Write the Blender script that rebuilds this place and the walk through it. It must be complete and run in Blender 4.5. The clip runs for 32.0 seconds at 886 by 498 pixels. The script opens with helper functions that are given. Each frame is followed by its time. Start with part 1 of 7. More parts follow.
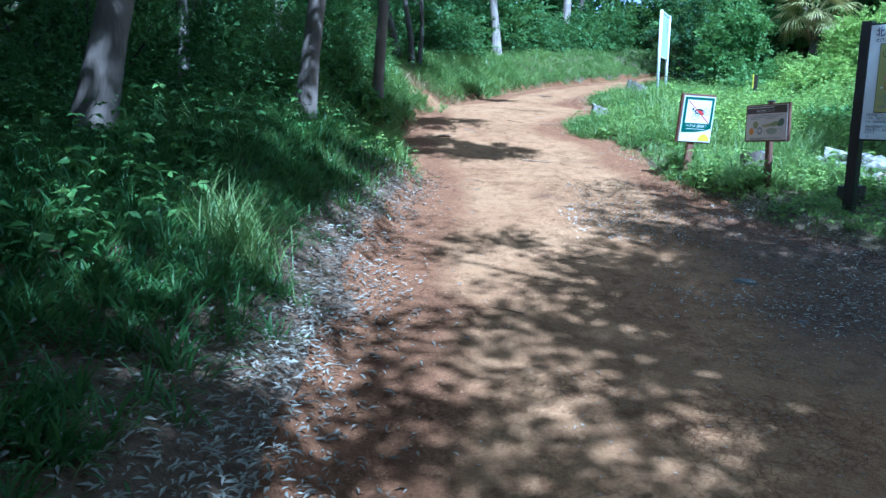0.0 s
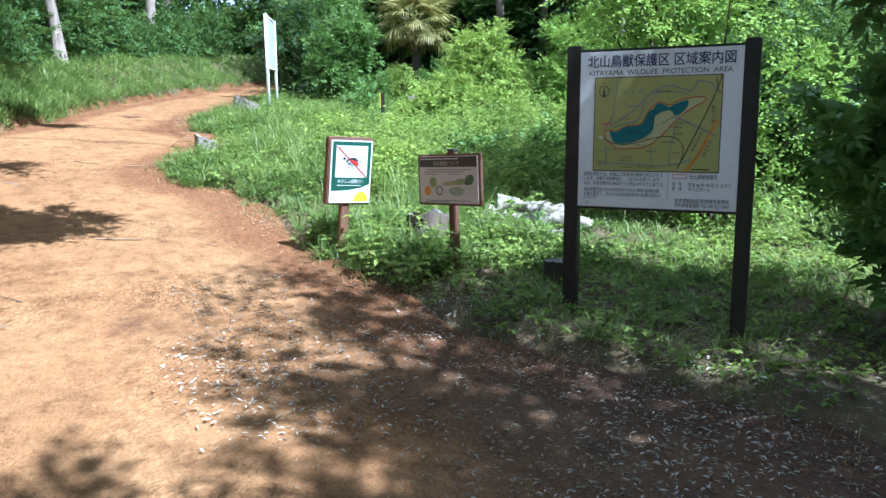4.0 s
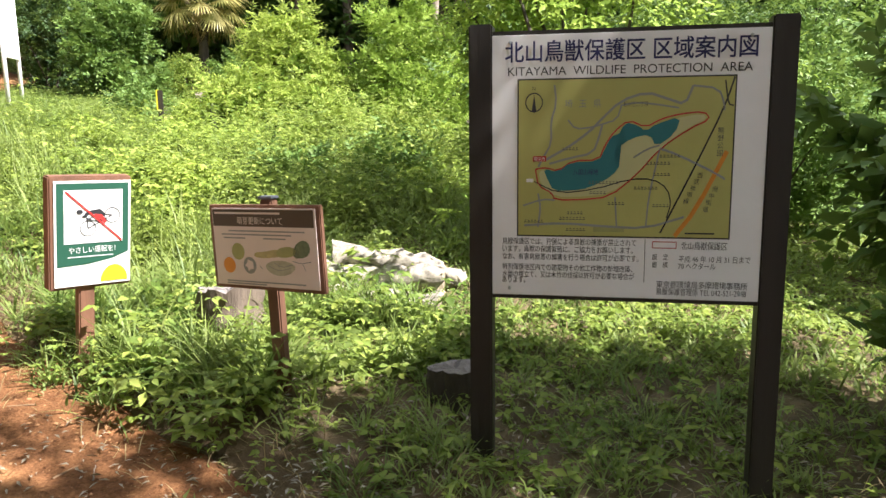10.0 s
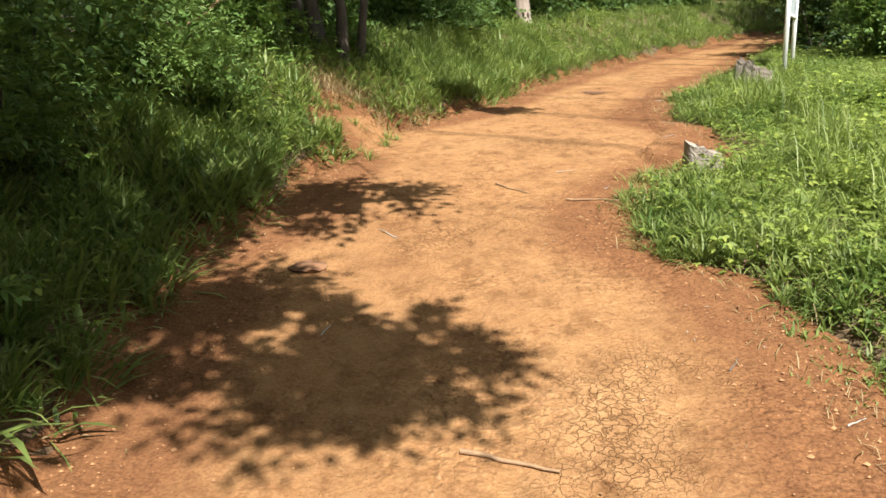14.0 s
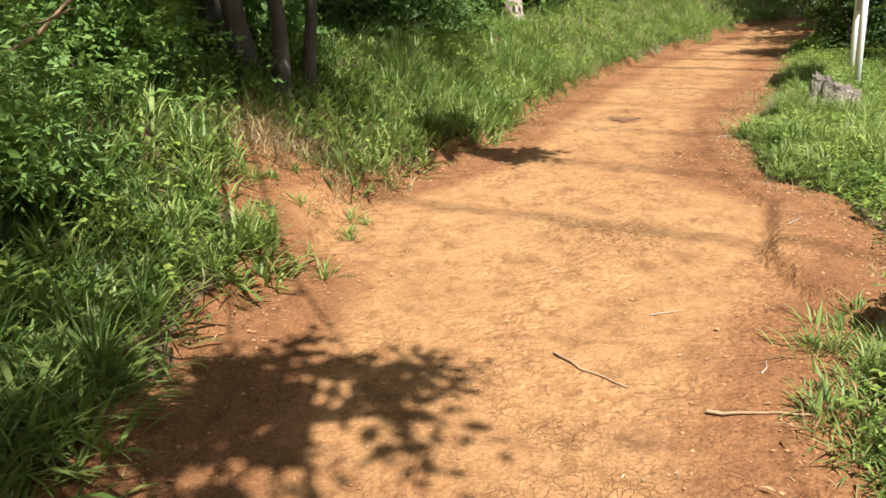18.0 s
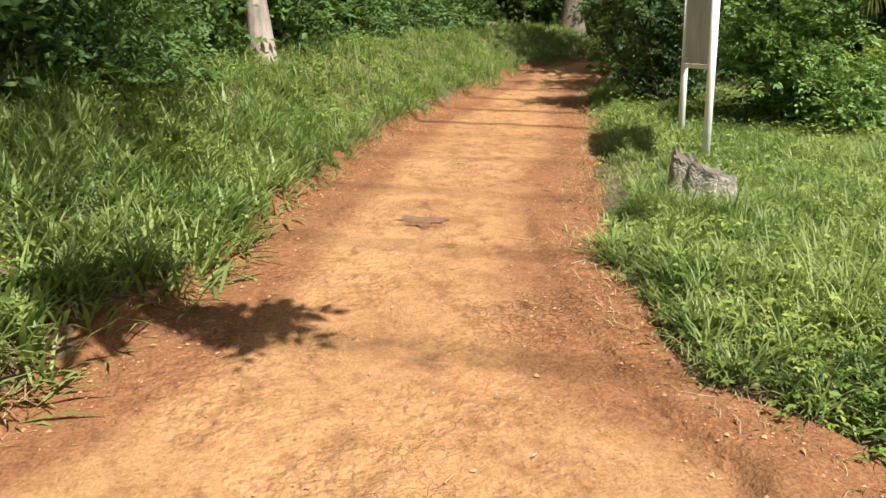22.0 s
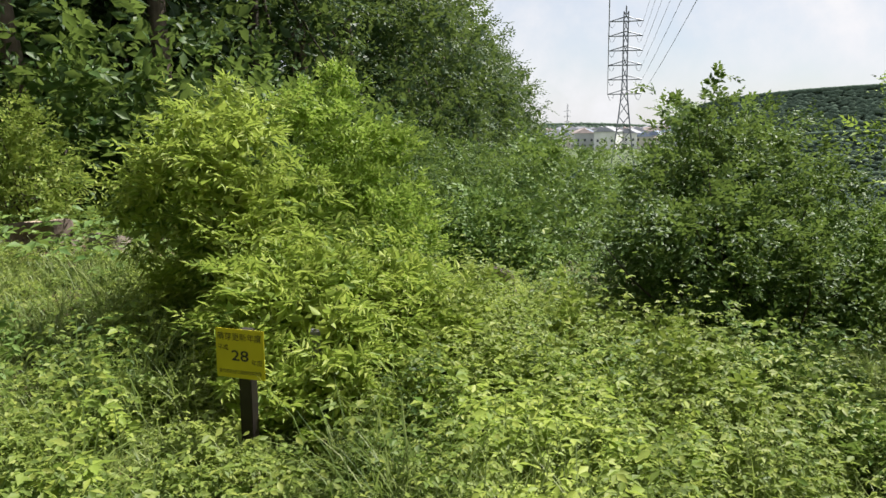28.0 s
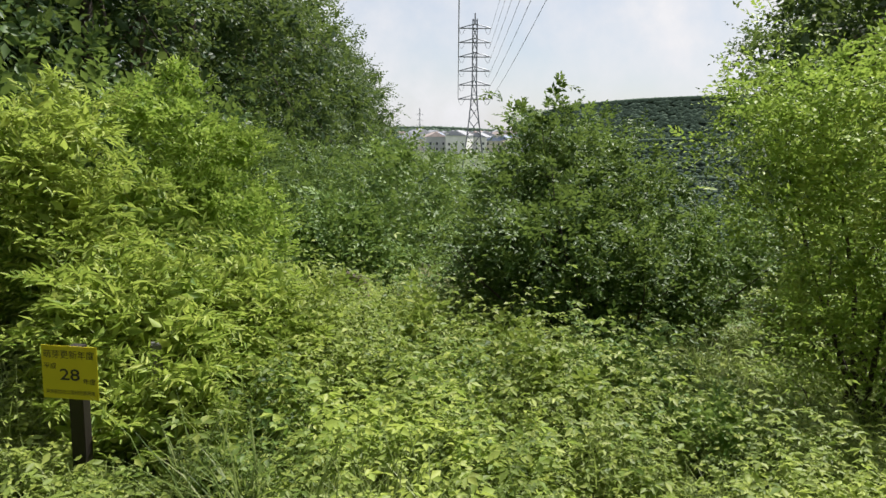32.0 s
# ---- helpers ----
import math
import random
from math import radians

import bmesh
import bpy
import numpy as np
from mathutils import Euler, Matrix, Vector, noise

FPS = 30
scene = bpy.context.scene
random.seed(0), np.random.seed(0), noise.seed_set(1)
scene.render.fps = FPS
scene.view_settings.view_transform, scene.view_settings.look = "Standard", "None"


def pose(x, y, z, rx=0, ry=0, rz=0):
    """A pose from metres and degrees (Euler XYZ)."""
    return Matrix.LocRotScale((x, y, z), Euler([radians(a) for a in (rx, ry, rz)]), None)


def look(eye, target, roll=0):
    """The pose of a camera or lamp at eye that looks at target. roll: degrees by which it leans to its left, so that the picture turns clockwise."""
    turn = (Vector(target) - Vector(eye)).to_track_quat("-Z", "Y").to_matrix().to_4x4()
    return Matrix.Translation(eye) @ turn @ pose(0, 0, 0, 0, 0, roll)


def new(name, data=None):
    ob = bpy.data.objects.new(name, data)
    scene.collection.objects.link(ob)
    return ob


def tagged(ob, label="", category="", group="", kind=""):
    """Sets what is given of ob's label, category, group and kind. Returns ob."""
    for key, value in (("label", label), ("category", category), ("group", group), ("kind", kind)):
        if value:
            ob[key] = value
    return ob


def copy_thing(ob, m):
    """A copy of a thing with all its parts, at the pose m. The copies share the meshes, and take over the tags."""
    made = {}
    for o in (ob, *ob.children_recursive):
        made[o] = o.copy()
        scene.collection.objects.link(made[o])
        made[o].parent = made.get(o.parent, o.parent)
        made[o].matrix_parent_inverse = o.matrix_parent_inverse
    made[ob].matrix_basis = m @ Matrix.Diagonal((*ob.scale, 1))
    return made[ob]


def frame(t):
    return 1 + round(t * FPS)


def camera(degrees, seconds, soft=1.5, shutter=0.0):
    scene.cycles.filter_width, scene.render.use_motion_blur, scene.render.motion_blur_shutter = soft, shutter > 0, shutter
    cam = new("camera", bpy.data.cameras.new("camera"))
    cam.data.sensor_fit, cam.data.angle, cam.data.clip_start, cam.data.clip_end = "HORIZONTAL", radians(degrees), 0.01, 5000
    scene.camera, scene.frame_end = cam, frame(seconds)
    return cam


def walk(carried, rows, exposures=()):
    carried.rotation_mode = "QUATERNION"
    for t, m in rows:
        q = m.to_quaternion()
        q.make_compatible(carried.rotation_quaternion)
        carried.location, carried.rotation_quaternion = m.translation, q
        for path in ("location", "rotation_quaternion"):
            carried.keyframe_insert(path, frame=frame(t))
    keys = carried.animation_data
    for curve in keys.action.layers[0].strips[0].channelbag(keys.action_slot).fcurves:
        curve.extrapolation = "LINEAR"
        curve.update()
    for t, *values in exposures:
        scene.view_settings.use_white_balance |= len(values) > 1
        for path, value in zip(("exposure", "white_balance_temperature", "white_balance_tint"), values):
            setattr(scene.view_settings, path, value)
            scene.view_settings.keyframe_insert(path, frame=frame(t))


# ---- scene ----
cam = camera(59.89, 32.0)
PATH = [
    (0, pose(-0.000, 0.000, 1.500, 81.02, -1.42, 0.30)),
    (0.5, pose(0.037, 0.334, 1.583, 80.47, -1.02, -1.25)),
    (1, pose(0.036, 0.687, 1.644, 81.35, -0.81, -5.03)),
    (1.5, pose(0.062, 1.063, 1.665, 80.27, -0.53, -9.84)),
    (2, pose(0.132, 1.425, 1.733, 80.58, -0.67, -11.59)),
    (2.5, pose(0.188, 1.803, 1.790, 80.75, -1.08, -15.68)),
    (3, pose(0.267, 2.172, 1.839, 79.81, -0.73, -21.99)),
    (3.5, pose(0.354, 2.452, 1.912, 81.05, 0.09, -25.00)),
    (4, pose(0.482, 2.778, 1.943, 81.42, 0.17, -28.32)),
    (4.5, pose(0.569, 3.069, 1.991, 81.30, 0.30, -33.00)),
    (6.5, pose(1.173, 4.159, 2.080, 81.77, 1.27, -41.79)),
    (7, pose(1.281, 4.310, 2.097, 82.17, 1.17, -41.13)),
    (7.5, pose(1.309, 4.420, 2.113, 81.81, 1.12, -41.89)),
    (8, pose(1.308, 4.503, 2.112, 81.71, 1.17, -43.21)),
    (8.5, pose(1.330, 4.579, 2.113, 80.63, 0.68, -44.46)),
    (9, pose(1.371, 4.611, 2.128, 81.41, 1.14, -44.22)),
    (9.5, pose(1.408, 4.636, 2.128, 81.78, 1.18, -43.39)),
    (10, pose(1.456, 4.677, 2.119, 80.74, 0.76, -43.07)),
    (10.5, pose(1.481, 4.845, 2.111, 79.86, 0.12, -42.31)),
    (11, pose(1.496, 5.034, 2.132, 78.83, 0.07, -41.28)),
    (11.5, pose(1.545, 5.256, 2.156, 78.90, -0.18, -36.49)),
    (12, pose(1.499, 5.491, 2.180, 77.80, 0.21, -24.65)),
    (12.5, pose(1.358, 5.794, 2.215, 77.59, -0.41, -19.16)),
    (13, pose(1.264, 6.133, 2.252, 76.96, -0.37, -9.45)),
    (13.5, pose(1.204, 6.501, 2.291, 78.17, 0.61, -0.21)),
    (14, pose(1.076, 6.867, 2.338, 78.11, 0.78, 5.02)),
    (14.5, pose(0.985, 7.225, 2.373, 77.59, 0.28, 5.88)),
    (16.5, pose(0.740, 8.507, 2.629, 78.32, 1.40, 10.91)),
    (17, pose(0.689, 8.837, 2.669, 77.65, 1.28, 10.27)),
    (17.5, pose(0.613, 9.174, 2.744, 77.26, 0.64, 5.30)),
    (18, pose(0.633, 9.548, 2.776, 76.70, 1.24, 1.92)),
    (18.5, pose(0.678, 9.916, 2.813, 76.47, 1.20, -0.01)),
    (19, pose(0.686, 10.307, 2.852, 75.75, 0.44, -5.06)),
    (19.5, pose(0.746, 10.684, 2.885, 74.86, 0.08, -9.66)),
    (20, pose(0.844, 11.021, 2.934, 75.13, -0.05, -12.58)),
    (20.5, pose(0.878, 11.367, 2.987, 76.51, 0.08, -14.91)),
    (21, pose(0.909, 11.735, 3.012, 77.39, -0.20, -17.53)),
    (21.5, pose(0.987, 12.076, 3.065, 78.12, 0.25, -15.47)),
    (22, pose(1.042, 12.422, 3.081, 78.40, 0.55, -14.28)),
    (22.5, pose(1.108, 12.765, 3.148, 77.19, 0.28, -20.07)),
    (23, pose(1.219, 13.096, 3.185, 76.81, 0.52, -22.29)),
    (23.5, pose(1.313, 13.391, 3.244, 76.99, 1.02, -23.66)),
    (24, pose(1.419, 13.684, 3.313, 77.93, 1.75, -28.34)),
    (24.5, pose(1.598, 13.912, 3.335, 78.66, 2.17, -36.45)),
    (25, pose(1.764, 14.038, 3.363, 79.39, 1.54, -42.07)),
    (25.5, pose(1.841, 14.039, 3.403, 80.66, 3.55, -52.86)),
    (26, pose(1.868, 14.028, 3.416, 80.75, 3.88, -63.63)),
    (26.5, pose(1.873, 14.000, 3.421, 80.68, 3.37, -73.75)),
    (28.5, pose(1.870, 13.948, 3.530, 81.09, 0.02, -108.82)),
    (29, pose(1.877, 13.937, 3.530, 81.48, -0.14, -112.71)),
    (29.5, pose(1.880, 13.933, 3.530, 81.66, -0.10, -114.88)),
    (30, pose(1.884, 13.927, 3.530, 81.73, -0.37, -116.17)),
    (30.5, pose(1.886, 13.926, 3.530, 81.58, -0.87, -117.17)),
    (31, pose(1.890, 13.925, 3.530, 81.28, -1.23, -117.34)),
    (31.5, pose(1.892, 13.928, 3.530, 81.03, -0.76, -116.01)),
    (32, pose(1.890, 13.933, 3.530, 80.90, -0.41, -113.12)),
]
EXPOSURES = [(0.0, 1.47, 3750, 0.5), (2.0, 1.52, 3900, 1.5), (4.5, 1.66, 5000, 7.5), (6.5, 1.94, 6150, 13.5), (10.5, 1.94, 6300, 13.5), (12.0, 1.58, 6400, 11.8), (13.0, 1.15, 6450, 10.5), (17.0, 1.30, 6350, 8.0), (20.0, 1.18, 6300, 8.0), (23.0, 1.29, 6400, 10.5), (26.0, 1.68, 6450, 12.0), (28.5, 0.76, 6400, 12.0), (32.0, 0.76, 6400, 12.0)]
walk(cam, PATH, EXPOSURES)

# ---- light ----
SUN = Vector((0.246, -0.517, 0.820)).normalized()
world = bpy.data.worlds.new("world")
scene.world = world
world.use_nodes = True
wt = world.node_tree
sky = wt.nodes.new("ShaderNodeTexSky")
sky.sky_type = "NISHITA"
sky.sun_disc = False
sky.sun_elevation = math.asin(SUN.z)
sky.sun_rotation = math.atan2(SUN.x, SUN.y)
sky.air_density, sky.dust_density, sky.ozone_density = 1.0, 0.5, 1.8
cloud = wt.nodes.new("ShaderNodeTexNoise")
cloud.inputs["Scale"].default_value, cloud.inputs["Detail"].default_value, cloud.inputs["Roughness"].default_value = 4.6, 8, 0.6
veil = wt.nodes.new("ShaderNodeMapRange")
veil.inputs[1].default_value, veil.inputs[2].default_value, veil.inputs[3].default_value, veil.inputs[4].default_value = 0.38, 0.62, 0.66, 1.0
wt.links.new(cloud.outputs["Fac"], veil.inputs[0])
over = wt.nodes.new("ShaderNodeMix")
over.data_type = "RGBA"
tone = wt.nodes.new("ShaderNodeValToRGB")
tone.color_ramp.elements[0].position, tone.color_ramp.elements[0].color = 0.36, (5.1, 5.35, 5.75, 1)
tone.color_ramp.elements[1].position, tone.color_ramp.elements[1].color = 0.64, (7.0, 7.0, 7.05, 1)
wt.links.new(cloud.outputs["Fac"], tone.inputs[0])
wt.links.new(tone.outputs[0], over.inputs[7])
wt.links.new(veil.outputs[0], over.inputs[0])
wt.links.new(sky.outputs[0], over.inputs[6])
wt.links.new(over.outputs[2], wt.nodes["Background"].inputs[0])
wt.nodes["Background"].inputs[1].default_value = 0.075
sun = new("sun", bpy.data.lights.new("sun", "SUN"))
sun.data.energy, sun.data.angle, sun.data.color = 5.0, radians(0.55), (1.0, 0.95, 0.87)
sun.matrix_world = look((0, 0, 30), Vector((0, 0, 30)) - SUN)

# ---- materials ----
def mat(name):
    m = bpy.data.materials.new(name)
    m.use_nodes = True
    return m, m.node_tree, m.node_tree.nodes["Principled BSDF"]


def link(nt, a, b):
    nt.links.new(a, b)


def ramp(nt, fac, stops):
    r = nt.nodes.new("ShaderNodeValToRGB")
    e = r.color_ramp.elements
    while len(e) < len(stops):
        e.new(0.5)
    for k, (p, c) in zip(e, stops):
        k.position, k.color = p, (*c, 1)
    link(nt, fac, r.inputs[0])
    return r.outputs[0]


def noise_tex(nt, scale, detail=4, rough=0.55, coord="Object", stretch=None):
    tc = nt.nodes.new("ShaderNodeTexCoord")
    n = nt.nodes.new("ShaderNodeTexNoise")
    n.inputs["Scale"].default_value, n.inputs["Detail"].default_value, n.inputs["Roughness"].default_value = scale, detail, rough
    if stretch:
        mp = nt.nodes.new("ShaderNodeMapping")
        mp.inputs["Scale"].default_value = stretch
        link(nt, tc.outputs[coord], mp.inputs[0])
        link(nt, mp.outputs[0], n.inputs["Vector"])
    else:
        link(nt, tc.outputs[coord], n.inputs["Vector"])
    return n.outputs["Fac"]


def mixc(nt, fac, a, b, blend="MIX"):
    m = nt.nodes.new("ShaderNodeMix")
    m.data_type, m.blend_type = "RGBA", blend
    for k, v in ((0, fac), (6, a), (7, b)):
        if hasattr(v, "links"):
            link(nt, v, m.inputs[k])
        elif k == 0:
            m.inputs[0].default_value = v
        else:
            m.inputs[k].default_value = (*v, 1)
    return m.outputs[2]


def bump(nt, bsdf, height, strength, dist):
    b = nt.nodes.new("ShaderNodeBump")
    b.inputs["Strength"].default_value, b.inputs["Distance"].default_value = strength, dist
    link(nt, height, b.inputs["Height"])
    link(nt, b.outputs[0], bsdf.inputs["Normal"])


def island(nt):
    return nt.nodes.new("ShaderNodeNewGeometry").outputs["Random Per Island"]


def leaf_mat(name, stops, trans=0.35, rough=0.5, tint=(0.30, 0.41, 0.08)):
    """A thin leaf: a waxy front, light that shines through, colour by leaf and by clump."""
    m, nt, p = mat(name)
    col = ramp(nt, island(nt), stops)
    big = noise_tex(nt, 1.3, 3)
    col = mixc(nt, ramp(nt, big, [(0.35, (0, 0, 0)), (0.7, (0.55, 0.55, 0.55))]), col, [c * 1.35 for c in stops[-1][1]])
    link(nt, col, p.inputs["Base Color"])
    p.inputs["Roughness"].default_value = rough
    p.inputs["Specular IOR Level"].default_value = 0.21
    t = nt.nodes.new("ShaderNodeBsdfTranslucent")
    link(nt, mixc(nt, 0.5, col, tint), t.inputs[0])
    mx = nt.nodes.new("ShaderNodeMixShader")
    mx.inputs[0].default_value = trans
    link(nt, p.outputs[0], mx.inputs[1])
    link(nt, t.outputs[0], mx.inputs[2])
    link(nt, mx.outputs[0], nt.nodes["Material Output"].inputs[0])
    return m


def plain(name, color, rough=0.6, metal=0.0, spread=0.25, scale=9.0, bumpy=0.15, stretch=None):
    m, nt, p = mat(name)
    n = noise_tex(nt, scale, 6, 0.6, stretch=stretch)
    lo, hi = [c * (1 - spread) for c in color], [min(1, c * (1 + spread)) for c in color]
    link(nt, ramp(nt, n, [(0.3, lo), (0.7, hi)]), p.inputs["Base Color"])
    p.inputs["Roughness"].default_value, p.inputs["Metallic"].default_value = rough, metal
    if bumpy:
        bump(nt, p, noise_tex(nt, scale * 6, 5, 0.65, stretch=stretch), bumpy, 0.01)
    return m


def dirt_mat():
    m, nt, p = mat("red_dirt")
    a = noise_tex(nt, 0.9, 5, 0.6)
    b = noise_tex(nt, 14, 6, 0.7)
    c = noise_tex(nt, 70, 4, 0.7)
    col = ramp(nt, a, [(0.25, (0.21, 0.090, 0.036)), (0.5, (0.32, 0.163, 0.070)), (0.75, (0.41, 0.235, 0.112))])
    col = mixc(nt, 0.45, col, ramp(nt, b, [(0.3, (0.19, 0.080, 0.031)), (0.55, (0.34, 0.178, 0.077)), (0.8, (0.45, 0.275, 0.138))]))
    col = mixc(nt, 0.3, col, ramp(nt, c, [(0.35, (0.15, 0.064, 0.026)), (0.65, (0.44, 0.26, 0.137))]))
    at = nt.nodes.new("ShaderNodeAttribute")
    at.attribute_name = "wear"
    loose = mixc(nt, 0.5, ramp(nt, b, [(0.3, (0.11, 0.043, 0.019)), (0.7, (0.25, 0.112, 0.048))]), ramp(nt, c, [(0.35, (0.09, 0.036, 0.016)), (0.65, (0.30, 0.145, 0.068))]))
    half = nt.nodes.new("ShaderNodeMath")
    half.operation = "MULTIPLY_ADD"
    link(nt, a, half.inputs[0])
    half.inputs[1].default_value = 0.7
    half.inputs[2].default_value = -0.35
    tot = nt.nodes.new("ShaderNodeMath")
    link(nt, at.outputs["Fac"], tot.inputs[0])
    link(nt, half.outputs[0], tot.inputs[1])
    mot = ramp(nt, noise_tex(nt, 5.5, 6, 0.72), [(0.36, (0.62, 0.58, 0.55)), (0.52, (1, 1, 1)), (0.75, (1.12, 1.10, 1.06))])
    col = mixc(nt, 0.8, col, mot, "MULTIPLY")
    col = mixc(nt, ramp(nt, tot.outputs[0], [(0.15, (0, 0, 0)), (0.7, (1, 1, 1))]), loose, col)
    link(nt, col, p.inputs["Base Color"])
    p.inputs["Roughness"].default_value = 0.95
    p.inputs["Specular IOR Level"].default_value = 0.15
    tc = nt.nodes.new("ShaderNodeTexCoord")
    nz = nt.nodes.new("ShaderNodeTexNoise")
    nz.inputs["Scale"].default_value, nz.inputs["Detail"].default_value = 18, 3
    link(nt, tc.outputs["Object"], nz.inputs["Vector"])
    wob = nt.nodes.new("ShaderNodeMix")
    wob.data_type = "VECTOR"
    wob.inputs[0].default_value = 0.08
    link(nt, tc.outputs["Object"], wob.inputs[4])
    link(nt, nz.outputs["Color"], wob.inputs[5])
    v = nt.nodes.new("ShaderNodeTexVoronoi")
    v.inputs["Scale"].default_value = 24
    link(nt, wob.outputs[1], v.inputs["Vector"])
    clod = ramp(nt, v.outputs["Distance"], [(0.1, (1, 1, 1)), (0.75, (0, 0, 0))])
    where = ramp(nt, noise_tex(nt, 1.6, 4, 0.6), [(0.42, (0, 0, 0)), (0.62, (1, 1, 1))])
    grit = mixc(nt, 0.5, b, c)
    ck = nt.nodes.new("ShaderNodeTexVoronoi")
    ck.feature = "DISTANCE_TO_EDGE"
    ck.inputs["Scale"].default_value = 27
    link(nt, wob.outputs[1], ck.inputs["Vector"])
    dry = ramp(nt, noise_tex(nt, 1.1, 4, 0.6), [(0.50, (0, 0, 0)), (0.66, (0.8, 0.8, 0.8))])
    crack = ramp(nt, ck.outputs["Distance"], [(0.0, (0, 0, 0)), (0.085, (1, 1, 1))])
    col = mixc(nt, dry, col, mixc(nt, 1.0, col, ramp(nt, ck.outputs["Distance"], [(0.0, (0.62, 0.55, 0.50)), (0.06, (0.92, 0.90, 0.88)), (0.14, (1, 1, 1))]), "MULTIPLY"))
    h = mixc(nt, where, grit, mixc(nt, 0.55, grit, clod))
    h = mixc(nt, dry, h, mixc(nt, 0.35, h, crack))
    gap = ramp(nt, v.outputs["Distance"], [(0.5, (1, 1, 1)), (0.85, (0.66, 0.60, 0.55))])
    col = mixc(nt, where, col, mixc(nt, 0.7, col, gap, "MULTIPLY"))
    speck = ramp(nt, noise_tex(nt, 48, 3, 0.6), [(0.28, (0.50, 0.44, 0.40)), (0.40, (1, 1, 1)), (0.66, (1, 1, 1)), (0.76, (1.22, 1.20, 1.16))])
    col = mixc(nt, ramp(nt, noise_tex(nt, 2.3, 4, 0.65), [(0.40, (0.15, 0.15, 0.15)), (0.60, (1, 1, 1))]), col, mixc(nt, 1.0, col, speck, "MULTIPLY"))
    print_ = ramp(nt, noise_tex(nt, 9, 4, 0.6, stretch=(1.0, 0.6, 1.0)), [(0.30, (0.62, 0.56, 0.52)), (0.42, (1, 1, 1)), (0.70, (1.08, 1.08, 1.06))])
    col = mixc(nt, 0.75, col, print_, "MULTIPLY")
    # dark soil by the right border; its near-black tone also puts in tree shade
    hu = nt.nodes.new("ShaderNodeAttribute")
    hu.attribute_name = "soil_shade"
    soil_shade = mixc(nt, 0.5, ramp(nt, b, [(0.3, (0.022, 0.016, 0.013)), (0.7, (0.085, 0.062, 0.047))]), ramp(nt, c, [(0.4, (0.03, 0.022, 0.018)), (0.7, (0.15, 0.12, 0.10))]))
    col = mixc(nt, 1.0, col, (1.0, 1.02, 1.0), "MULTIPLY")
    link(nt, mixc(nt, hu.outputs["Fac"], col, soil_shade), p.inputs["Base Color"])
    bump(nt, p, h, 0.85, 0.03)
    return m


def soil_mat():
    m, nt, p = mat("soil_and_litter")
    a = noise_tex(nt, 2.0, 6, 0.65)
    b = noise_tex(nt, 45, 5, 0.7)
    col = ramp(nt, a, [(0.3, (0.085, 0.048, 0.026)), (0.55, (0.15, 0.088, 0.045)), (0.75, (0.11, 0.09, 0.04))])
    col = mixc(nt, 0.5, col, ramp(nt, b, [(0.35, (0.055, 0.032, 0.018)), (0.7, (0.25, 0.150, 0.078))]))
    moss = ramp(nt, noise_tex(nt, 6, 5, 0.7), [(0.3, (0.065, 0.048, 0.024)), (0.5, (0.115, 0.085, 0.042)), (0.75, (0.20, 0.140, 0.070))])
    tc = nt.nodes.new("ShaderNodeTexCoord")
    sep = nt.nodes.new("ShaderNodeSeparateXYZ")
    link(nt, tc.outputs["Object"], sep.inputs[0])
    far = nt.nodes.new("ShaderNodeMapRange")
    far.inputs[1].default_value, far.inputs[2].default_value = 1.0, 4.0
    link(nt, sep.outputs[0], far.inputs[0])
    col = mixc(nt, far.outputs[0], col, moss)
    off = nt.nodes.new("ShaderNodeMapRange")
    off.inputs[1].default_value, off.inputs[2].default_value = 12.0, 22.0
    link(nt, sep.outputs[0], off.inputs[0])
    col = mixc(nt, off.outputs[0], col, ramp(nt, a, [(0.3, (0.045, 0.070, 0.020)), (0.7, (0.085, 0.120, 0.035))]))
    link(nt, col, p.inputs["Base Color"])
    p.inputs["Roughness"].default_value = 0.95
    bump(nt, p, b, 0.8, 0.03)
    return m


def bark_mat(name, lo, hi):
    m, nt, p = mat(name)
    a = noise_tex(nt, 12, 7, 0.7, stretch=(1, 1, 0.18))
    b = noise_tex(nt, 3, 4, 0.6)
    col = mixc(nt, 0.35, ramp(nt, a, [(0.3, lo), (0.7, hi)]), ramp(nt, b, [(0.35, lo), (0.7, [min(1, c * 1.25) for c in hi])]))
    link(nt, col, p.inputs["Base Color"])
    p.inputs["Roughness"].default_value = 0.9
    bump(nt, p, a, 0.9, 0.03)
    return m


DIRT, SOIL = dirt_mat(), soil_mat()
BARK = bark_mat("bark_grey_brown", (0.07, 0.05, 0.04), (0.22, 0.17, 0.13))
BARK_PALE = bark_mat("bark_pale", (0.16, 0.12, 0.10), (0.42, 0.35, 0.29))
BARK_DARK = bark_mat("bark_dark", (0.03, 0.024, 0.02), (0.10, 0.08, 0.06))
WOOD_GREY = bark_mat("weathered_wood", (0.20, 0.17, 0.14), (0.50, 0.45, 0.39))
GRASS = leaf_mat("grass_blade", [(0.0, (0.053, 0.102, 0.027)), (0.5, (0.131, 0.199, 0.049)), (1.0, (0.242, 0.281, 0.089))], 0.35, 0.45)
GRASS_DRY = leaf_mat("dry_grass", [(0.0, (0.17, 0.115, 0.055)), (0.5, (0.26, 0.185, 0.090)), (1.0, (0.36, 0.28, 0.150))], 0.25, 0.6, (0.4, 0.3, 0.1))
WEED = leaf_mat("weed_leaf", [(0.0, (0.040, 0.088, 0.020)), (0.5, (0.140, 0.222, 0.042)), (1.0, (0.290, 0.335, 0.075))], 0.4, 0.5)
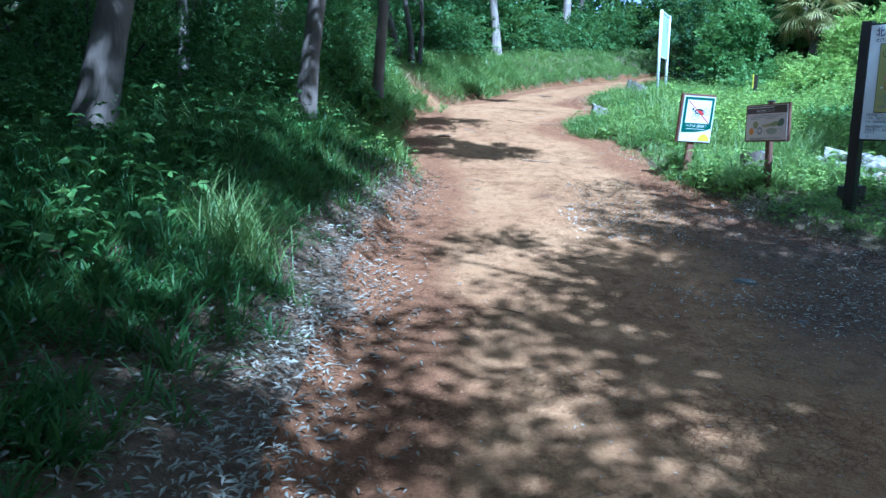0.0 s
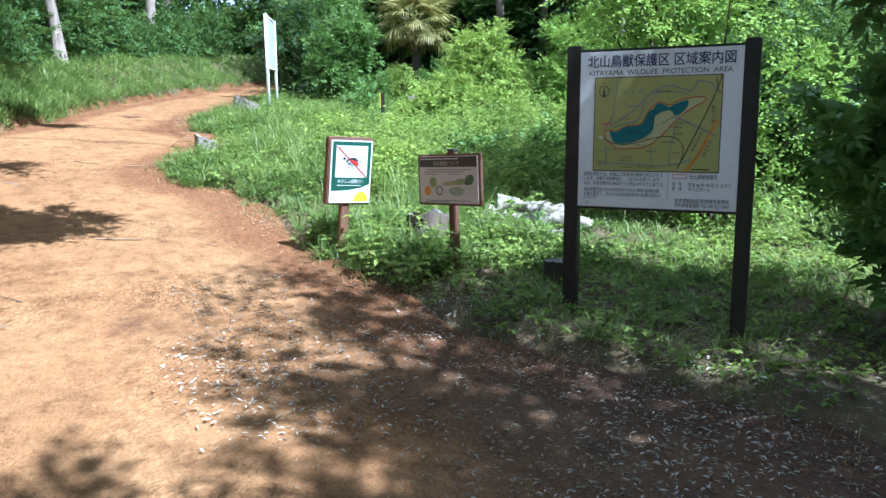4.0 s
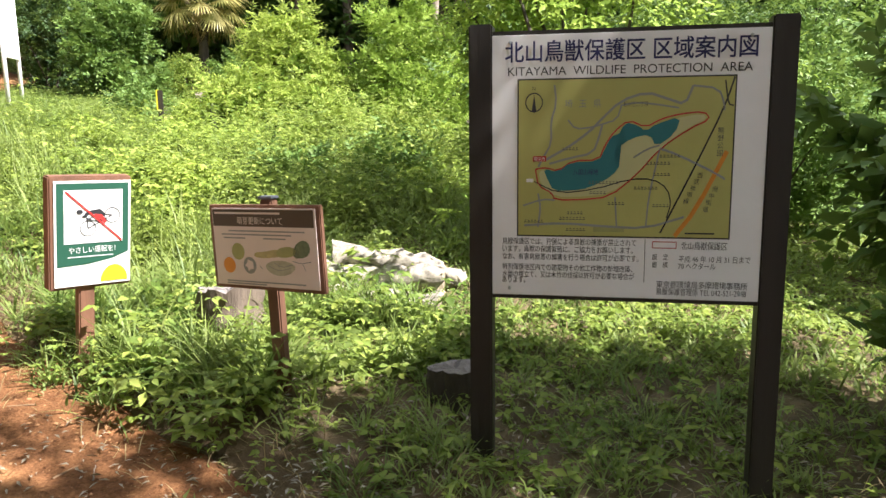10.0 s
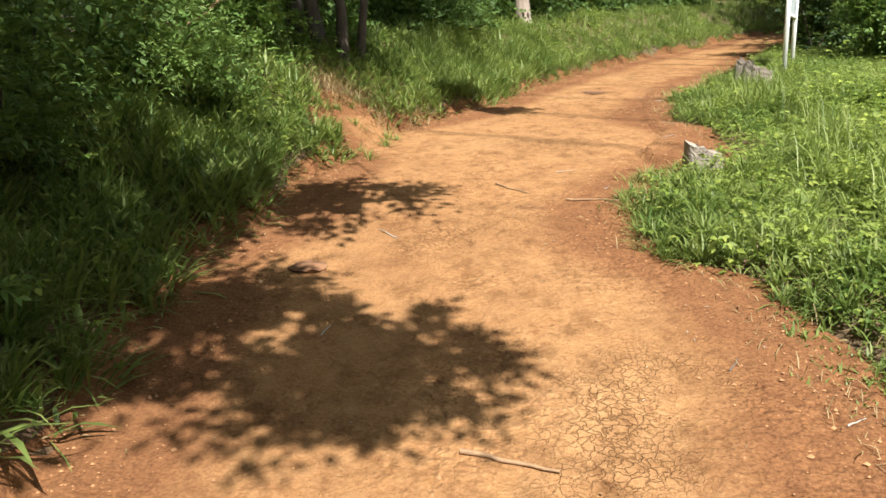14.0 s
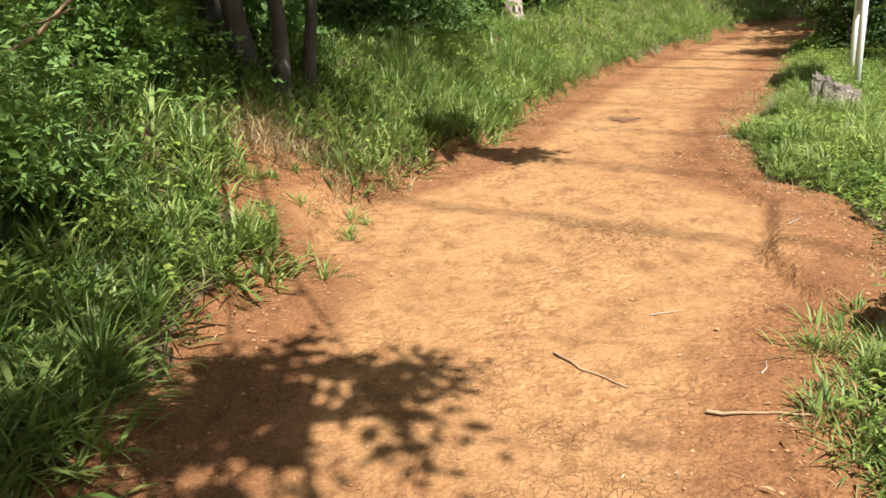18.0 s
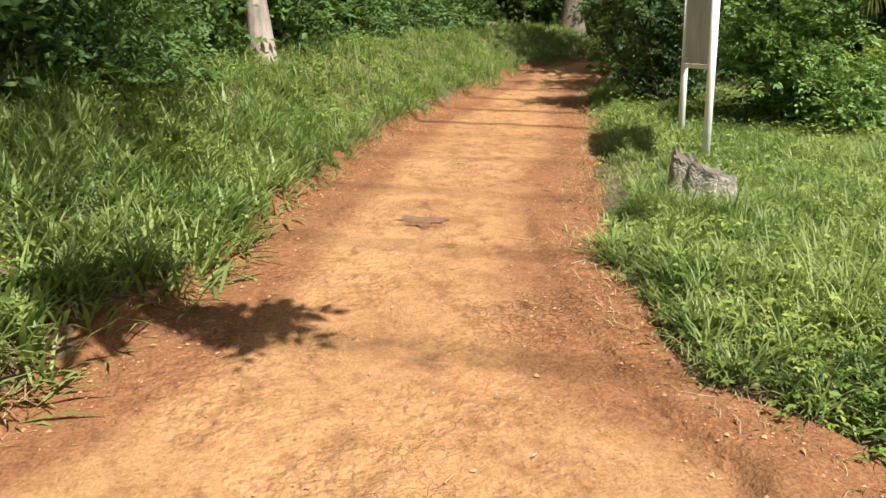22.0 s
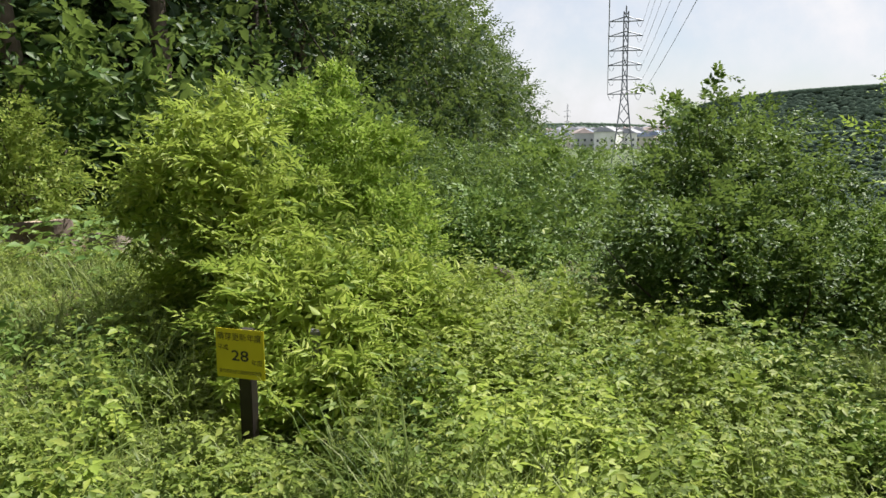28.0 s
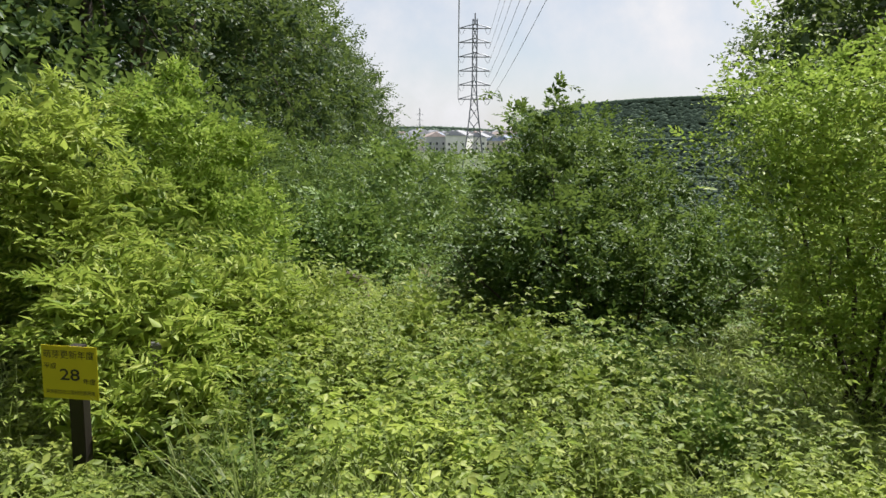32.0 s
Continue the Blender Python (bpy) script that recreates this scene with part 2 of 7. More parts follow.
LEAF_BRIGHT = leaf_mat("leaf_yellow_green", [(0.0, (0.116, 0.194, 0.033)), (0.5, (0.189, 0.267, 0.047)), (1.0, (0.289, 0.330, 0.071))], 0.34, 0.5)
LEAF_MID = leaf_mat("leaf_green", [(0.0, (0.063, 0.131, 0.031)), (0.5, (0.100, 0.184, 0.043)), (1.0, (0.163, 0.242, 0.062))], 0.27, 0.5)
LEAF_DARK = leaf_mat("leaf_dark_green", [(0.0, (0.018, 0.043, 0.016)), (0.5, (0.032, 0.068, 0.025)), (1.0, (0.056, 0.099, 0.036))], 0.27, 0.5)
LEAF_LIME = leaf_mat("leaf_lime_green", [(0.0, (0.095, 0.180, 0.028)), (0.5, (0.240, 0.335, 0.055)), (1.0, (0.400, 0.460, 0.100))], 0.42, 0.5, (0.33, 0.44, 0.08))
LEAF_CONE = leaf_mat("leaf_young_green", [(0.0, (0.080, 0.170, 0.024)), (0.5, (0.190, 0.310, 0.045)), (1.0, (0.330, 0.420, 0.080))], 0.40, 0.5)
# mid-dark green of the wood; also darkens the bank's grass in place of shade
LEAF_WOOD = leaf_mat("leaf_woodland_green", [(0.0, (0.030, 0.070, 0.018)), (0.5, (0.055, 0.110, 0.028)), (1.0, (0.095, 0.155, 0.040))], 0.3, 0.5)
LITTER_PALE = leaf_mat("bleached_leaf", [(0.0, (0.22, 0.19, 0.15)), (0.5, (0.42, 0.39, 0.33)), (1.0, (0.62, 0.59, 0.52))], 0.1, 0.5, (0.4, 0.33, 0.22))
LITTER = leaf_mat("dead_leaf", [(0.0, (0.10, 0.075, 0.05)), (0.5, (0.20, 0.165, 0.12)), (1.0, (0.38, 0.34, 0.27))], 0.1, 0.6, (0.3, 0.22, 0.12))
PALM_LEAF = leaf_mat("palm_leaf", [(0.0, (0.16, 0.20, 0.05)), (0.5, (0.30, 0.30, 0.09)), (1.0, (0.46, 0.40, 0.16))], 0.3, 0.4, (0.4, 0.35, 0.1))

# ---- lie of the land ----
RY = np.array([-60, -8, 0, 4.2, 7, 10.2, 12.4, 15, 17.2, 23, 29, 40, 70, 200])
RZ = np.array([-7, -0.95, 0, 0.48, 0.82, 1.25, 1.63, 1.95, 2.22, 2.82, 3.5, 4.5, 6.0, 8.0])
_yy = np.linspace(-60, 200, 2601)
_zz = np.convolve(np.pad(np.interp(_yy, RY, RZ), 10, "edge"), np.ones(21) / 21, "valid")
LY = np.array([-9, 0, 2.5, 4, 5.8, 7.7, 9.5, 11, 11.7, 12.4, 12.9, 13.4, 14.3, 15.0, 15.7, 16.3, 17.5, 20.4, 23, 26.3, 28.8, 32, 36])
LX = np.array([-0.5, -0.45, -0.42, -0.44, -0.42, -0.26, -0.5, -0.76, -0.46, -0.54, -0.42, -0.28, -0.14, 0.14, 0.5, 0.8, 1.2, 2.4, 3.7, 5.7, 6.9, 9.2, 13.5])
RRY = np.array([-9, 2, 4.8, 5.3, 6, 6.65, 7.2, 7.9, 8.5, 9.5, 10.0, 10.4, 10.7, 11.1, 12.0, 12.6, 13.0, 13.4, 13.9, 14.4, 14.9, 15.6, 17.1, 17.8, 18.3, 19.0, 20.0, 21.2, 22.3, 27.6, 29.5, 32])
RRX = np.array([4.6, 4.3, 3.6, 3.38, 2.95, 2.56, 2.52, 2.45, 2.36, 2.34, 2.36, 2.28, 2.22, 1.80, 1.82, 2.20, 2.62, 2.76, 2.80, 2.80, 2.62, 2.75, 3.17, 3.50, 3.75, 4.08, 4.62, 5.15, 5.5, 8.1, 9.6, 13.0])
# the washed-out step along the right of the path
GY = np.array([12.6, 13.15, 13.5, 14.05, 14.35, 14.7, 15.6, 16.9, 17.5])
GX = np.array([2.25, 2.15, 2.13, 2.36, 2.47, 2.40, 2.45, 2.72, 2.87])


def smooth(t):
    t = np.clip(t, 0, 1)
    return t * t * (3 - 2 * t)


def left_edge(y):
    return np.interp(y, LY, LX)


def right_edge(y):
    return np.interp(y, RRY, RRX)


def vnoise(x, y, f, seed=0.0):
    """A cheap smooth noise, -1 to 1, of arrays."""
    return (np.sin(x * f + 1.7 * np.sin(y * f * 0.7 + seed) + seed * 3.1) + np.sin(y * f * 1.13 + 1.3 * np.sin(x * f * 0.83 + seed * 1.7) + seed)) * 0.5


def ground_z(x, y):
    x, y = np.asarray(x, float), np.asarray(y, float)
    z = np.interp(y, _yy, _zz)
    dl = left_edge(y) - x
    z = z + 0.60 * smooth(dl / 1.35) + 0.15 * smooth(dl / 0.16) + 0.07 * np.clip(dl - 1, 0, 30)
    dr = x - right_edge(y)
    z = z + 0.07 * smooth(dr / 0.4) - 0.055 * np.clip(x - 9, 0, 14) * smooth((x - 9) / 4)
    rough = np.clip(np.maximum(dl, dr) / 0.5, 0, 1)
    g = x - np.interp(y, GY, GX)
    run = smooth((y - 12.5) / 0.5) * (1 - smooth((y - 17.2) / 0.5))
    z = z - 0.028 * np.exp(-(g / 0.055) ** 2) * run * (1 - 0.75 * smooth((y - 14.2) / 0.5)) + 0.06 * smooth(g / 0.09) * (1 - smooth((g - 0.25) / 0.35)) * run * (1 - 0.6 * smooth((y - 14.3) / 0.6))
    z = z + rough * (0.035 * vnoise(x, y, 2.1, 1) + 0.02 * vnoise(x, y, 5.3, 2)) + 0.008 * vnoise(x, y, 3.1, 3)
    s = 0.912 * (x - 1.89) - 0.410 * (y - 13.93)
    z = z - 17 * smooth((s - 22) / 120) + 15 * smooth((s - 190) / 130)
    return z


def mesh_object(name, verts, faces, material, parent=None, smooth_on=False):
    me = bpy.data.meshes.new(name)
    verts = np.asarray(verts, np.float32)
    faces = np.asarray(faces, np.int32)
    k = faces.shape[1]
    me.vertices.add(len(verts))
    me.vertices.foreach_set("co", verts.ravel())
    me.loops.add(faces.size)
    me.loops.foreach_set("vertex_index", faces.ravel())
    me.polygons.add(len(faces))
    me.polygons.foreach_set("loop_start", np.arange(0, faces.size, k, dtype=np.int32))
    me.polygons.foreach_set("loop_total", np.full(len(faces), k, np.int32))
    if smooth_on:
        me.polygons.foreach_set("use_smooth", np.ones(len(faces), bool))
    me.update(calc_edges=True)
    me.materials.append(material)
    ob = new(name, me)
    if parent:
        ob.parent = parent
    return ob


def part(name, bm, material, parent, label=""):
    me = bpy.data.meshes.new(name)
    bm.to_mesh(me)
    bm.free()
    me.materials.append(material)
    ob = new(name, me)
    ob.parent = parent
    return tagged(ob, label)


def grid_axis(fine_lo, fine_hi, step, far):
    a = list(np.arange(fine_lo, fine_hi + step, step))
    d, s = a[-1], step
    while d < far:
        s *= 1.35
        d += s
        a.append(d)
    d, s, lo = a[0], step, []
    while d > -far:
        s *= 1.35
        d -= s
        lo.append(d)
    return np.array(lo[::-1] + a)


def sheet(name, xs, ys, zf, material):
    X, Y = np.meshgrid(xs, ys)
    V = np.stack([X.ravel(), Y.ravel(), zf(X.ravel(), Y.ravel())], -1)
    n, m = len(xs), len(ys)
    i = (np.arange(m - 1)[:, None] * n + np.arange(n - 1)).ravel()
    return mesh_object(name, V, np.stack([i, i + 1, i + n + 1, i + n], -1), material, None, True)


def under_path(x, y):
    inside = smooth(np.minimum(x - left_edge(y) + 0.35, right_edge(y) + 0.4 - x) / 0.25)
    return ground_z(x, y) - 0.06 * inside


ground = sheet("ground", grid_axis(-6, 15, 0.14, 2200), grid_axis(-5, 32, 0.14, 2200), under_path, SOIL)
tagged(ground, "brown soil and leaf litter of a wooded hillside", "ground", kind="structure")

# the trodden path, a sheet with worn uneven borders
py = np.arange(-8, 35.5, 0.07)
pt = np.linspace(0, 1, 100)
wl = left_edge(py) + 0.06 * vnoise(py, py * 0, 2.3, 1) + 0.05 * vnoise(py, py * 0, 6.1, 2) - 0.20 - 0.75 * np.exp(-((py - 14.1) / 0.6) ** 2)
wr = right_edge(py) + 0.06 * vnoise(py, py * 0, 2.0, 4) + 0.05 * vnoise(py, py * 0, 5.2, 5) + 0.22
PXg = wl[:, None] + (wr - wl)[:, None] * pt
PYg = np.repeat(py[:, None], len(pt), 1)
edge = np.minimum(pt, 1 - pt)[None, :] * (wr - wl)[:, None]
PZg = ground_z(PXg, PYg) + 0.012 - 0.08 * (1 - smooth(edge / 0.12)) + 0.006 * vnoise(PXg, PYg, 9, 1) + 0.004 * vnoise(PXg, PYg, 23, 2)
n = len(pt)
i = (np.arange(len(py) - 1)[:, None] * n + np.arange(n - 1)).ravel()
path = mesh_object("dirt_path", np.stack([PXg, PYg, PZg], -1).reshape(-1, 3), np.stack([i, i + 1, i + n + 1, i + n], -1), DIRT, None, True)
wear = path.data.attributes.new("wear", "FLOAT", "POINT")
wear.data.foreach_set("value", (smooth(((pt * (wr - wl)[:, None]) - 0.42) / 0.5) * smooth((((1 - pt) * (wr - wl)[:, None]) - 0.35) / 0.75) * (0.85 + 0.15 * vnoise(PXg, PYg, 2.2, 9))).ravel().astype(np.float32))
# mask of the darkened soil, drawn where the trees' shade falls
soil_shade = path.data.attributes.new("soil_shade", "FLOAT", "POINT")
soil_shade.data.foreach_set("value", (0.72 * smooth((PXg - 1.55 - 0.3 * vnoise(PXg, PYg, 1.7, 5) - 0.12 * vnoise(PXg, PYg, 6.1, 6)) / 0.9) * smooth((7.0 - PYg + 0.3 * vnoise(PXg, PYg, 2.3, 2)) / 1.2)).ravel().astype(np.float32))
tagged(path, "trodden reddish-orange dirt footpath, dry and cracked", "path", kind="structure")

# ---- plants ----
rng = np.random.default_rng(7)
LEAF_V = np.array([(0, 0, 0), (-0.26, 0.45, 0.07), (0, 1, -0.12), (0.26, 0.45, 0.07)])
LEAF_F = np.array([(0, 1, 2), (0, 2, 3)])
NARROW_V = LEAF_V * np.array([0.5, 1, 1])
BLADE_V = np.array([(-0.35, 0, -0.1), (0.35, 0, -0.1), (-0.5, 0.55, 0.06), (0.5, 0.55, 0.06), (0, 0.92, 0.34)])
BLADE_F = np.array([(0, 1, 3), (0, 3, 2), (2, 3, 4)])


def unit(v):
    return v / np.maximum(np.linalg.norm(v, axis=-1, keepdims=True), 1e-9)


def scatter(tv, tf, pos, along, facing, length, width=None):
    """Copies of a small leaf: its y axis lies along, its z axis near facing."""
    d = unit(along)
    s = unit(np.cross(d, facing))
    u = np.cross(s, d)
    L = np.broadcast_to(np.asarray(length, float), (len(pos),))[:, None, None]
    Wd = L if width is None else np.broadcast_to(np.asarray(width, float), (len(pos),))[:, None, None]
    V = pos[:, None] + tv[None, :, 0:1] * s[:, None] * Wd + tv[None, :, 1:2] * d[:, None] * L + tv[None, :, 2:3] * u[:, None] * L
    F = tf[None] + (np.arange(len(pos)) * len(tv))[:, None, None]
    return V.reshape(-1, 3), F.reshape(-1, tf.shape[1])


def sphere_dirs(k, g):
    return unit(g.normal(size=(k, 3)))


def grass_mesh(name, x, y, height, material, width=0.006, lean=0.5, sink=0.01):
    k = len(x)
    pos = np.stack([x, y, ground_z(x, y) - sink], -1)
    a = rng.uniform(0, 2 * np.pi, k)
    tilt = np.abs(rng.normal(0, lean, k))
    tilt = np.clip(tilt, 0, 1.45)
    along = np.stack([np.cos(a) * np.sin(tilt), np.sin(a) * np.sin(tilt), np.cos(tilt)], -1)
    facing = np.stack([np.cos(a), np.sin(a), 0.2 + 0 * a], -1)
    V, F = scatter(BLADE_V, BLADE_F, pos, along, facing, height, width)
    return mesh_object(name, V, F, material)


def weed_mesh(name, x, y, top, material, per=7, size=0.05):
    """Low broad-leaved plants: a few stems' worth of leaves each, laid about a stem."""
    k, q = len(x), max(1, per // 3)
    top = np.broadcast_to(np.asarray(top, float), (k,))
    X, Y, H = np.repeat(x, q), np.repeat(y, q), np.repeat(top, q)
    h = H * rng.uniform(0.2, 1.0, k * q)
    r = rng.uniform(0.1, 0.55, k * q) * (0.5 * H + 0.05)
    a = rng.uniform(0, 2 * np.pi, k * q)
    hub = np.stack([X + r * np.cos(a), Y + r * np.sin(a), ground_z(X, Y) + h], -1)
    tip = np.stack([rng.normal(0, 0.42, k * q), rng.normal(0, 0.42, k * q), np.ones(k * q)], -1)
    sz = size * rng.uniform(0.55, 1.35, k * q) * np.repeat(rng.uniform(0.6, 1.4, k), q)
    turn = np.array([0, 1.25, -1.25])
    A = (a[:, None] + turn[None] + rng.normal(0, 0.2, (k * q, 3))).ravel()
    pos = np.repeat(hub, 3, 0)
    along = np.stack([np.cos(A), np.sin(A), rng.uniform(-0.5, 0.25, k * q * 3)], -1)
    facing = np.repeat(tip, 3, 0) + rng.normal(0, 0.15, (k * q * 3, 3))
    V, F = scatter(LEAF_V, LEAF_F, pos, along, facing, np.repeat(sz, 3) * np.tile([1.0, 0.85, 0.85], k * q))
    return mesh_object(name, V, F, material)


def tube(points, radii, sides=8):
    """A tapered tube along points, as (verts, quads)."""
    pts = np.asarray(points, float)
    t = unit(np.gradient(pts, axis=0))
    ref = np.array([0.9, 0.1, 0.3])
    s = unit(np.cross(t, ref))
    u = np.cross(t, s)
    a = np.arange(sides) * 2 * np.pi / sides
    V = pts[:, None] + np.asarray(radii)[:, None, None] * (np.cos(a)[None, :, None] * s[:, None] + np.sin(a)[None, :, None] * u[:, None])
    F = []
    for r in range(len(pts) - 1):
        for k in range(sides):
            F.append((r * sides + k, r * sides + (k + 1) % sides, (r + 1) * sides + (k + 1) % sides, (r + 1) * sides + k))
    return V.reshape(-1, 3), np.array(F)


def merge(pieces):
    V, F, o = [], [], 0
    for v, f in pieces:
        V.append(v)
        F.append(f + o)
        o += len(v)
    return np.concatenate(V), np.concatenate(F)


def bent(a, b, k, wob, g):
    t = np.linspace(0, 1, k)[:, None]
    p = np.asarray(a) * (1 - t) + np.asarray(b) * t
    return p + np.sin(t * np.pi) * g.normal(0, wob, 3) + g.normal(0, wob * 0.25, (k, 3)) * (t > 0) * (t < 1)


def foliage(C, outward, reach, sprays, leaves, size, shape, g, rise=0.25):
    """Leaves set in two rows along short twigs that fan out of every clump."""
    k = len(C) * sprays
    o = np.repeat(C, sprays, 0) + g.normal(0, 1, (k, 3)) * np.array([1, 1, 0.6]) * np.repeat(reach, sprays)[:, None] * 0.38
    d = unit(np.repeat(outward, sprays, 0) * 0.7 + g.normal(0, 0.55, (k, 3)) + np.array([0, 0, rise]))
    L = np.repeat(reach, sprays) * g.uniform(0.7, 1.6, k)
    side = unit(np.cross(d, np.array([0, 0, 1.0]) + g.normal(0, 0.3, (k, 3))))
    up = np.cross(side, d)
    t = np.linspace(0.12, 1.0, leaves)
    sg = np.where(np.arange(leaves) % 2, 1.0, -1.0) * np.where(np.arange(leaves) == leaves - 1, 0.1, 1.0)
    pos = o[:, None] + d[:, None] * (L[:, None] * t)[..., None] - np.array([0, 0, 0.25]) * (L[:, None] * t ** 2)[..., None]
    along = d[:, None] * 0.65 + side[:, None] * sg[None, :, None] + g.normal(0, 0.16, (k, leaves, 3)) - np.array([0, 0, 0.12])
    face = up[:, None] + g.normal(0, 0.27, (k, leaves, 3))
    sz = size * np.repeat(g.uniform(0.7, 1.2, k)[:, None], leaves, 1) * (1.1 - 0.35 * t)[None] * g.uniform(0.85, 1.15, (k, leaves))
    return scatter(shape, LEAF_F, pos.reshape(-1, 3), along.reshape(-1, 3), face.reshape(-1, 3), sz.ravel())


def crown_clumps(L, clumps, g):
    """Points on the open faces of overlapping lobes (x, y, z, radius), and the way they face."""
    L = np.array(L)
    C, out = [], []
    w = L[:, 3] ** 2 / (L[:, 3] ** 2).sum()
    for tries in range(60 * clumps):
        i = g.choice(len(L), p=w)
        d = unit(g.normal(size=3) + np.array([0, 0, 0.35]))
        p = L[i, :3] + d * L[i, 3] * np.array([1, 1, 0.8])
        if tries < 40 * clumps and (np.delete(((L[:, :3] - p) ** 2).sum(1) < (0.85 * L[:, 3]) ** 2, i)).any():
            continue
        C.append(p)
        out.append(d)
        if len(C) == clumps:
            break
    return np.array(C), np.array(out)


def shrub(name, x, y, radius, height, leaf, size, clumps, per, seed, label, shape="round", stems=6, narrow=False, bark=None, category="shrub", base=None, low=0.12):
    """A bush: stems from one foot, and a crown of leaf clumps with gaps between them."""
    g = np.random.default_rng(seed)
    z0 = float(ground_z(x, y)) if base is None else base
    root = new(name)
    root.location = (x, y, z0)
    root.empty_display_size = 0.1
    L = []
    lobes = {"round": 17, "cone": 46, "vase": 17}[shape]
    while len(L) < lobes:
        h = g.uniform(0.05, 1) if shape != "cone" else 1 - math.sqrt(g.uniform(0.004, 1))
        a = g.uniform(0, 6.283)
        lim = {"round": math.sqrt(max(0.02, 1 - (2 * h - 0.95) ** 2)), "cone": (1 - h) ** 0.8 + 0.03, "vase": 0.45 + 0.55 * h}[shape]
        rl = radius * {"round": 0.36, "cone": 0.09 + 0.20 * (1 - h), "vase": 0.27}[shape] * g.uniform(0.62, 1.3)
        r = max(0.0, lim * radius - rl * 0.75) * math.sqrt(g.uniform(0.25, 1)) * (1 + 0.14 * math.sin(3 * a + seed))
        L.append((r * math.cos(a), r * math.sin(a), height * (low + (1 - low) * h) - rl * 0.55, rl))
    C, out = crown_clumps(L, clumps, g)
    if shape != "cone":
        C = C + out * radius * np.minimum(g.exponential(0.11, clumps), 0.4)[:, None]
    C[:, 2] = np.clip(C[:, 2], 0.08, None)
    spread = 0.62 * radius * (8.0 / clumps) ** 0.33
    reach = spread * g.uniform(0.45, 1.6, clumps) * (0.55 if shape == "cone" else 0.8)
    V, F = foliage(C, out, reach, max(2, per // 7), 7, size, NARROW_V if narrow else LEAF_V, g, 0.9 if shape == "cone" else 0.25)
    inner = {"round": 16, "cone": 16, "vase": 7}[shape]
    k = clumps * inner
    pos = np.repeat(C - out * spread * 0.9, inner, 0) + g.normal(0, spread * 0.35, (k, 3))
    pos[:, 2] = np.clip(pos[:, 2], 0.05, None)
    V, F = merge([(V, F), scatter(LEAF_V, LEAF_F, pos, g.normal(size=(k, 3)), g.normal(size=(k, 3)), size * 1.15)])
    V[:, 2] = np.maximum(V[:, 2], 0.02)
    mesh_object("crown", V, F, leaf, root)
    for c in C[g.choice(clumps, min(stems, clumps), False)]:
        foot = np.array([g.normal(0, 0.05 + 0.04 * radius), g.normal(0, 0.05 + 0.04 * radius), -0.05])
        V, F = tube(bent(foot, c, 6, 0.06 * radius, g), np.linspace(0.009 + 0.007 * height, 0.004, 6), 5)
        mesh_object("stem", V, F, bark or BARK_DARK, root, True)
    return tagged(root, label, category)


def tree(name, x, y, trunk_top, lean, r0, crown_z, crown_r, crown_h, leaf, size, clumps, per, seed, label, bark, base=None, boughs=(), limb_count=9, core=2, lobes=14, dense=2.4):
    """A tree: tapered trunk, limbs, and a crown of clumps; boughs are further crowns (x, y, z, radius, height, clumps) from its foot."""
    g = np.random.default_rng(seed)
    z0 = float(ground_z(x, y)) if base is None else base
    root = new(name)
    root.location = (x, y, z0)
    top = np.array([lean[0], lean[1], trunk_top])
    tp = bent((0, 0, -0.15), top, 10, 0.05 * trunk_top ** 0.5, g)
    rr = r0 * np.linspace(1, 0.35, 10)
    rr[0] *= 1.35
    V, F = tube(tp, rr, 10)
    mesh_object("trunk", V, F, bark, root, True)
    mid = np.array([lean[0], lean[1], crown_z])
    L = []
    for q in range(lobes):
        d = unit(g.normal(size=3)) * g.uniform(0.45, 0.8)
        L.append((*(mid + d * np.array([crown_r, crown_r, crown_h / 2])), crown_r * g.uniform(0.32, 0.52)))
    C, out = crown_clumps(L, clumps, g)
    reach = [0.55 * crown_r * (10.0 / clumps) ** 0.33] * clumps
    for bx, by, bz, br, bh, bn in boughs:
        o = np.stack([unit(g.normal(size=3)) * g.uniform(0.0, 1) ** 0.5 for q in range(bn)])
        C = np.concatenate([C, o * np.array([br, br, bh / 2]) * 0.8 + np.array([bx, by, bz])])
        out = np.concatenate([out, unit(o * np.array([1, 1, 0.4]) + 0.01)])
        reach += [0.55 * br * (5.0 / bn) ** 0.33] * bn
    clumps = len(C)
    reach = np.array(reach) * g.uniform(0.7, 1.25, clumps)
    V, F = foliage(C, out, reach, max(2, per // 6), 6, size, LEAF_V, g, 0.1)
    if core:
        k = clumps * core
        pos = np.repeat(C - out * reach[:, None] * 0.7, core, 0) + g.normal(0, 0.3, (k, 3)) * np.repeat(reach, core)[:, None]
        V, F = merge([(V, F), scatter(LEAF_V, LEAF_F, pos, g.normal(size=(k, 3)), g.normal(size=(k, 3)), size * dense)])
    mesh_object("crown", V, F, leaf, root)
    for c in C[:: max(1, -(-clumps // limb_count))]:
        s = tp[g.integers(5, 9)]
        V, F = tube(bent(s, c, 6, 0.08 * crown_r, g), np.linspace(r0 * 0.36, r0 * 0.06, 6), 6)
        mesh_object("limb", V, F, bark, root, True)
    return tagged(root, label, "tree")


def area(k, x0, x1, y0, y1, keep):
    x, y = rng.uniform(x0, x1, k), rng.uniform(y0, y1, k)
    m = keep(x, y)
    return x[m], y[m]


def edge_l(x, y):
    return left_edge(y) + 0.08 * vnoise(y, x * 0, 2.1, 1) - x


def edge_r(x, y):
    return x - right_edge(y) - 0.08 * vnoise(y, x * 0, 3.8, 4)


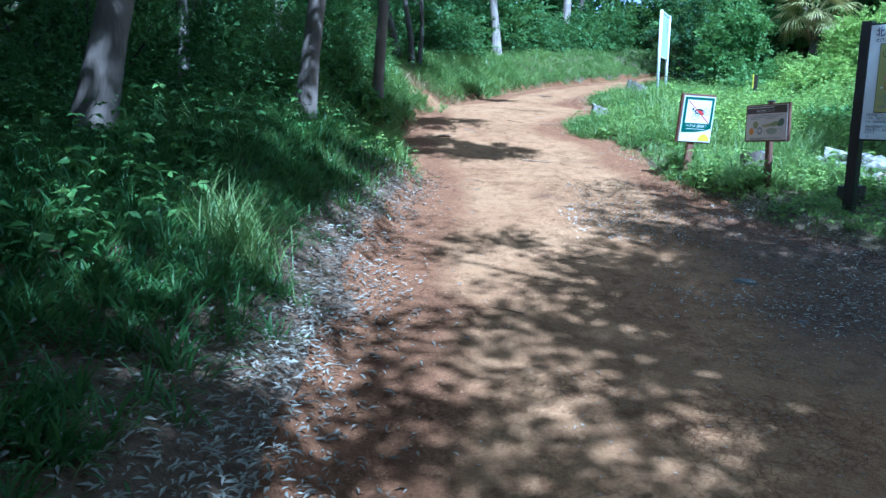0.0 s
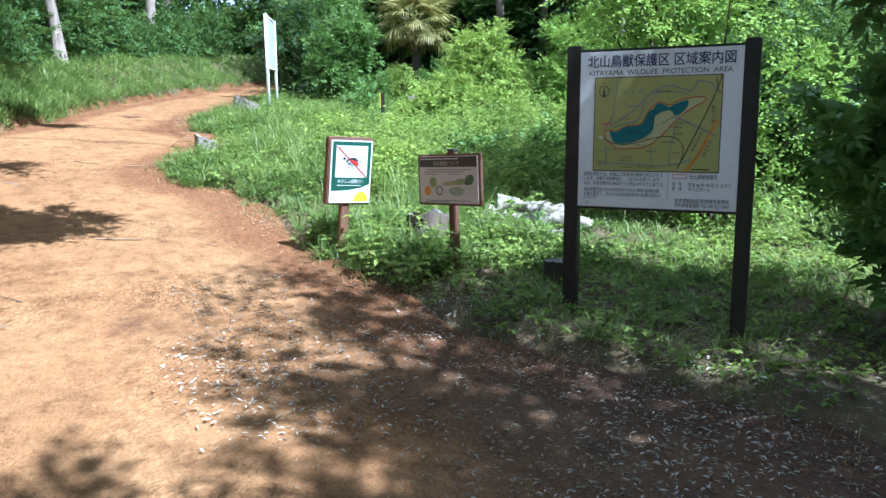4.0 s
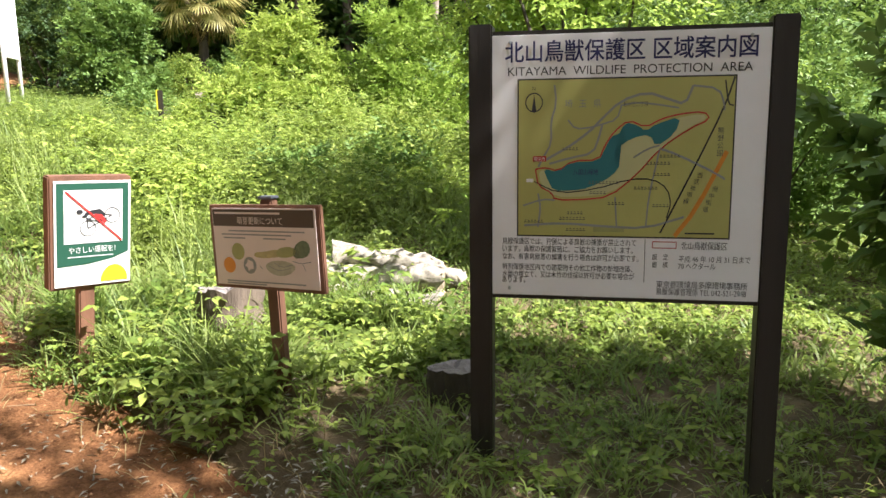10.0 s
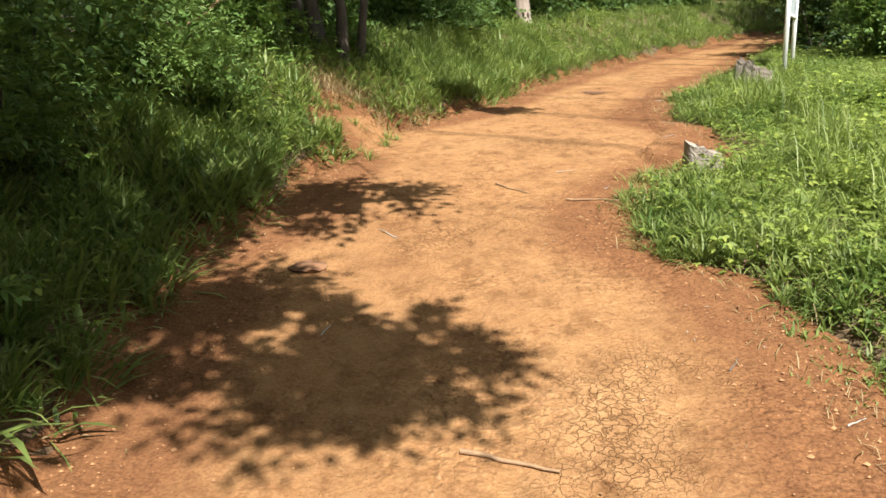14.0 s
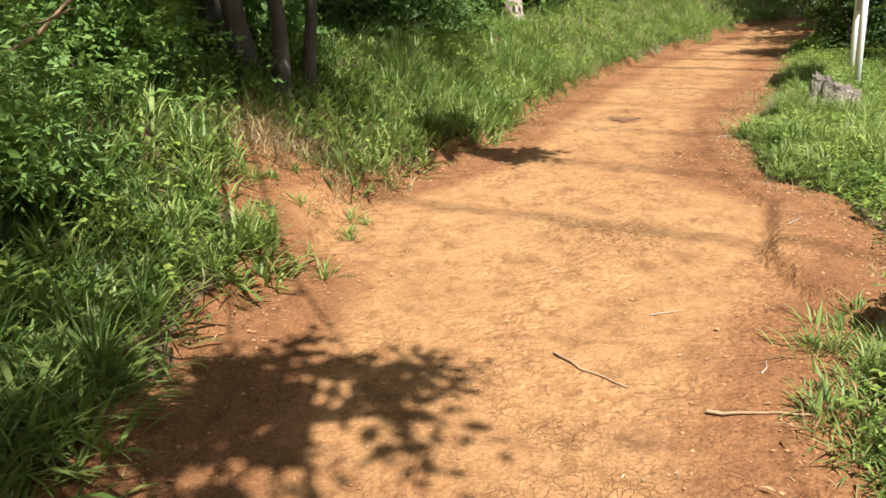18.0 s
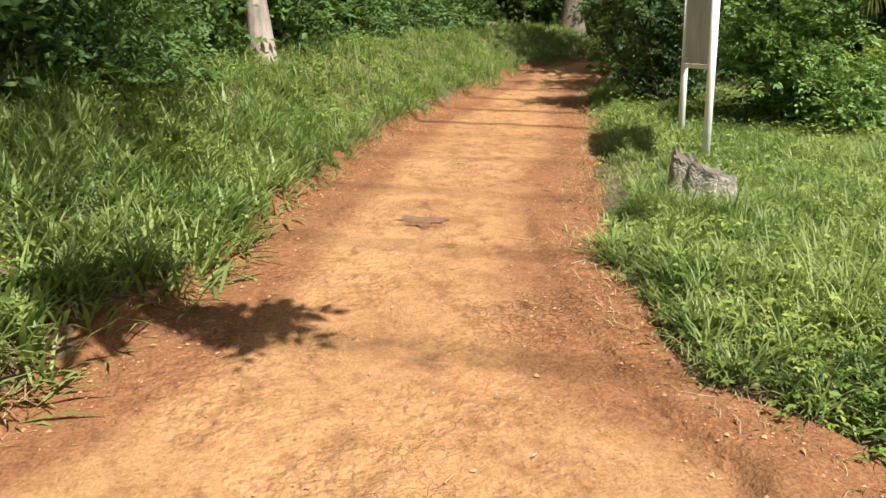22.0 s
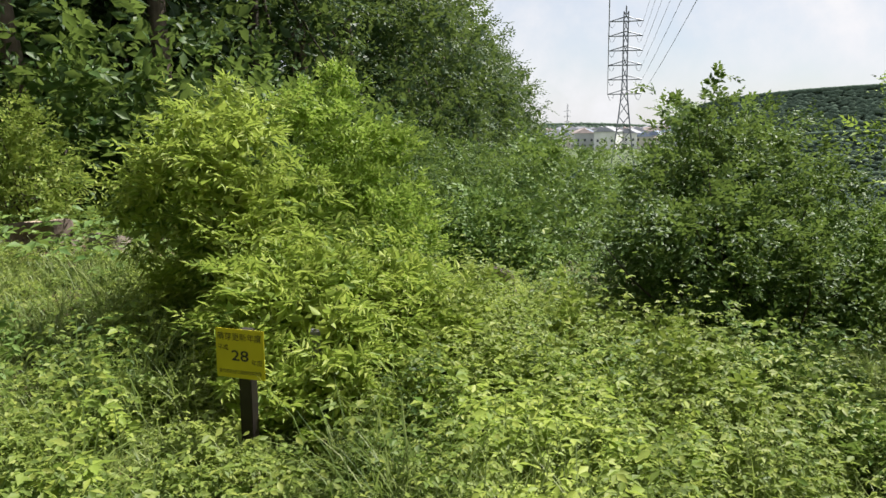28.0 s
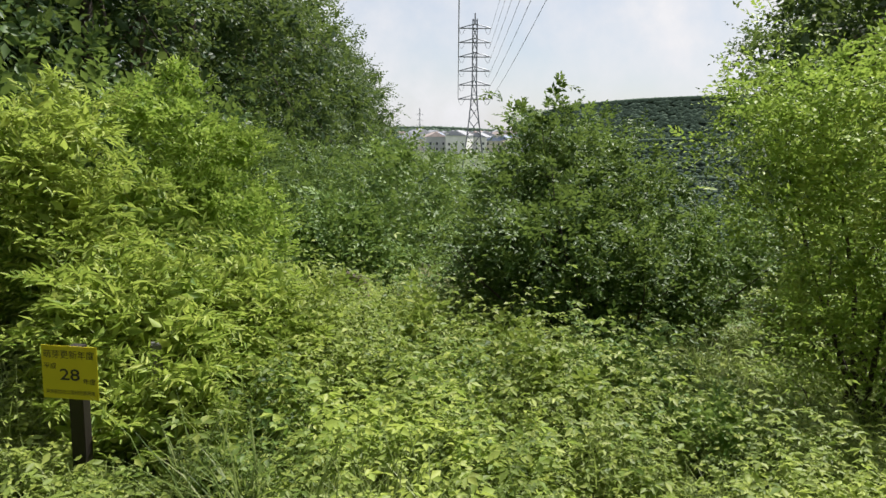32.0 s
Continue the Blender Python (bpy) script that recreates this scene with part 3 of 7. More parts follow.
# grass of the clearing beside the path
patchy = lambda x, y: vnoise(x, y, 1.1, 6) + 0.5 * vnoise(x, y, 3.1, 8)
thin = lambda x, y: np.clip(1.1 + 0.9 * vnoise(x, y, 1.7, 12) + 0.6 * vnoise(x, y, 4.3, 14), 0.12, 1)


def tufts(x, y, per, reach):
    """Gathers blades into small tufts."""
    k = len(x)
    a, r = rng.uniform(0, 6.283, k * per), np.abs(rng.normal(0, reach, k * per))
    return np.repeat(x, per) + r * np.cos(a), np.repeat(y, per) + r * np.sin(a)


worn = lambda x, y: (edge_r(x, y) < 0.55 * np.clip(vnoise(y, y * 0, 1.3, 7) + 0.5 * vnoise(y, x, 3.7, 3) + 0.25, 0, 1)) & (y > 8)
near = lambda y: 0.6 + 0.4 * smooth((y - 6.6) / 1.6)
litup = lambda x, y: smooth((y - 7.6 + 0.47 * (x - 2.4)) / 0.9)
tussocky = lambda x, y: np.clip(1 + 0.55 * vnoise(x, y, 9.3, 5) + 0.35 * vnoise(x, y, 17.0, 2), 0.25, 1.8)
gx, gy = area(36000, 1.6, 8.5, 5.2, 26, lambda x, y: (edge_r(x, y) > rng.normal(0.06, 0.10, len(x))) & (edge_r(x, y) < rng.exponential(2.4, len(x)) + 1.4) & (rng.random(len(x)) < (thin(x, y) + 0.12) * (0.16 + 0.84 * litup(x, y))) & (~worn(x, y) | (rng.random(len(x)) < 0.3)))
gx, gy = tufts(gx, gy, 10, 0.045)
ob = grass_mesh("grass_clearing", gx, gy, rng.uniform(0.06, 0.18, len(gx)) * (1 + 0.35 * patchy(gx, gy)) * tussocky(gx, gy) * (0.5 + 0.5 * smooth((edge_r(gx, gy)) / 0.5)) * near(gy), GRASS, 0.005 + 0.008 * rng.random(len(gx)), 0.85)
tagged(ob, "fresh green grass of the sunlit clearing", "grass", kind="stuff")
gx, gy = area(30000, 1.6, 9, 5.2, 26, lambda x, y: (edge_r(x, y) > 0) & (edge_r(x, y) < 4) & (rng.random(len(x)) < 1.15 - thin(x, y)))
ob = grass_mesh("dry_thatch", gx, gy, rng.uniform(0.04, 0.15, len(gx)), GRASS_DRY, 0.004, 1.2, 0.0)
tagged(ob, "dead straw lying under the green grass", "grass", kind="stuff")
gx, gy = area(9000, 3, 22, 1, 30, lambda x, y: edge_r(x, y) > 2.0)
mx, my = area(5200, 3.2, 10, 14.2, 20, lambda x, y: edge_r(x, y) > 1.0)
gx, gy = np.concatenate([gx, mx]), np.concatenate([gy, my])
gx, gy = tufts(gx, gy, 9, 0.10)
ob = grass_mesh("grass_meadow", gx, gy, rng.uniform(0.09, 0.24, len(gx)) * (1 + 0.3 * patchy(gx, gy)), GRASS, np.where((gx < 10) & (gy > 14), 0.005, 0.012) + 0.007 * rng.random(len(gx)), 0.85)
tagged(ob, "taller meadow grass further into the clearing", "grass", kind="stuff")
gx, gy = area(62000, 1.8, 11, 5, 24, lambda x, y: (edge_r(x, y) > 0.04 + rng.exponential(0.22, len(x))) & (rng.random(len(x)) < (0.22 + 0.78 * litup(x, y)) * (1 - 0.5 * smooth((y - 14.3) / 1.2))) & (patchy(x, y) + 0.15 * (edge_r(x, y) - 1.5) + rng.normal(0, 0.3, len(x)) > -0.45))
ob = weed_mesh("weeds", gx, gy, rng.uniform(0.06, 0.20, len(gx)) * tussocky(gx, gy) * near(gy), WEED, 9, 0.040)
tagged(ob, "leafy green weeds among the grass", "weeds", kind="stuff")
clear = lambda x, y: (x > 3.9) & (x < 5.75) & (np.abs(y - 14.25) < 0.5)
gx, gy = area(13000, 3.1, 9.0, 9.5, 15.2, lambda x, y: (edge_r(x, y) > 0.7) & (rng.random(len(x)) < 0.9))
ob = weed_mesh("weeds_tall", gx, gy, (0.12 + 0.42 * rng.random(len(gx)) ** 1.6) * np.clip(1 + 0.5 * patchy(gx, gy) + 0.7 * vnoise(gx, gy, 6.5, 4), 0.2, 2.2) * smooth((edge_r(gx, gy) - 0.4) / 1.5) * np.where(clear(gx, gy), 0.35, 1.0), WEED, 24, 0.042)
tagged(ob, "thick mound of leafy weeds and brambles", "weeds", kind="stuff")
gx, gy = area(5600, 3.6, 9.0, 9.8, 14.9, lambda x, y: (edge_r(x, y) > 1.2) & (vnoise(x, y, 2.3, 6) + 0.5 * vnoise(x, y, 5.1, 2) > 0.15) & ~clear(x, y))
ob = weed_mesh("bramble", gx, gy, rng.uniform(0.15, 0.5, len(gx)), LEAF_LIME, 24, 0.058)
tagged(ob, "patches of bright yellow-green bramble leaves", "weeds", kind="stuff")
gx, gy = tufts(*area(2000, 3.0, 9.5, 8.5, 15.5, lambda x, y: (edge_r(x, y) > 0.8) & (vnoise(x, y, 3.3, 9) > -0.2) & ~clear(x, y)), 14, 0.08)
ob = grass_mesh("grass_tall", gx, gy, rng.uniform(0.2, 0.62, len(gx)), GRASS, 0.007, 0.55)
tagged(ob, "tall thin grass standing out of the weeds", "grass", kind="stuff")
gx, gy = area(5500, 9, 30, 0, 22, lambda x, y: patchy(x, y) > -0.8)
ob = weed_mesh("weeds_far", gx, gy, rng.uniform(0.2, 0.7, len(gx)), LEAF_MID, 9, 0.11)
tagged(ob, "rough green growth lower down the slope", "weeds", kind="stuff")
bare = lambda x, y: ((x + 0.40) / 0.52) ** 2 + ((y - 14.05) / 0.72) ** 2 + 0.35 * vnoise(x, y, 5, 3) + rng.normal(0, 0.12, len(x)) < 0.9


def clump_grass(name, cx, cy, per, reach, tall, label, wide=0.004, material=GRASS):
    """Tussocks whose blades arch outwards from the middle."""
    k = len(cx) * per
    a, r = rng.uniform(0, 6.283, k), np.abs(rng.normal(0, 1, k))
    big = np.repeat(rng.uniform(0.6, 1.35, len(cx)), per)
    x, y = np.repeat(cx, per) + reach * big * r * np.cos(a), np.repeat(cy, per) + reach * big * r * np.sin(a)
    az = a + rng.normal(0, 0.6, k)
    tilt = np.clip(0.22 + 0.42 * r + rng.normal(0, 0.2, k), 0, 1.4)
    along = np.stack([np.cos(az) * np.sin(tilt), np.sin(az) * np.sin(tilt), np.cos(tilt)], -1)
    facing = np.stack([np.cos(az), np.sin(az), 0 * az], -1)
    V, F = scatter(BLADE_V, BLADE_F, np.stack([x, y, ground_z(x, y) - 0.01], -1), along, facing, tall * big * rng.uniform(0.6, 1.2, k), wide * (1 + 1.2 * rng.random(k)))
    return tagged(mesh_object(name, V, F, material), label, "grass", kind="stuff")


cx, cy = area(4600, 1.9, 8.5, 7.6, 25, lambda x, y: (edge_r(x, y) > 0.05) & (edge_r(x, y) < 0.5 + rng.exponential(1.3, len(x))) & (patchy(x, y) + rng.normal(0, 0.3, len(x)) > -0.3) & ~worn(x, y))
clump_grass("grass_tussocks", cx, cy, 50, 0.05, 0.17, "arching tussocks of green grass beside the path", 0.005)
cx, cy = area(7800, -2.6, 11, 8.6, 36, lambda x, y: (edge_l(x, y) > 0.09) & (edge_l(x, y) < 0.3 + rng.exponential(0.9, len(x)) * (1 + smooth((y - 24) / 4))) & ~bare(x, y))
clump_grass("grass_tussocks", cx, cy, 55, 0.05, 0.24, "arching tussocks of green grass on the bank")
cx, cy = area(5200, -2.4, 1.6, 8.0, 21, lambda x, y: (edge_l(x, y) > 0.08) & (edge_l(x, y) < 0.5 + rng.exponential(0.7, len(x))) & ~bare(x, y))
clump_grass("bamboo_grass", cx, cy, 20, 0.08, 0.21, "broad-bladed bamboo grass on the bank", 0.011)
cx, cy = area(34, -1.0, 0.0, 13.2, 14.9, lambda x, y: edge_l(x, y) > -0.15)
clump_grass("grass_tussocks", cx, cy, 34, 0.03, 0.13, "small tufts on the bare earth beside the path")
# a darker colour than GRASS, so the bank's shade sits in the blades
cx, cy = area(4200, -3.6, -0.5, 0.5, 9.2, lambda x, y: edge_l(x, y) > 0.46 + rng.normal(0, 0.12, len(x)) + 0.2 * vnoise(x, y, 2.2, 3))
clump_grass("grass_tussocks", cx, cy, 34, 0.06, 0.15, "green tussocks on the bank, darkened in colour to look shaded", 0.005, LEAF_WOOD)
cx, cy = area(300, 2.6, 5.8, 5.6, 8.4, lambda x, y: (edge_r(x, y) > 0.35))
clump_grass("grass_tussocks", cx, cy, 26, 0.05, 0.12, "sparse tussocks of grass about the signposts")
isle = lambda x, y: ((x - 2.22) / 0.42) ** 2 + ((y - 11.85) / 0.95) ** 2 < 1
cx, cy = area(260, 1.7, 2.8, 10.8, 12.9, isle)
clump_grass("grass_tussocks", cx, cy, 30, 0.05, 0.12, "tussocks of grass round the stump at the path's border", 0.004)
cx, cy = area(520, 2.4, 4.2, 7.4, 9.2, lambda x, y: (edge_r(x, y) > 0.08) & (vnoise(x, y, 6.1, 3) > 0.0))
clump_grass("grass_tussocks", cx, cy, 20, 0.05, 0.28, "tall grass grown up round the signposts", 0.005)
gx, gy = area(380, 2.5, 4.4, 7.3, 9.0, lambda x, y: (edge_r(x, y) > 0.06))
tagged(weed_mesh("weeds_signs", gx, gy, rng.uniform(0.10, 0.30, len(gx)), WEED, 12, 0.055), "leafy weeds grown up round the signposts", "weeds", kind="stuff")
gx, gy = area(520, 2.9, 6.4, 4.9, 7.6, lambda x, y: (edge_r(x, y) > 0.3))
tagged(weed_mesh("weeds_shade", gx, gy, rng.uniform(0.04, 0.15, len(gx)), WEED, 6, 0.05), "scattered broad-leaved seedlings on the shaded earth", "weeds", kind="stuff")
# grass of the bank and the wood's floor
gx, gy = area(80000, -2.6, 12, 5.0, 36, lambda x, y: (edge_l(x, y) > rng.normal(0.10, 0.06, len(x))) & (edge_l(x, y) < rng.exponential(1.0, len(x)) + 0.7) & (rng.random(len(x)) < (thin(x, y) + 0.2) * (0.2 + 0.8 * smooth((y - 7) / 2.5))) & ~bare(x, y))
gx, gy = tufts(gx, gy, 10, 0.05)
ob = grass_mesh("grass_bank", gx, gy, rng.uniform(0.07, 0.22, len(gx)) * (1 + 0.35 * patchy(gx, gy)) * tussocky(gx, gy) * (0.45 + 0.55 * smooth(edge_l(gx, gy) / 0.5)), GRASS, 0.005 + 0.006 * rng.random(len(gx)), 0.8)
tagged(ob, "long green grass on the bank along the wood", "grass", kind="stuff")
# same darker colour here, standing in for shade under the trees
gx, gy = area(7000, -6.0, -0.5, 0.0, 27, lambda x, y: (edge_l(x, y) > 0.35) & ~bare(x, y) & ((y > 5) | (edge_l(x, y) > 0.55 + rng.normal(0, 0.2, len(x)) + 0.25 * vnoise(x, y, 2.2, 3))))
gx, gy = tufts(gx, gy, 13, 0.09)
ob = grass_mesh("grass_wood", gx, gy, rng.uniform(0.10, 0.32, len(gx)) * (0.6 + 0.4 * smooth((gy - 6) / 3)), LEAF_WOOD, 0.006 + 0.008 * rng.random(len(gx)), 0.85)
tagged(ob, "long grass on the floor of the wood, shade put into its colour", "grass", kind="stuff")
gx, gy = area(12500, -11, -0.6, -2.0, 32, lambda x, y: edge_l(x, y) > 0.85)
ob = weed_mesh("weeds_wood", gx, gy, rng.uniform(0.10, 0.40, len(gx)), LEAF_MID, 12, 0.06)
tagged(ob, "low leafy plants on the floor of the wood", "weeds", kind="stuff")
gx, gy = area(42000, -2.4, 9, 7.5, 30, lambda x, y: (edge_l(x, y) > 0.06 + rng.exponential(0.1, len(x))) & (edge_l(x, y) < 1.6) & (vnoise(x, y, 2.1, 3) + 0.6 * vnoise(x, y, 5.7, 7) + rng.normal(0, 0.25, len(x)) > 0.05) & ~bare(x, y))
ob = weed_mesh("weeds_bank", gx, gy, rng.uniform(0.08, 0.24, len(gx)) * tussocky(gx, gy), WEED, 9, 0.042)
tagged(ob, "leafy weeds among the grass of the bank", "weeds", kind="stuff")
gx, gy = area(90000, 1.7, 8.0, 8.0, 27, lambda x, y: worn(x, y) & (edge_r(x, y) > -0.1 + rng.normal(0, 0.06, len(x))) & (rng.random(len(x)) < 0.85))
ob = grass_mesh("dry_border", gx, gy, rng.uniform(0.025, 0.075, len(gx)), GRASS_DRY, 0.004, 1.35, 0.0)
tagged(ob, "trampled dry grass on the worn border", "grass", kind="stuff")
a_ = rng.uniform(0, 6.283, 26)
clump_grass("grass_tussocks", 4.0 + 0.36 * np.cos(a_) * rng.uniform(0.8, 1.3, 26), 17.06 + 0.30 * np.sin(a_) * rng.uniform(0.8, 1.3, 26), 50, 0.05, 0.25, "grass grown up round the old stump")
a_ = rng.uniform(-0.5, 0.5, 18)
clump_grass("grass_tussocks", 3.86 + 0.55 * a_ + rng.normal(0, 0.05, 18), 16.84 - 0.45 * a_ + rng.normal(0, 0.05, 18), 46, 0.05, 0.29, "tall grass in front of the old stump")
# one tall tuft at the start
gx, gy = rng.normal(-1.02, 0.09, 420), rng.normal(3.75, 0.09, 420)
ob = grass_mesh("grass_tuft", gx, gy, rng.uniform(0.2, 0.5, 420), GRASS, 0.006, 0.4)
tagged(ob, "tall tuft of fine bright green grass", "grass")
# dry grass where the border is worn
gx, gy = area(34000, -1.2, 8, 4.5, 28, lambda x, y: ((edge_r(x, y) > -0.14 - rng.exponential(0.04, len(x))) & (edge_r(x, y) < 0.1 + rng.exponential(0.18, len(x))) & (vnoise(y, x, 1.3, 2) > -0.5)) | ((edge_l(x, y) > -0.06) & (edge_l(x, y) < 0.22) & (vnoise(y, x, 1.6, 5) > 0.0)))
ob = grass_mesh("dry_grass", gx, gy, rng.uniform(0.04, 0.13, len(gx)), GRASS_DRY, 0.005, 1.25, 0.0)
tagged(ob, "dry straw-coloured grass along the worn border", "grass", kind="stuff")
gx, gy = tufts(*area(150, -0.95, 0.15, 14.3, 15.4, lambda x, y: edge_l(x, y) > 0.0), 30, 0.09)
ob = grass_mesh("dry_grass_patch", gx, gy, rng.uniform(0.06, 0.2, len(gx)), GRASS_DRY, 0.006, 1.25, 0.0)
tagged(ob, "patch of dead straw on the bank", "grass", kind="stuff")


def litter(name, x, y, size, label, narrow=True, lift=0.02, material=LITTER):
    k = len(x)
    a = rng.uniform(0, 6.283, k)
    pos = np.stack([x, y, ground_z(x, y) + lift + rng.uniform(0, 0.015, k)], -1)
    along = np.stack([np.cos(a), np.sin(a), rng.normal(0.05, 0.16, k)], -1)
    face = np.stack([rng.normal(0, 0.3, k), rng.normal(0, 0.3, k), np.ones(k)], -1)
    V, F = scatter(NARROW_V if narrow else LEAF_V, LEAF_F, pos, along, face, size * rng.uniform(0.5, 1.4, k))
    return tagged(mesh_object(name, V, F, material), label, "leaf litter", kind="stuff")


x, y = area(80000, -2.4, 0.3, 0.3, 8.5, lambda x, y: (np.abs(edge_l(x, y) - 0.22 + 0.02 * y) < rng.exponential(np.where(edge_l(x, y) > 0.22 - 0.02 * y, 0.30, 0.13))) & (rng.random(len(x)) < 1.15 - 0.11 * y))
litter("leaf_litter", x, y, 0.042, "pale dry narrow leaves strewn along the shaded bank")
x, y = area(12000, 1.2, 6.0, 1.0, 8.0, lambda x, y: (edge_r(x, y) > -1.6) & (edge_r(x, y) < 2.0) & (litup(x, y) < 0.5) & (rng.random(len(x)) < 0.75))
litter("leaf_litter", x, y, 0.036, "scattered dry leaves on the shaded ground by the board")
x, y = area(9000, 1.3, 5.0, 1.5, 7.2, lambda x, y: (edge_r(x, y) < 0.2) & (edge_r(x, y) > -2.4 + 0.5 * vnoise(x, y, 2.1, 8)) & (vnoise(x, y, 3.1, 4) + rng.normal(0, 0.4, len(x)) > 0.0))
litter("leaf_litter", x, y, 0.024, "pale crumbs of leaf on the dark shaded earth", lift=0.018)
x, y = area(13000, 1.0, 5.2, 1.5, 7.0, lambda x, y: (edge_r(x, y) < 0.5) & (edge_r(x, y) > -2.2 + 0.5 * vnoise(x, y, 2.1, 8)) & (vnoise(x, y, 2.7, 6) + rng.normal(0, 0.45, len(x)) > 0.05))
litter("leaf_litter", x, y, 0.030, "bleached scraps of bamboo leaf on the dark earth", lift=0.02, material=LITTER_PALE)
x, y = area(14000, -1, 8, 6, 28, lambda x, y: (np.minimum(np.abs(edge_r(x, y)), np.abs(edge_l(x, y))) < rng.exponential(0.10, len(x))))
litter("leaf_litter", x, y, 0.035, "crumbs of dry leaf and straw at the path's border", material=GRASS_DRY)
x, y = area(1500, -0.5, 6, -1, 24, lambda x, y: (edge_r(x, y) < -0.1) & (edge_l(x, y) < -0.1))
litter("leaf_litter", x, y, 0.022, "tiny bits of straw on the trodden path", lift=0.016)
x, y = area(3200, 0.5, 3.2, 0.3, 4.2, lambda x, y: vnoise(x, y, 2.9, 5) + rng.normal(0, 0.4, len(x)) > -0.1)
litter("leaf_litter", x, y, 0.020, "small dry scraps of leaf on the shaded start of the path", lift=0.016)

# ---- bushes of the clearing ----
def bush(x, y, r, h, leaf, size, count, seed, label, shape="round", stems=7, narrow=False, low=0.06):
    clumps = max(24, count // 42)
    return shrub("shrub", x, y, r, h, leaf, size, clumps, count // clumps, seed, label, shape, stems, narrow, low=low)


bush(7.35, 20.1, 1.0, 1.95, LEAF_MID, 0.095, 13000, 11, "rounded dense green shrub in the grass clearing")
bush(6.75, 22.5, 0.95, 2.5, LEAF_DARK, 0.08, 9000, 12, "dark green bush overhanging the edge of the path")
bush(8.3, 24.4, 1.3, 3.2, LEAF_MID, 0.09, 9000, 31, "tall green bush behind the notice board")
bush(9.0, 13.55, 1.5, 2.7, LEAF_CONE, 0.058, 38000, 13, "bright green cone-shaped young tree", "cone", low=0.0)
bush(7.5, 14.3, 0.72, 1.7, LEAF_LIME, 0.085, 12000, 14, "yellow-green climbing bush beside the yellow sign", narrow=True)
bush(5.86, 14.0, 0.3, 0.6, LEAF_LIME, 0.075, 1800, 37, "low lime-green climber beside the yellow sign", narrow=True)
bush(5.72, 13.70, 0.25, 0.50, LEAF_LIME, 0.075, 1300, 38, "low lime-green climber before the grey stake", narrow=True)
bush(7.05, 13.40, 0.70, 0.66, LEAF_LIME, 0.085, 8000, 39, "low bright bramble bush on the slope", narrow=True)
bush(6.5, 13.85, 0.66, 0.80, LEAF_LIME, 0.085, 8000, 32, "low bright bramble bush behind the yellow sign", narrow=True)
bush(8.45, 9.55, 1.55, 2.2, LEAF_WOOD, 0.065, 38000, 15, "dense dark green coppiced bush with many stems", "vase", 24, low=0.02)
bush(9.35, 9.35, 0.55, 2.75, LEAF_WOOD, 0.085, 1500, 35, "slim leafy shoots standing above the coppice", "vase", 8, low=0.2)
bush(8.9, 8.0, 1.0, 1.7, LEAF_MID, 0.07, 12000, 40, "leafy green coppiced bush behind the young maple", "round", 10)
bush(10.7, 8.5, 1.3, 2.6, LEAF_MID, 0.08, 12000, 16, "leafy green coppiced bush", "round", 12)
bush(10.6, 11.6, 0.9, 1.1, LEAF_MID, 0.085, 6000, 33, "low green coppiced bush on the slope", "round", 8)
bush(6.25, 8.15, 1.4, 3.2, LEAF_CONE, 0.062, 24000, 17, "airy yellow-green young maple with thin stems", "vase", 10, low=0.14)
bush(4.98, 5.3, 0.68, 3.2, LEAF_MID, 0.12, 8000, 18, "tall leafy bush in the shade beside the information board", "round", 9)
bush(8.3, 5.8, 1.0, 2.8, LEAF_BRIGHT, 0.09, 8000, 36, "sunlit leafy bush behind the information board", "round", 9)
bush(10.2, 20.9, 0.5, 1.5, LEAF_MID, 0.06, 2600, 19, "slim grey-green shrub beside old stumps")
bush(11.2, 19.3, 0.85, 1.1, LEAF_MID, 0.075, 4200, 20, "low green shrub behind old stumps")
bush(12.5, 18.4, 0.70, 1.55, LEAF_MID, 0.08, 4200, 21, "bushy young tree at the wood's edge")
bush(13.1, 17.2, 0.80, 1.65, LEAF_BRIGHT, 0.08, 4500, 22, "bright green young tree at the wood's edge")
bush(5.9, 15.7, 0.5, 0.5, LEAF_MID, 0.055, 2400, 23, "low leafy shrub in the meadow grass")
bush(8.8, 17.9, 0.5, 0.5, LEAF_MID, 0.06, 1800, 24, "low shrub grown round an old stump")
bush(11.9, 23.2, 1.0, 1.4, LEAF_BRIGHT, 0.08, 6000, 25, "leafy bush below the palm")
bush(12.0, 22.0, 1.2, 1.4, LEAF_BRIGHT, 0.085, 6000, 26, "wide yellow-green bush at the wood's edge")
bush(9.0, 20.9, 0.7, 0.85, LEAF_BRIGHT, 0.075, 3000, 27, "low yellow-green bush in the clearing")
# clumps meant as sunlit get sunlight in their colour, a brighter leaf
for x, y, r, h, seed, sun_leaf in ((7.4, 11.75, 0.55, 0.5, 201, True), (6.6, 12.3, 0.45, 0.42, 202, True), (6.9, 11.1, 0.5, 0.5, 203, True), (5.9, 11.5, 0.42, 0.4, 204, True), (6.2, 10.6, 0.5, 0.5, 205, False), (7.9, 12.5, 0.5, 0.45, 206, True), (5.3, 10.7, 0.42, 0.42, 207, False)):
    bush(x, y, r, h, LEAF_BRIGHT if sun_leaf else LEAF_MID, 0.075, int(3000 * r), seed, "sunlit clump of leafy bramble on the slope" if sun_leaf else "clump of dark leafy bramble on the slope", "round", 5, low=0.0)
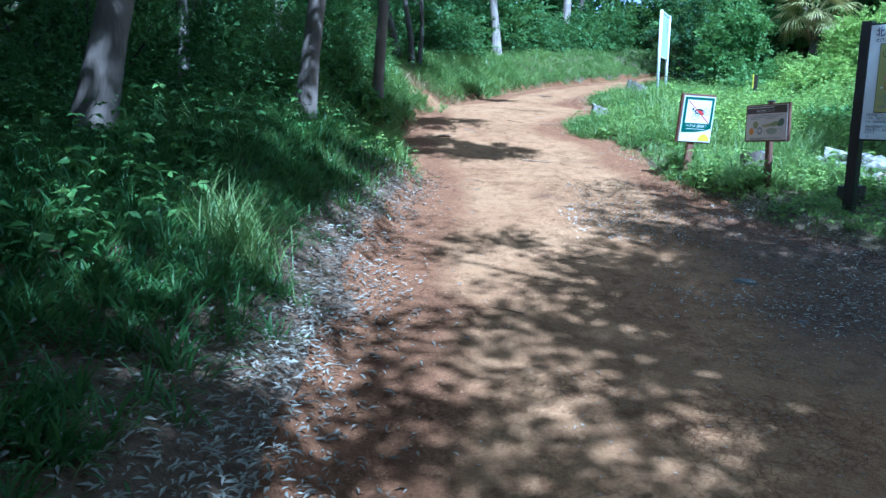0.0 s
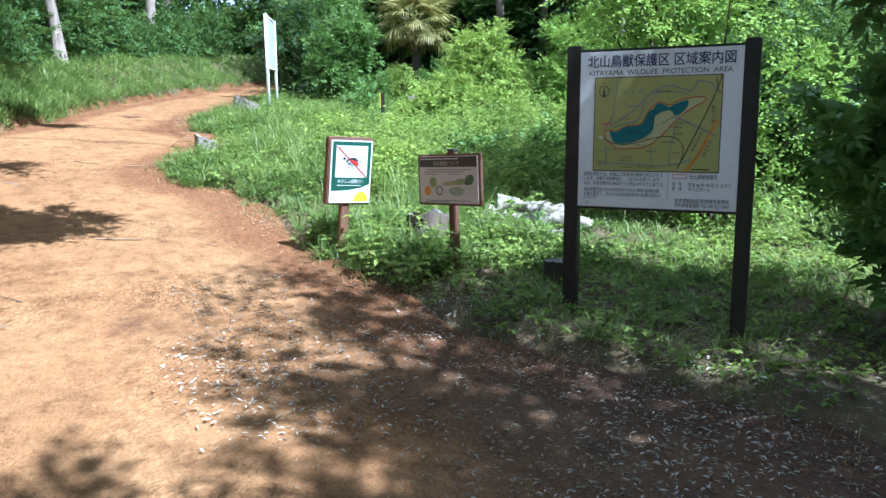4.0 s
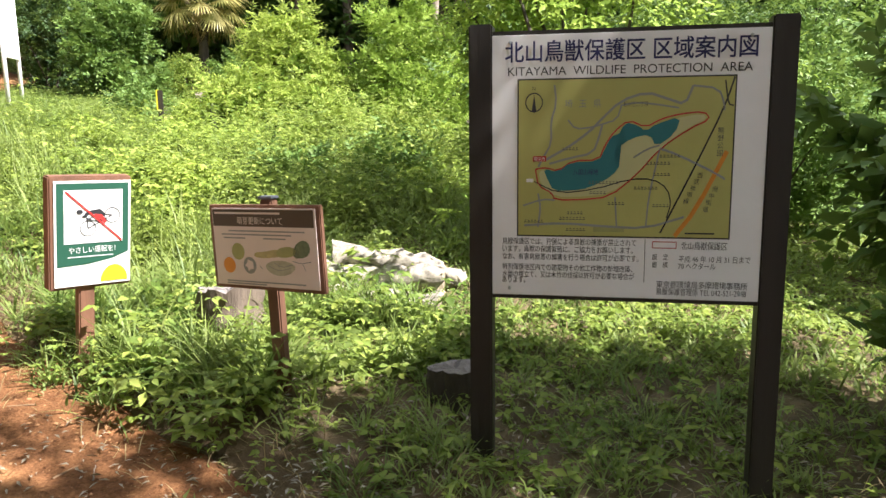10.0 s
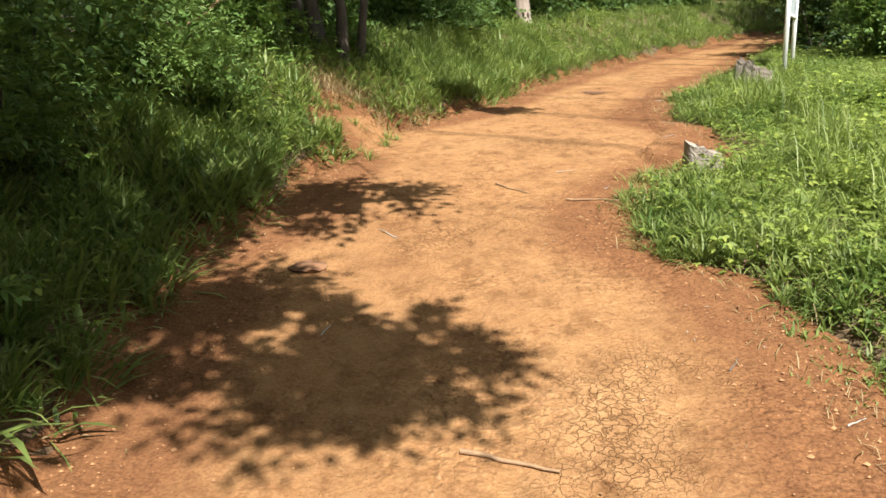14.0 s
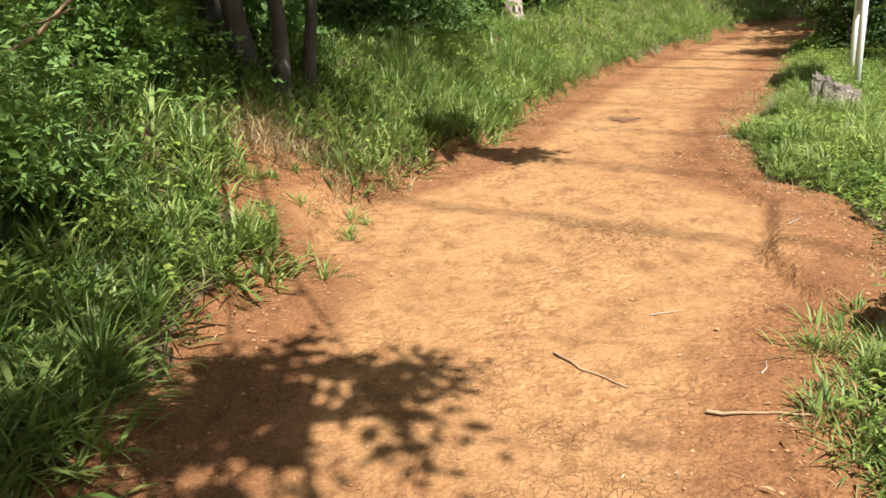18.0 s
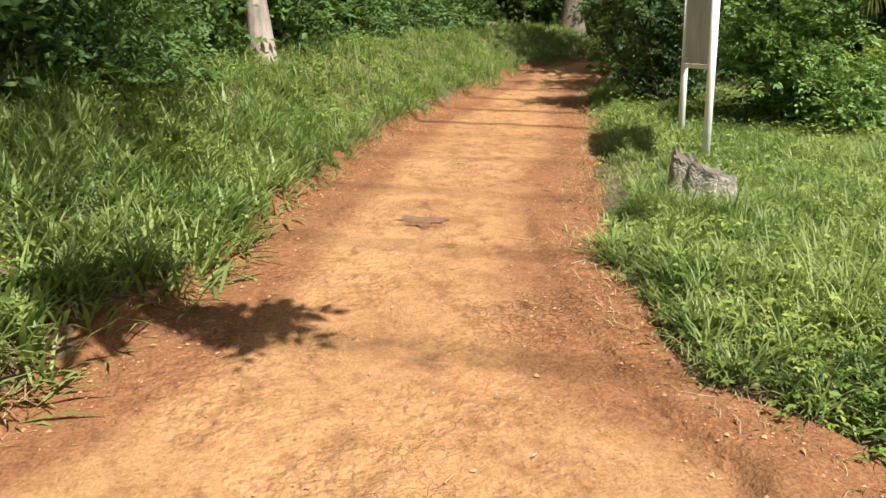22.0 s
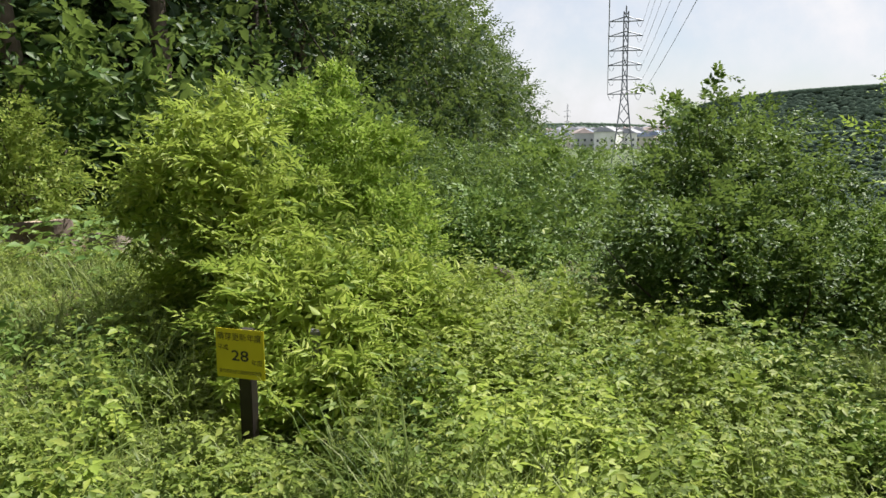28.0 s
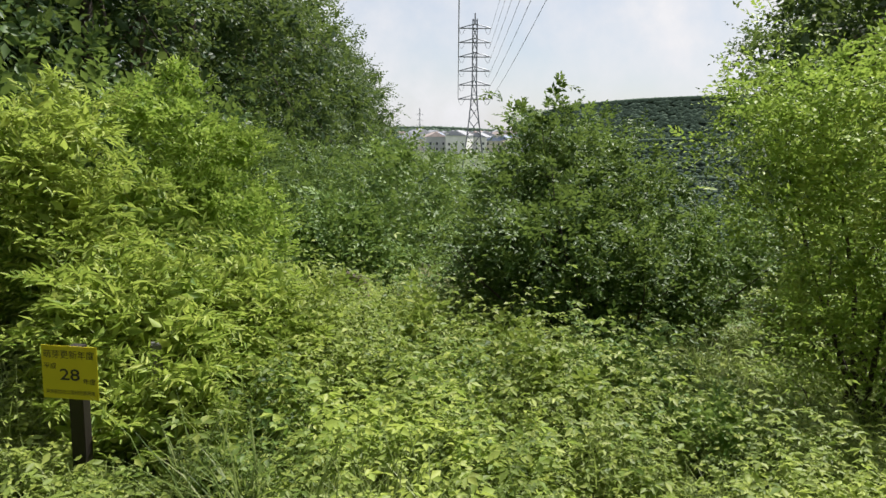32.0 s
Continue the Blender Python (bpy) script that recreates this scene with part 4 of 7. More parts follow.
# coppice down the slope under the wires
cop = [shrub("shrub", 14.0 + 3.5 * k, 9.6 - 2 * k, 1.4, 1.9, (LEAF_MID, LEAF_WOOD, LEAF_WOOD)[k], 0.10, 75, 65, 140 + k, "coppiced green bush on the slope below the wires", "round", 4) for k in range(3)]
g = np.random.default_rng(5)
for k in range(40):
    s, p = g.uniform(11.5, 60), g.uniform(-9, 8.5)
    x, y = 1.89 + 0.912 * s + 0.410 * p, 13.93 - 0.410 * s + 0.912 * p
    if (abs(p - 1.0) < 1.6 and s < 14) or (s > 15 and -0.05 * s < p < 0.07 * s and k % 3):
        continue
    copy_thing(cop[k % 3], pose(x, y, float(ground_z(x, y)), 0, 0, g.uniform(0, 360)) @ Matrix.Scale(g.uniform(0.65, 1.1) * (0.75 + s / 55), 4))

# ---- the wood ----
def wood_tree(k, x, y, low):
    g = np.random.default_rng(40 + k)
    h = 6.0 if low else 8.5
    return tree("tree", x, y, 9.5, (g.normal(0, 0.5), g.normal(0, 0.5)), 0.11 + 0.025 * k, h, 2.6, 11.0 if low else 7.5, LEAF_DARK, 0.20 if low else 0.26, 190 if low else 90, 36 if low else 30, 50 + k,
                "tree at the wood's edge, leafy down to the ground" if low else "tall dark woodland tree with a slender trunk", (BARK, BARK_DARK, BARK, BARK_PALE)[k % 4], limb_count=4, core=3, lobes=34 if low else 14)


protos = [wood_tree(k, -11 - 3 * k, 34 + 2 * k, False) for k in range(4)]
edgers = [wood_tree(4 + k, 22 + 5 * k, 22.5 - 1.8 * k, True) for k in range(3)]
backers = [tree("tree", 30 + 4 * k, 30, 9.0, (0, 0), 0.13, 6.0, 2.8, 11.5, LEAF_WOOD, 0.26, 90, 24, 56 + k, "dense dark tree deep in the wood", BARK_DARK, limb_count=3, core=4, lobes=22, dense=1.9) for k in range(2)]
under = [shrub("undergrowth", -9 - 2 * k, 29, 1.3, 2.0, LEAF_WOOD, 0.19, 40, 28, 60 + k, "dark undergrowth shrub on the wood's floor", stems=2) for k in range(3)]
g = np.random.default_rng(3)
spots = []
for k in range(5000):
    x, y = g.uniform(-10, 32), g.uniform(-3, 45)
    s, p = 0.912 * (x - 1.89) - 0.410 * (y - 13.93), 0.410 * (x - 1.89) + 0.912 * (y - 13.93)
    dl = float(left_edge(y)) - x
    if abs(x - 10.6) < 2.6 and 30 < y < 38:
        continue
    if (x - 13.4) ** 2 + (y - 30.6) ** 2 < 10:
        continue
    inwood = (dl > 3.0 and y < 31) or (p > 12.0 and s > 3 and x > 11 and p < 22 and s < 24) or (y > 33.5 and x < 16)
    if inwood and (x - 13.2) ** 2 + (y - 21.7) ** 2 > 9 and all((x - a) ** 2 + (y - b) ** 2 > 2.9 ** 2 for a, b in spots):
        spots.append((x, y))
for x, y in spots:
    s, p = 0.912 * (x - 1.89) - 0.410 * (y - 13.93), 0.410 * (x - 1.89) + 0.912 * (y - 13.93)
    deep = (p > 15.5 and x > 11) or y > 37.5 or (float(left_edge(y)) - x > 6.5 and y < 33)
    copy_thing((backers[g.integers(2)] if deep else protos[g.integers(4)]), pose(x, y, float(ground_z(x, y)), 0, 0, g.uniform(0, 360)) @ Matrix.Scale(g.uniform(0.85, 1.2), 4))
    if deep and g.random() < 0.7:
        continue
    for q in range(2):
        a, b = x + g.normal(0, 1.2), y + g.normal(0, 1.2)
        p = 0.410 * (a - 1.89) + 0.912 * (b - 13.93)
        if abs(a - 10.6) < 2.4 and 30 < b < 37.5:
            continue
        if (float(left_edge(b)) - a > 2.2 and b < 32) or (p > 11.5 and a > 12) or b > 34:
            copy_thing(under[g.integers(3)], pose(a, b, float(ground_z(a, b)), 0, 0, g.uniform(0, 360)) @ Matrix.Scale(g.uniform(0.55, 1.2), 4))
for k in range(52):
    s = 13 + 2.3 * k if k < 30 else 82 + 4.5 * (k - 30)
    sc = 1.15 + 0.95 * float(smooth((s - 25) / 75)) * g.uniform(0.9, 1.1)
    p = 7.6 + 2.6 * sc + g.uniform(-0.4, 0.6) + (2.6 if k % 2 else 0)
    x, y = 1.89 + 0.912 * s + 0.410 * p, 13.93 - 0.410 * s + 0.912 * p
    copy_thing(edgers[k % 3], pose(x, y, float(ground_z(x, y)), 0, 0, g.uniform(0, 360)) @ Matrix.Scale(sc, 4))
for s, p, sc in ((15, -10.5, 0.8), (21, -11, 0.95), (27, -13, 1.1), (34, -15, 1.1), (42, -18, 1.2), (52, -22, 1.2), (16, -18, 1.1), (18.5, -9.4, 0.9), (14.5, -8.9, 0.7)):
    x, y = 1.89 + 0.912 * s + 0.410 * p, 13.93 - 0.410 * s + 0.912 * p
    copy_thing(edgers[g.integers(3)], pose(x, y, float(ground_z(x, y)), 0, 0, g.uniform(0, 360)) @ Matrix.Scale(sc, 4))


def lone(x, y, h, lean, r, bark, seed, label, crown, leaf=LEAF_MID, size=0.13, clumps=36, per=60, boughs=()):
    """A trunk that stands out; crown is (height above its foot, radius, depth)."""
    return tree("tree", x, y, h, lean, r, crown[0], crown[1], crown[2], leaf, size, clumps, per, seed, label, bark, None, boughs)


# the boughs hang above the view, placed to shade path, bank and trunks
lone(-2.35, 5.05, 7, (1.3, 0.6), 0.12, BARK, 71, "leaning grey-brown trunk on the shaded bank", (5.9, 2.0, 2.6), clumps=60, boughs=((0.9, -1.0, 5.6, 1.5, 1.8, 24), (2.95, -0.9, 4.5, 0.4, 0.5, 7), (2.85, -2.1, 4.5, 0.35, 0.5, 5), (3.05, 0.3, 4.5, 0.4, 0.5, 6)))
lone(-0.82, 9.3, 7, (0.0, 0.3), 0.075, BARK, 99, "straight brown trunk with leafy growth at its foot", (6.4, 1.3, 2.4), clumps=30)
lone(-2.78, 8.25, 7, (0.1, 0.2), 0.055, BARK_PALE, 72, "thin pale trunk in the wood", (6.4, 2.6, 3.6), clumps=80)
lone(-1.38, 7.45, 7, (0.9, 0.5), 0.095, BARK, 73, "leaning brown trunk above the path", (6.2, 1.5, 2.2), clumps=30, per=90, boughs=((2.86, -0.60, 4.2, 0.5, 0.6, 8), (3.51, -0.40, 4.2, 0.36, 0.4, 7), (3.21, -0.45, 4.2, 0.3, 0.4, 6), (2.41, -0.05, 4.2, 0.55, 0.6, 12), (1.95, -0.75, 4.2, 0.45, 0.6, 6), (1.1, -1.7, 4.4, 0.9, 1, 22), (1.5, -0.35, 3.6, 0.55, 0.6, 12), (1.0, 0.1, 3.6, 0.6, 0.6, 14), (0.6, -0.5, 3.6, 0.6, 0.6, 14), (1.75, -0.45, 5.8, 0.9, 1, 24)))
lone(-1.42, 15.8, 7, (0.12, 0.25), 0.09, BARK_DARK, 74, "dark trunk in the shade of the bank", (6.6, 1.5, 3.0), boughs=((2.52, -6.25, 2.7, 0.58, 0.5, 14), (1.75, -6.7, 2.7, 0.5, 0.5, 10), (2.75, -2.0, 2.35, 0.22, 0.3, 3), (1.2, -4.0, 5.2, 1.1, 1.4, 16)))
lone(1.28, 20.9, 7, (-0.25, 0.3), 0.12, BARK_PALE, 75, "pale trunk with flaking bark on the bank", (6.8, 2.0, 4.0), boughs=((0.21, -2.66, 6.2, 1.6, 1.4, 32), (-1.09, -4.86, 6.2, 1.6, 1.4, 34)))
lone(-0.70, 15.1, 6, (-0.3, 0.5), 0.06, BARK_DARK, 76, "slender trunk in a cluster at the wood's edge", (5.8, 1.5, 3.0), boughs=((1.66, -1.23, 5.8, 1.8, 1.4, 44), (2.72, -1.45, 3.1, 0.26, 0.3, 4), (2.36, -1.35, 3.1, 0.2, 0.3, 3)))
lone(-0.95, 15.3, 6, (-0.8, 0.3), 0.08, BARK_DARK, 86, "dark trunk in a cluster at the wood's edge", (5.8, 1.5, 3.0), boughs=((0.75, -1.8, 3.0, 0.8, 0.7, 26),))
lone(-0.60, 15.45, 6, (0.15, 0.6), 0.045, BARK_DARK, 87, "thin trunk in a cluster at the wood's edge", (5.8, 1.3, 3.0))
lone(-3.0, 14.0, 7, (0.0, 0.4), 0.10, BARK, 88, "brown trunk in the shade of the wood", (6.8, 2.0, 4.0))
lone(11.05, 35.4, 8, (0, 0.2), 0.34, BARK, 77, "broad old trunk where the path meets the wood", (7.5, 3.0, 5.0))
lone(13.9, 23.5, 9, (-0.2, 0.2), 0.16, BARK, 78, "straight grey trunk at the wood's edge", (8.5, 2.2, 4.0))
lone(9.3, 26.4, 8, (0.2, 0.2), 0.19, BARK, 97, "stout brown trunk behind the bushes", (8.0, 2.4, 4.0))
lone(14.1, 18.5, 9, (-0.1, 0.2), 0.09, BARK_PALE, 79, "straight pale trunk at the wood's edge", (8.5, 2.2, 4.0))
# unseen trees behind the start and at its sides, added so their crowns shade the path
for x, y, lx, z, r, seed, n, core in ((-1.95, 1.1, 3.0, 7.0, 1.0, 195, 26, 1), (-1.45, -1.75, 3.0, 7.0, 0.8, 196, 36, 2), (5.2, 0.4, 0, 7.0, 1.5, 197, 90, 3), (6.7, 0.6, 0, 7.2, 2.1, 81, 130, 2), (6.6, -2.3, 0, 8.0, 2.7, 82, 210, 5), (5.9, -1.7, -2.6, 7.0, 1.6, 94, 36, 0), (5.6, 0.9, -1.6, 7.0, 1.25, 83, 40, 1), (-1.9, 0.3, 1.5, 7.2, 1.9, 90, 90, 3), (-3.7, 2.3, 4.0, 7.0, 1.9, 92, 100, 4), (-1.9, -1.4, 0, 7.2, 2.4, 84, 100, 3), (-2.1, -1.7, 4.1, 7.2, 1.5, 93, 44, 2), (6.8, -0.6, 0, 7.4, 1.9, 95, 90, 5), (-1.2, -4.9, 1.6, 7.5, 2.5, 85, 100, 2), (5.6, -6.0, -1.6, 7.8, 2.4, 91, 100, 2), (10.4, -1.5, 0, 7.5, 2.3, 89, 100, 3)):
    tree("tree", x - 0.85, y - 0.5, z + 0.5, (lx, 0), 0.16, z, r, 3.4, LEAF_MID, 0.15, n, 42, seed, "tall leafy tree that shades the path", BARK, core=core, lobes=16)
# out of view; crown and boughs are set to shade the ground by the board
lone(6.6, 2.2, 7.8, (-2.3, 0.35), 0.15, BARK, 98, "unseen tall tree added to shade the information board", (7.4, 0.95, 1.4), clumps=22, boughs=((-1.0, 0.0, 7.4, 0.9, 1.0, 22), (-2.9, -0.7, 7.4, 0.5, 0.8, 9)))
# crowns outside the view, added to cut the sky light on the left bank
for k, (x, y) in enumerate(((-3.3, 2.9), (-4.7, 0.6), (-4.9, 6.2), (-5.8, 3.9), (-6.6, 8.2), (-4.4, 7.2))):
    tree("tree", x, y, 7.0, (0.4, 0), 0.12, 6.0, 2.3, 3.6, LEAF_WOOD, 0.19, 120, 40, 180 + k, "unseen leafy tree added to keep sky light off the bank", BARK, core=3, lobes=16)
# the wood goes on unseen behind the start, added to block sky light
g = np.random.default_rng(31)
for k in range(26):
    x, y = g.uniform(-9, 15), g.uniform(-14, -3)
    if abs(x - 1.8) < 2.2 and y > -9:
        continue
    copy_thing((backers[k // 2 % 2] if k % 2 else protos[k % 4]), pose(x, y, float(ground_z(x, y)), 0, 0, g.uniform(0, 360)) @ Matrix.Scale(g.uniform(0.8, 1.1), 4))
# taller growth on the bank in front of the trunks
for k, (x, y, r, h) in enumerate(((-1.5, 10.6, 0.45, 0.6), (-1.0, 9.1, 0.30, 0.45), (-1.9, 9.6, 0.55, 0.6), (-1.9, 11.4, 0.8, 1.0), (-1.5, 12.5, 0.6, 0.8), (-2.4, 12.8, 0.9, 1.3), (-2.3, 8.2, 0.8, 0.9), (-1.6, 14.3, 0.6, 0.9), (-3.4, 7.6, 0.9, 1.2), (0.2, 18.5, 0.7, 0.9), (-4.4, 5.6, 0.9, 1.1))):
    bush(x, y, r, h, LEAF_MID if k % 3 else LEAF_WOOD, 0.060, 4200, 160 + k, "leafy undergrowth on the shaded bank", narrow=k % 2 == 0)

g = np.random.default_rng(21)
for k in range(40):
    x, y = g.uniform(-4, 18), g.uniform(37.2, 41.5)
    copy_thing(under[k % 3], pose(x, y, float(ground_z(x, y)), 0, 0, g.uniform(0, 360)) @ Matrix.Scale(g.uniform(0.7, 1.2), 4))
# shrubs along the foot of the wood on the bank
for k in range(22):
    y = 15.6 + 0.75 * k
    x = float(left_edge(y)) - 1.95 - abs(g.normal(0, 0.4)) - (0.4 if y < 16 else 0)
    copy_thing(under[k % 3], pose(x, y, float(ground_z(x, y)), 0, 0, g.uniform(0, 360)) @ Matrix.Scale(g.uniform(0.42, 0.72), 4))
for k in range(22):
    x, y = -9 + 1.5 * k, 43 + g.uniform(-1, 1)
    copy_thing(backers[k % 2], pose(x, y, float(ground_z(x, y)), 0, 0, g.uniform(0, 360)) @ Matrix.Scale(g.uniform(0.9, 1.15), 4))
for k in range(32):
    s, p = 6.5 - 2.0 * (k // 16) + 1.6 * (k % 16), 19.5 - 3.2 * (k // 16) + g.uniform(-1, 1)
    x, y = 1.89 + 0.912 * s + 0.410 * p, 13.93 - 0.410 * s + 0.912 * p
    copy_thing(backers[k % 2], pose(x, y, float(ground_z(x, y)), 0, 0, g.uniform(0, 360)) @ Matrix.Scale(g.uniform(0.95, 1.2), 4))
for k in range(34):
    s = 11.5 + 1.25 * k
    p = 7.9 + g.uniform(-0.5, 0.8) + 0.02 * s
    x, y = 1.89 + 0.912 * s + 0.410 * p, 13.93 - 0.410 * s + 0.912 * p
    copy_thing(under[k % 3], pose(x, y, float(ground_z(x, y)), 0, 0, g.uniform(0, 360)) @ Matrix.Scale(g.uniform(1.1, 1.7), 4))
for k in range(26):
    s, p = 2.5 + 0.95 * k, 16.4 + g.uniform(-0.8, 0.8)
    x, y = 1.89 + 0.912 * s + 0.410 * p, 13.93 - 0.410 * s + 0.912 * p
    copy_thing(under[k % 3], pose(x, y, float(ground_z(x, y)), 0, 0, g.uniform(0, 360)) @ Matrix.Scale(g.uniform(1.7, 2.2), 4))

# ---- signs ----
def box(bm, x0, x1, y0, y1, z0, z1, bevel=0.0):
    vs = bmesh.ops.create_cube(bm, size=1)["verts"]
    for v in vs:
        v.co = Vector(((x0 + x1) / 2 + v.co.x * (x1 - x0), (y0 + y1) / 2 + v.co.y * (y1 - y0), (z0 + z1) / 2 + v.co.z * (z1 - z0)))
    if bevel:
        bmesh.ops.bevel(bm, geom=list({e for v in vs for e in v.link_edges}), offset=bevel, segments=2, affect="EDGES")
    return bm


def face_frame(origin, right, up):
    """A pose whose x runs to the right of a board, z up it, and y into its back."""
    r, u = Vector(right).normalized(), Vector(up).normalized()
    b = u.cross(r).normalized()
    u = r.cross(b)
    return Matrix.Translation(origin) @ Matrix((r, b, u)).transposed().to_4x4()


def flat(name, pts, depth, material, parent, label=""):
    """A flat printed shape on the front of a board, from (x, z) points."""
    bm = bmesh.new()
    bm.faces.new([bm.verts.new((x, -depth, z)) for x, z in pts])
    bmesh.ops.triangulate(bm, faces=bm.faces[:])
    return part(name, bm, material, parent, label)


def rect(name, x0, x1, z0, z1, depth, material, parent, label=""):
    return flat(name, [(x0, z0), (x1, z0), (x1, z1), (x0, z1)], depth, material, parent, label)


def ribbon(name, pts, width, depth, material, parent, label=""):
    """A printed line through (x, z) points."""
    p = np.array(pts, float)
    t = unit(np.gradient(p, axis=0))
    n = np.stack([-t[:, 1], t[:, 0]], -1) * width / 2
    bm = bmesh.new()
    a = [bm.verts.new((q[0], -depth, q[1])) for q in p + n]
    b = [bm.verts.new((q[0], -depth, q[1])) for q in p - n]
    for k in range(len(p) - 1):
        bm.faces.new((a[k], b[k], b[k + 1], a[k + 1]))
    return part(name, bm, material, parent, label)


def ring(name, cx, cz, r, width, depth, material, parent, label=""):
    a = np.linspace(0, 2 * np.pi, 33)
    return ribbon(name, np.stack([cx + r * np.cos(a), cz + r * np.sin(a)], -1), width, depth, material, parent, label)


def writing(body, x, z, size, depth, material, parent, align="LEFT", width=None, bold=0.0):
    """A line of print on the front of a board; width: stretch to this many metres."""
    cu = bpy.data.curves.new("writing", "FONT")
    cu.body, cu.size, cu.align_x, cu.offset = body, size, align, bold
    tmp = new("writing_tmp", cu)
    bpy.context.view_layer.update()
    me = bpy.data.meshes.new_from_object(tmp.evaluated_get(bpy.context.evaluated_depsgraph_get()))
    bpy.data.objects.remove(tmp)
    co = np.zeros(len(me.vertices) * 3, np.float32)
    me.vertices.foreach_get("co", co)
    co = co.reshape(-1, 3)
    w = co[:, 0].max() - co[:, 0].min()
    k = width / w if width else 1.0
    x0 = co[:, 0].min() if align == "LEFT" else (co[:, 0].min() + co[:, 0].max()) / 2
    out = np.stack([x + (co[:, 0] - x0) * k, np.full(len(co), -depth), z + co[:, 1]], -1).astype(np.float32)
    me.vertices.foreach_set("co", out.ravel())
    me.materials.clear()
    me.materials.append(material)
    ob = new("writing", me)
    ob.parent = parent
    return ob


POST = plain("dark_stained_post", (0.020, 0.015, 0.012), 0.55, 0, 0.4, 6, 0.25, (1, 1, 0.1))
PANEL = plain("white_sheet", (0.86, 0.86, 0.88), 0.4, 0, 0.04, 3, 0.02)
BROWN_WOOD = plain("brown_stained_wood", (0.16, 0.075, 0.045), 0.7, 0, 0.4, 10, 0.3, (1, 1, 0.12))
WHITE_PAINT = plain("white_paint", (0.80, 0.80, 0.78), 0.45, 0, 0.06, 5, 0.03)
GREY_SHEET = plain("weathered_back_sheet", (0.40, 0.44, 0.46), 0.7, 0, 0.3, 7, 0.1, (1, 1, 0.3))
MAP_PALE = plain("print_pale_green", (0.50, 0.50, 0.25), 0.5, 0, 0.05, 3, 0)
MAP_GREEN = plain("print_olive", (0.43, 0.42, 0.13), 0.5, 0, 0.05, 3, 0)
TEAL = plain("print_teal", (0.020, 0.17, 0.19), 0.5, 0, 0.08, 5, 0)
NAVY = plain("print_navy", (0.020, 0.022, 0.11), 0.5, 0, 0.05, 5, 0)
INK = plain("print_black", (0.03, 0.03, 0.035), 0.5, 0, 0.05, 5, 0)
GREY_INK = plain("print_grey", (0.26, 0.27, 0.26), 0.5, 0, 0.05, 5, 0)
RED = plain("print_red", (0.50, 0.035, 0.035), 0.5, 0, 0.05, 5, 0)
ORANGE = plain("print_orange", (0.66, 0.26, 0.03), 0.5, 0, 0.05, 5, 0)
DARK_GREEN = plain("print_dark_green", (0.018, 0.085, 0.055), 0.5, 0, 0.08, 5, 0)
YELLOW = plain("print_yellow", (0.68, 0.56, 0.02), 0.5, 0, 0.05, 5, 0)
CREAM = plain("print_cream", (0.72, 0.62, 0.57), 0.5, 0, 0.05, 4, 0)
BROWN_INK = plain("print_dark_brown", (0.07, 0.05, 0.035), 0.5, 0, 0.05, 5, 0)
SIGN_YELLOW = plain("yellow_plate", (0.62, 0.53, 0.02), 0.45, 0, 0.05, 6, 0.02)
WHITE_INK = plain("print_white", (0.80, 0.80, 0.80), 0.5, 0, 0.03, 5, 0)
OLIVE_INK = plain("print_pale_olive", (0.33, 0.34, 0.13), 0.5, 0, 0.1, 9, 0)

board = new("information_board")
board.matrix_world = face_frame((3.795, 6.245, 0.586), (0.585, -0.811, -0.002), (0, 0, 1)) @ Matrix.Diagonal((0.915, 1, 1, 1))
for sx in (-0.555, 0.555):
    part("post", box(bmesh.new(), sx - 0.046, sx + 0.046, -0.045, 0.045, -0.25, 1.875, 0.006), POST, board)
panel = part("panel", box(bmesh.new(), -0.512, 0.512, -0.035, -0.010, 0.905, 1.835, 0.002), PANEL, board, "white printed map sheet")
part("edge_trim", box(bmesh.new(), -0.512, 0.512, -0.030, -0.005, 1.837, 1.850, 0.002), POST, board)
part("edge_trim", box(bmesh.new(), -0.512, 0.512, -0.030, -0.005, 0.890, 0.903, 0.002), POST, board)


def bu(u):
    return -0.505 + 1.01 * u


def bv(v):
    return 1.835 - 0.93 * v


for k, (dx, dz) in enumerate(((0, 0), (0.0016, 0), (0, 0.0014), (0.0016, 0.0014))):
    writing("北山鳥獣保護区 区域案内図", bu(0.045) + dx, bv(0.095) + dz, 0.078, 0.037 + 0.0003 * k, NAVY, panel, width=0.92)
writing("KITAYAMA  WILDLIFE  PROTECTION  AREA", bu(0.057), bv(0.150), 0.042, 0.037, INK, panel, width=0.895)
# the map: crop coordinates of the printed sheet
mu = lambda q: bu((q - 50) / 940)
mv = lambda q: bv((q - 65) / 880)
rect("map_border", mu(138), mu(888), mv(738), mv(208), 0.037, INK, panel)
rect("map_field", mu(143), mu(883), mv(733), mv(213), 0.038, MAP_GREEN, panel, "olive-yellow map field")


def rounded(pts, closed=False, turns=1):
    """Cuts the corners of a line twice, so that it runs smoothly."""
    p = np.array(pts, float)
    for k in range(turns):
        q = np.concatenate([p, p[:1]]) if closed else p
        a, b = q[:-1] * 0.75 + q[1:] * 0.25, q[:-1] * 0.25 + q[1:] * 0.75
        r = np.stack([a, b], 1).reshape(-1, 2)
        p = r if closed else np.concatenate([p[:1], r, p[-1:]])
    return [tuple(v) for v in p]


def road(pts, w=0.007, m=GREY_INK):
    return ribbon("map_road", [(mu(a), mv(b)) for a, b in rounded(pts)], w, 0.039, m, panel)


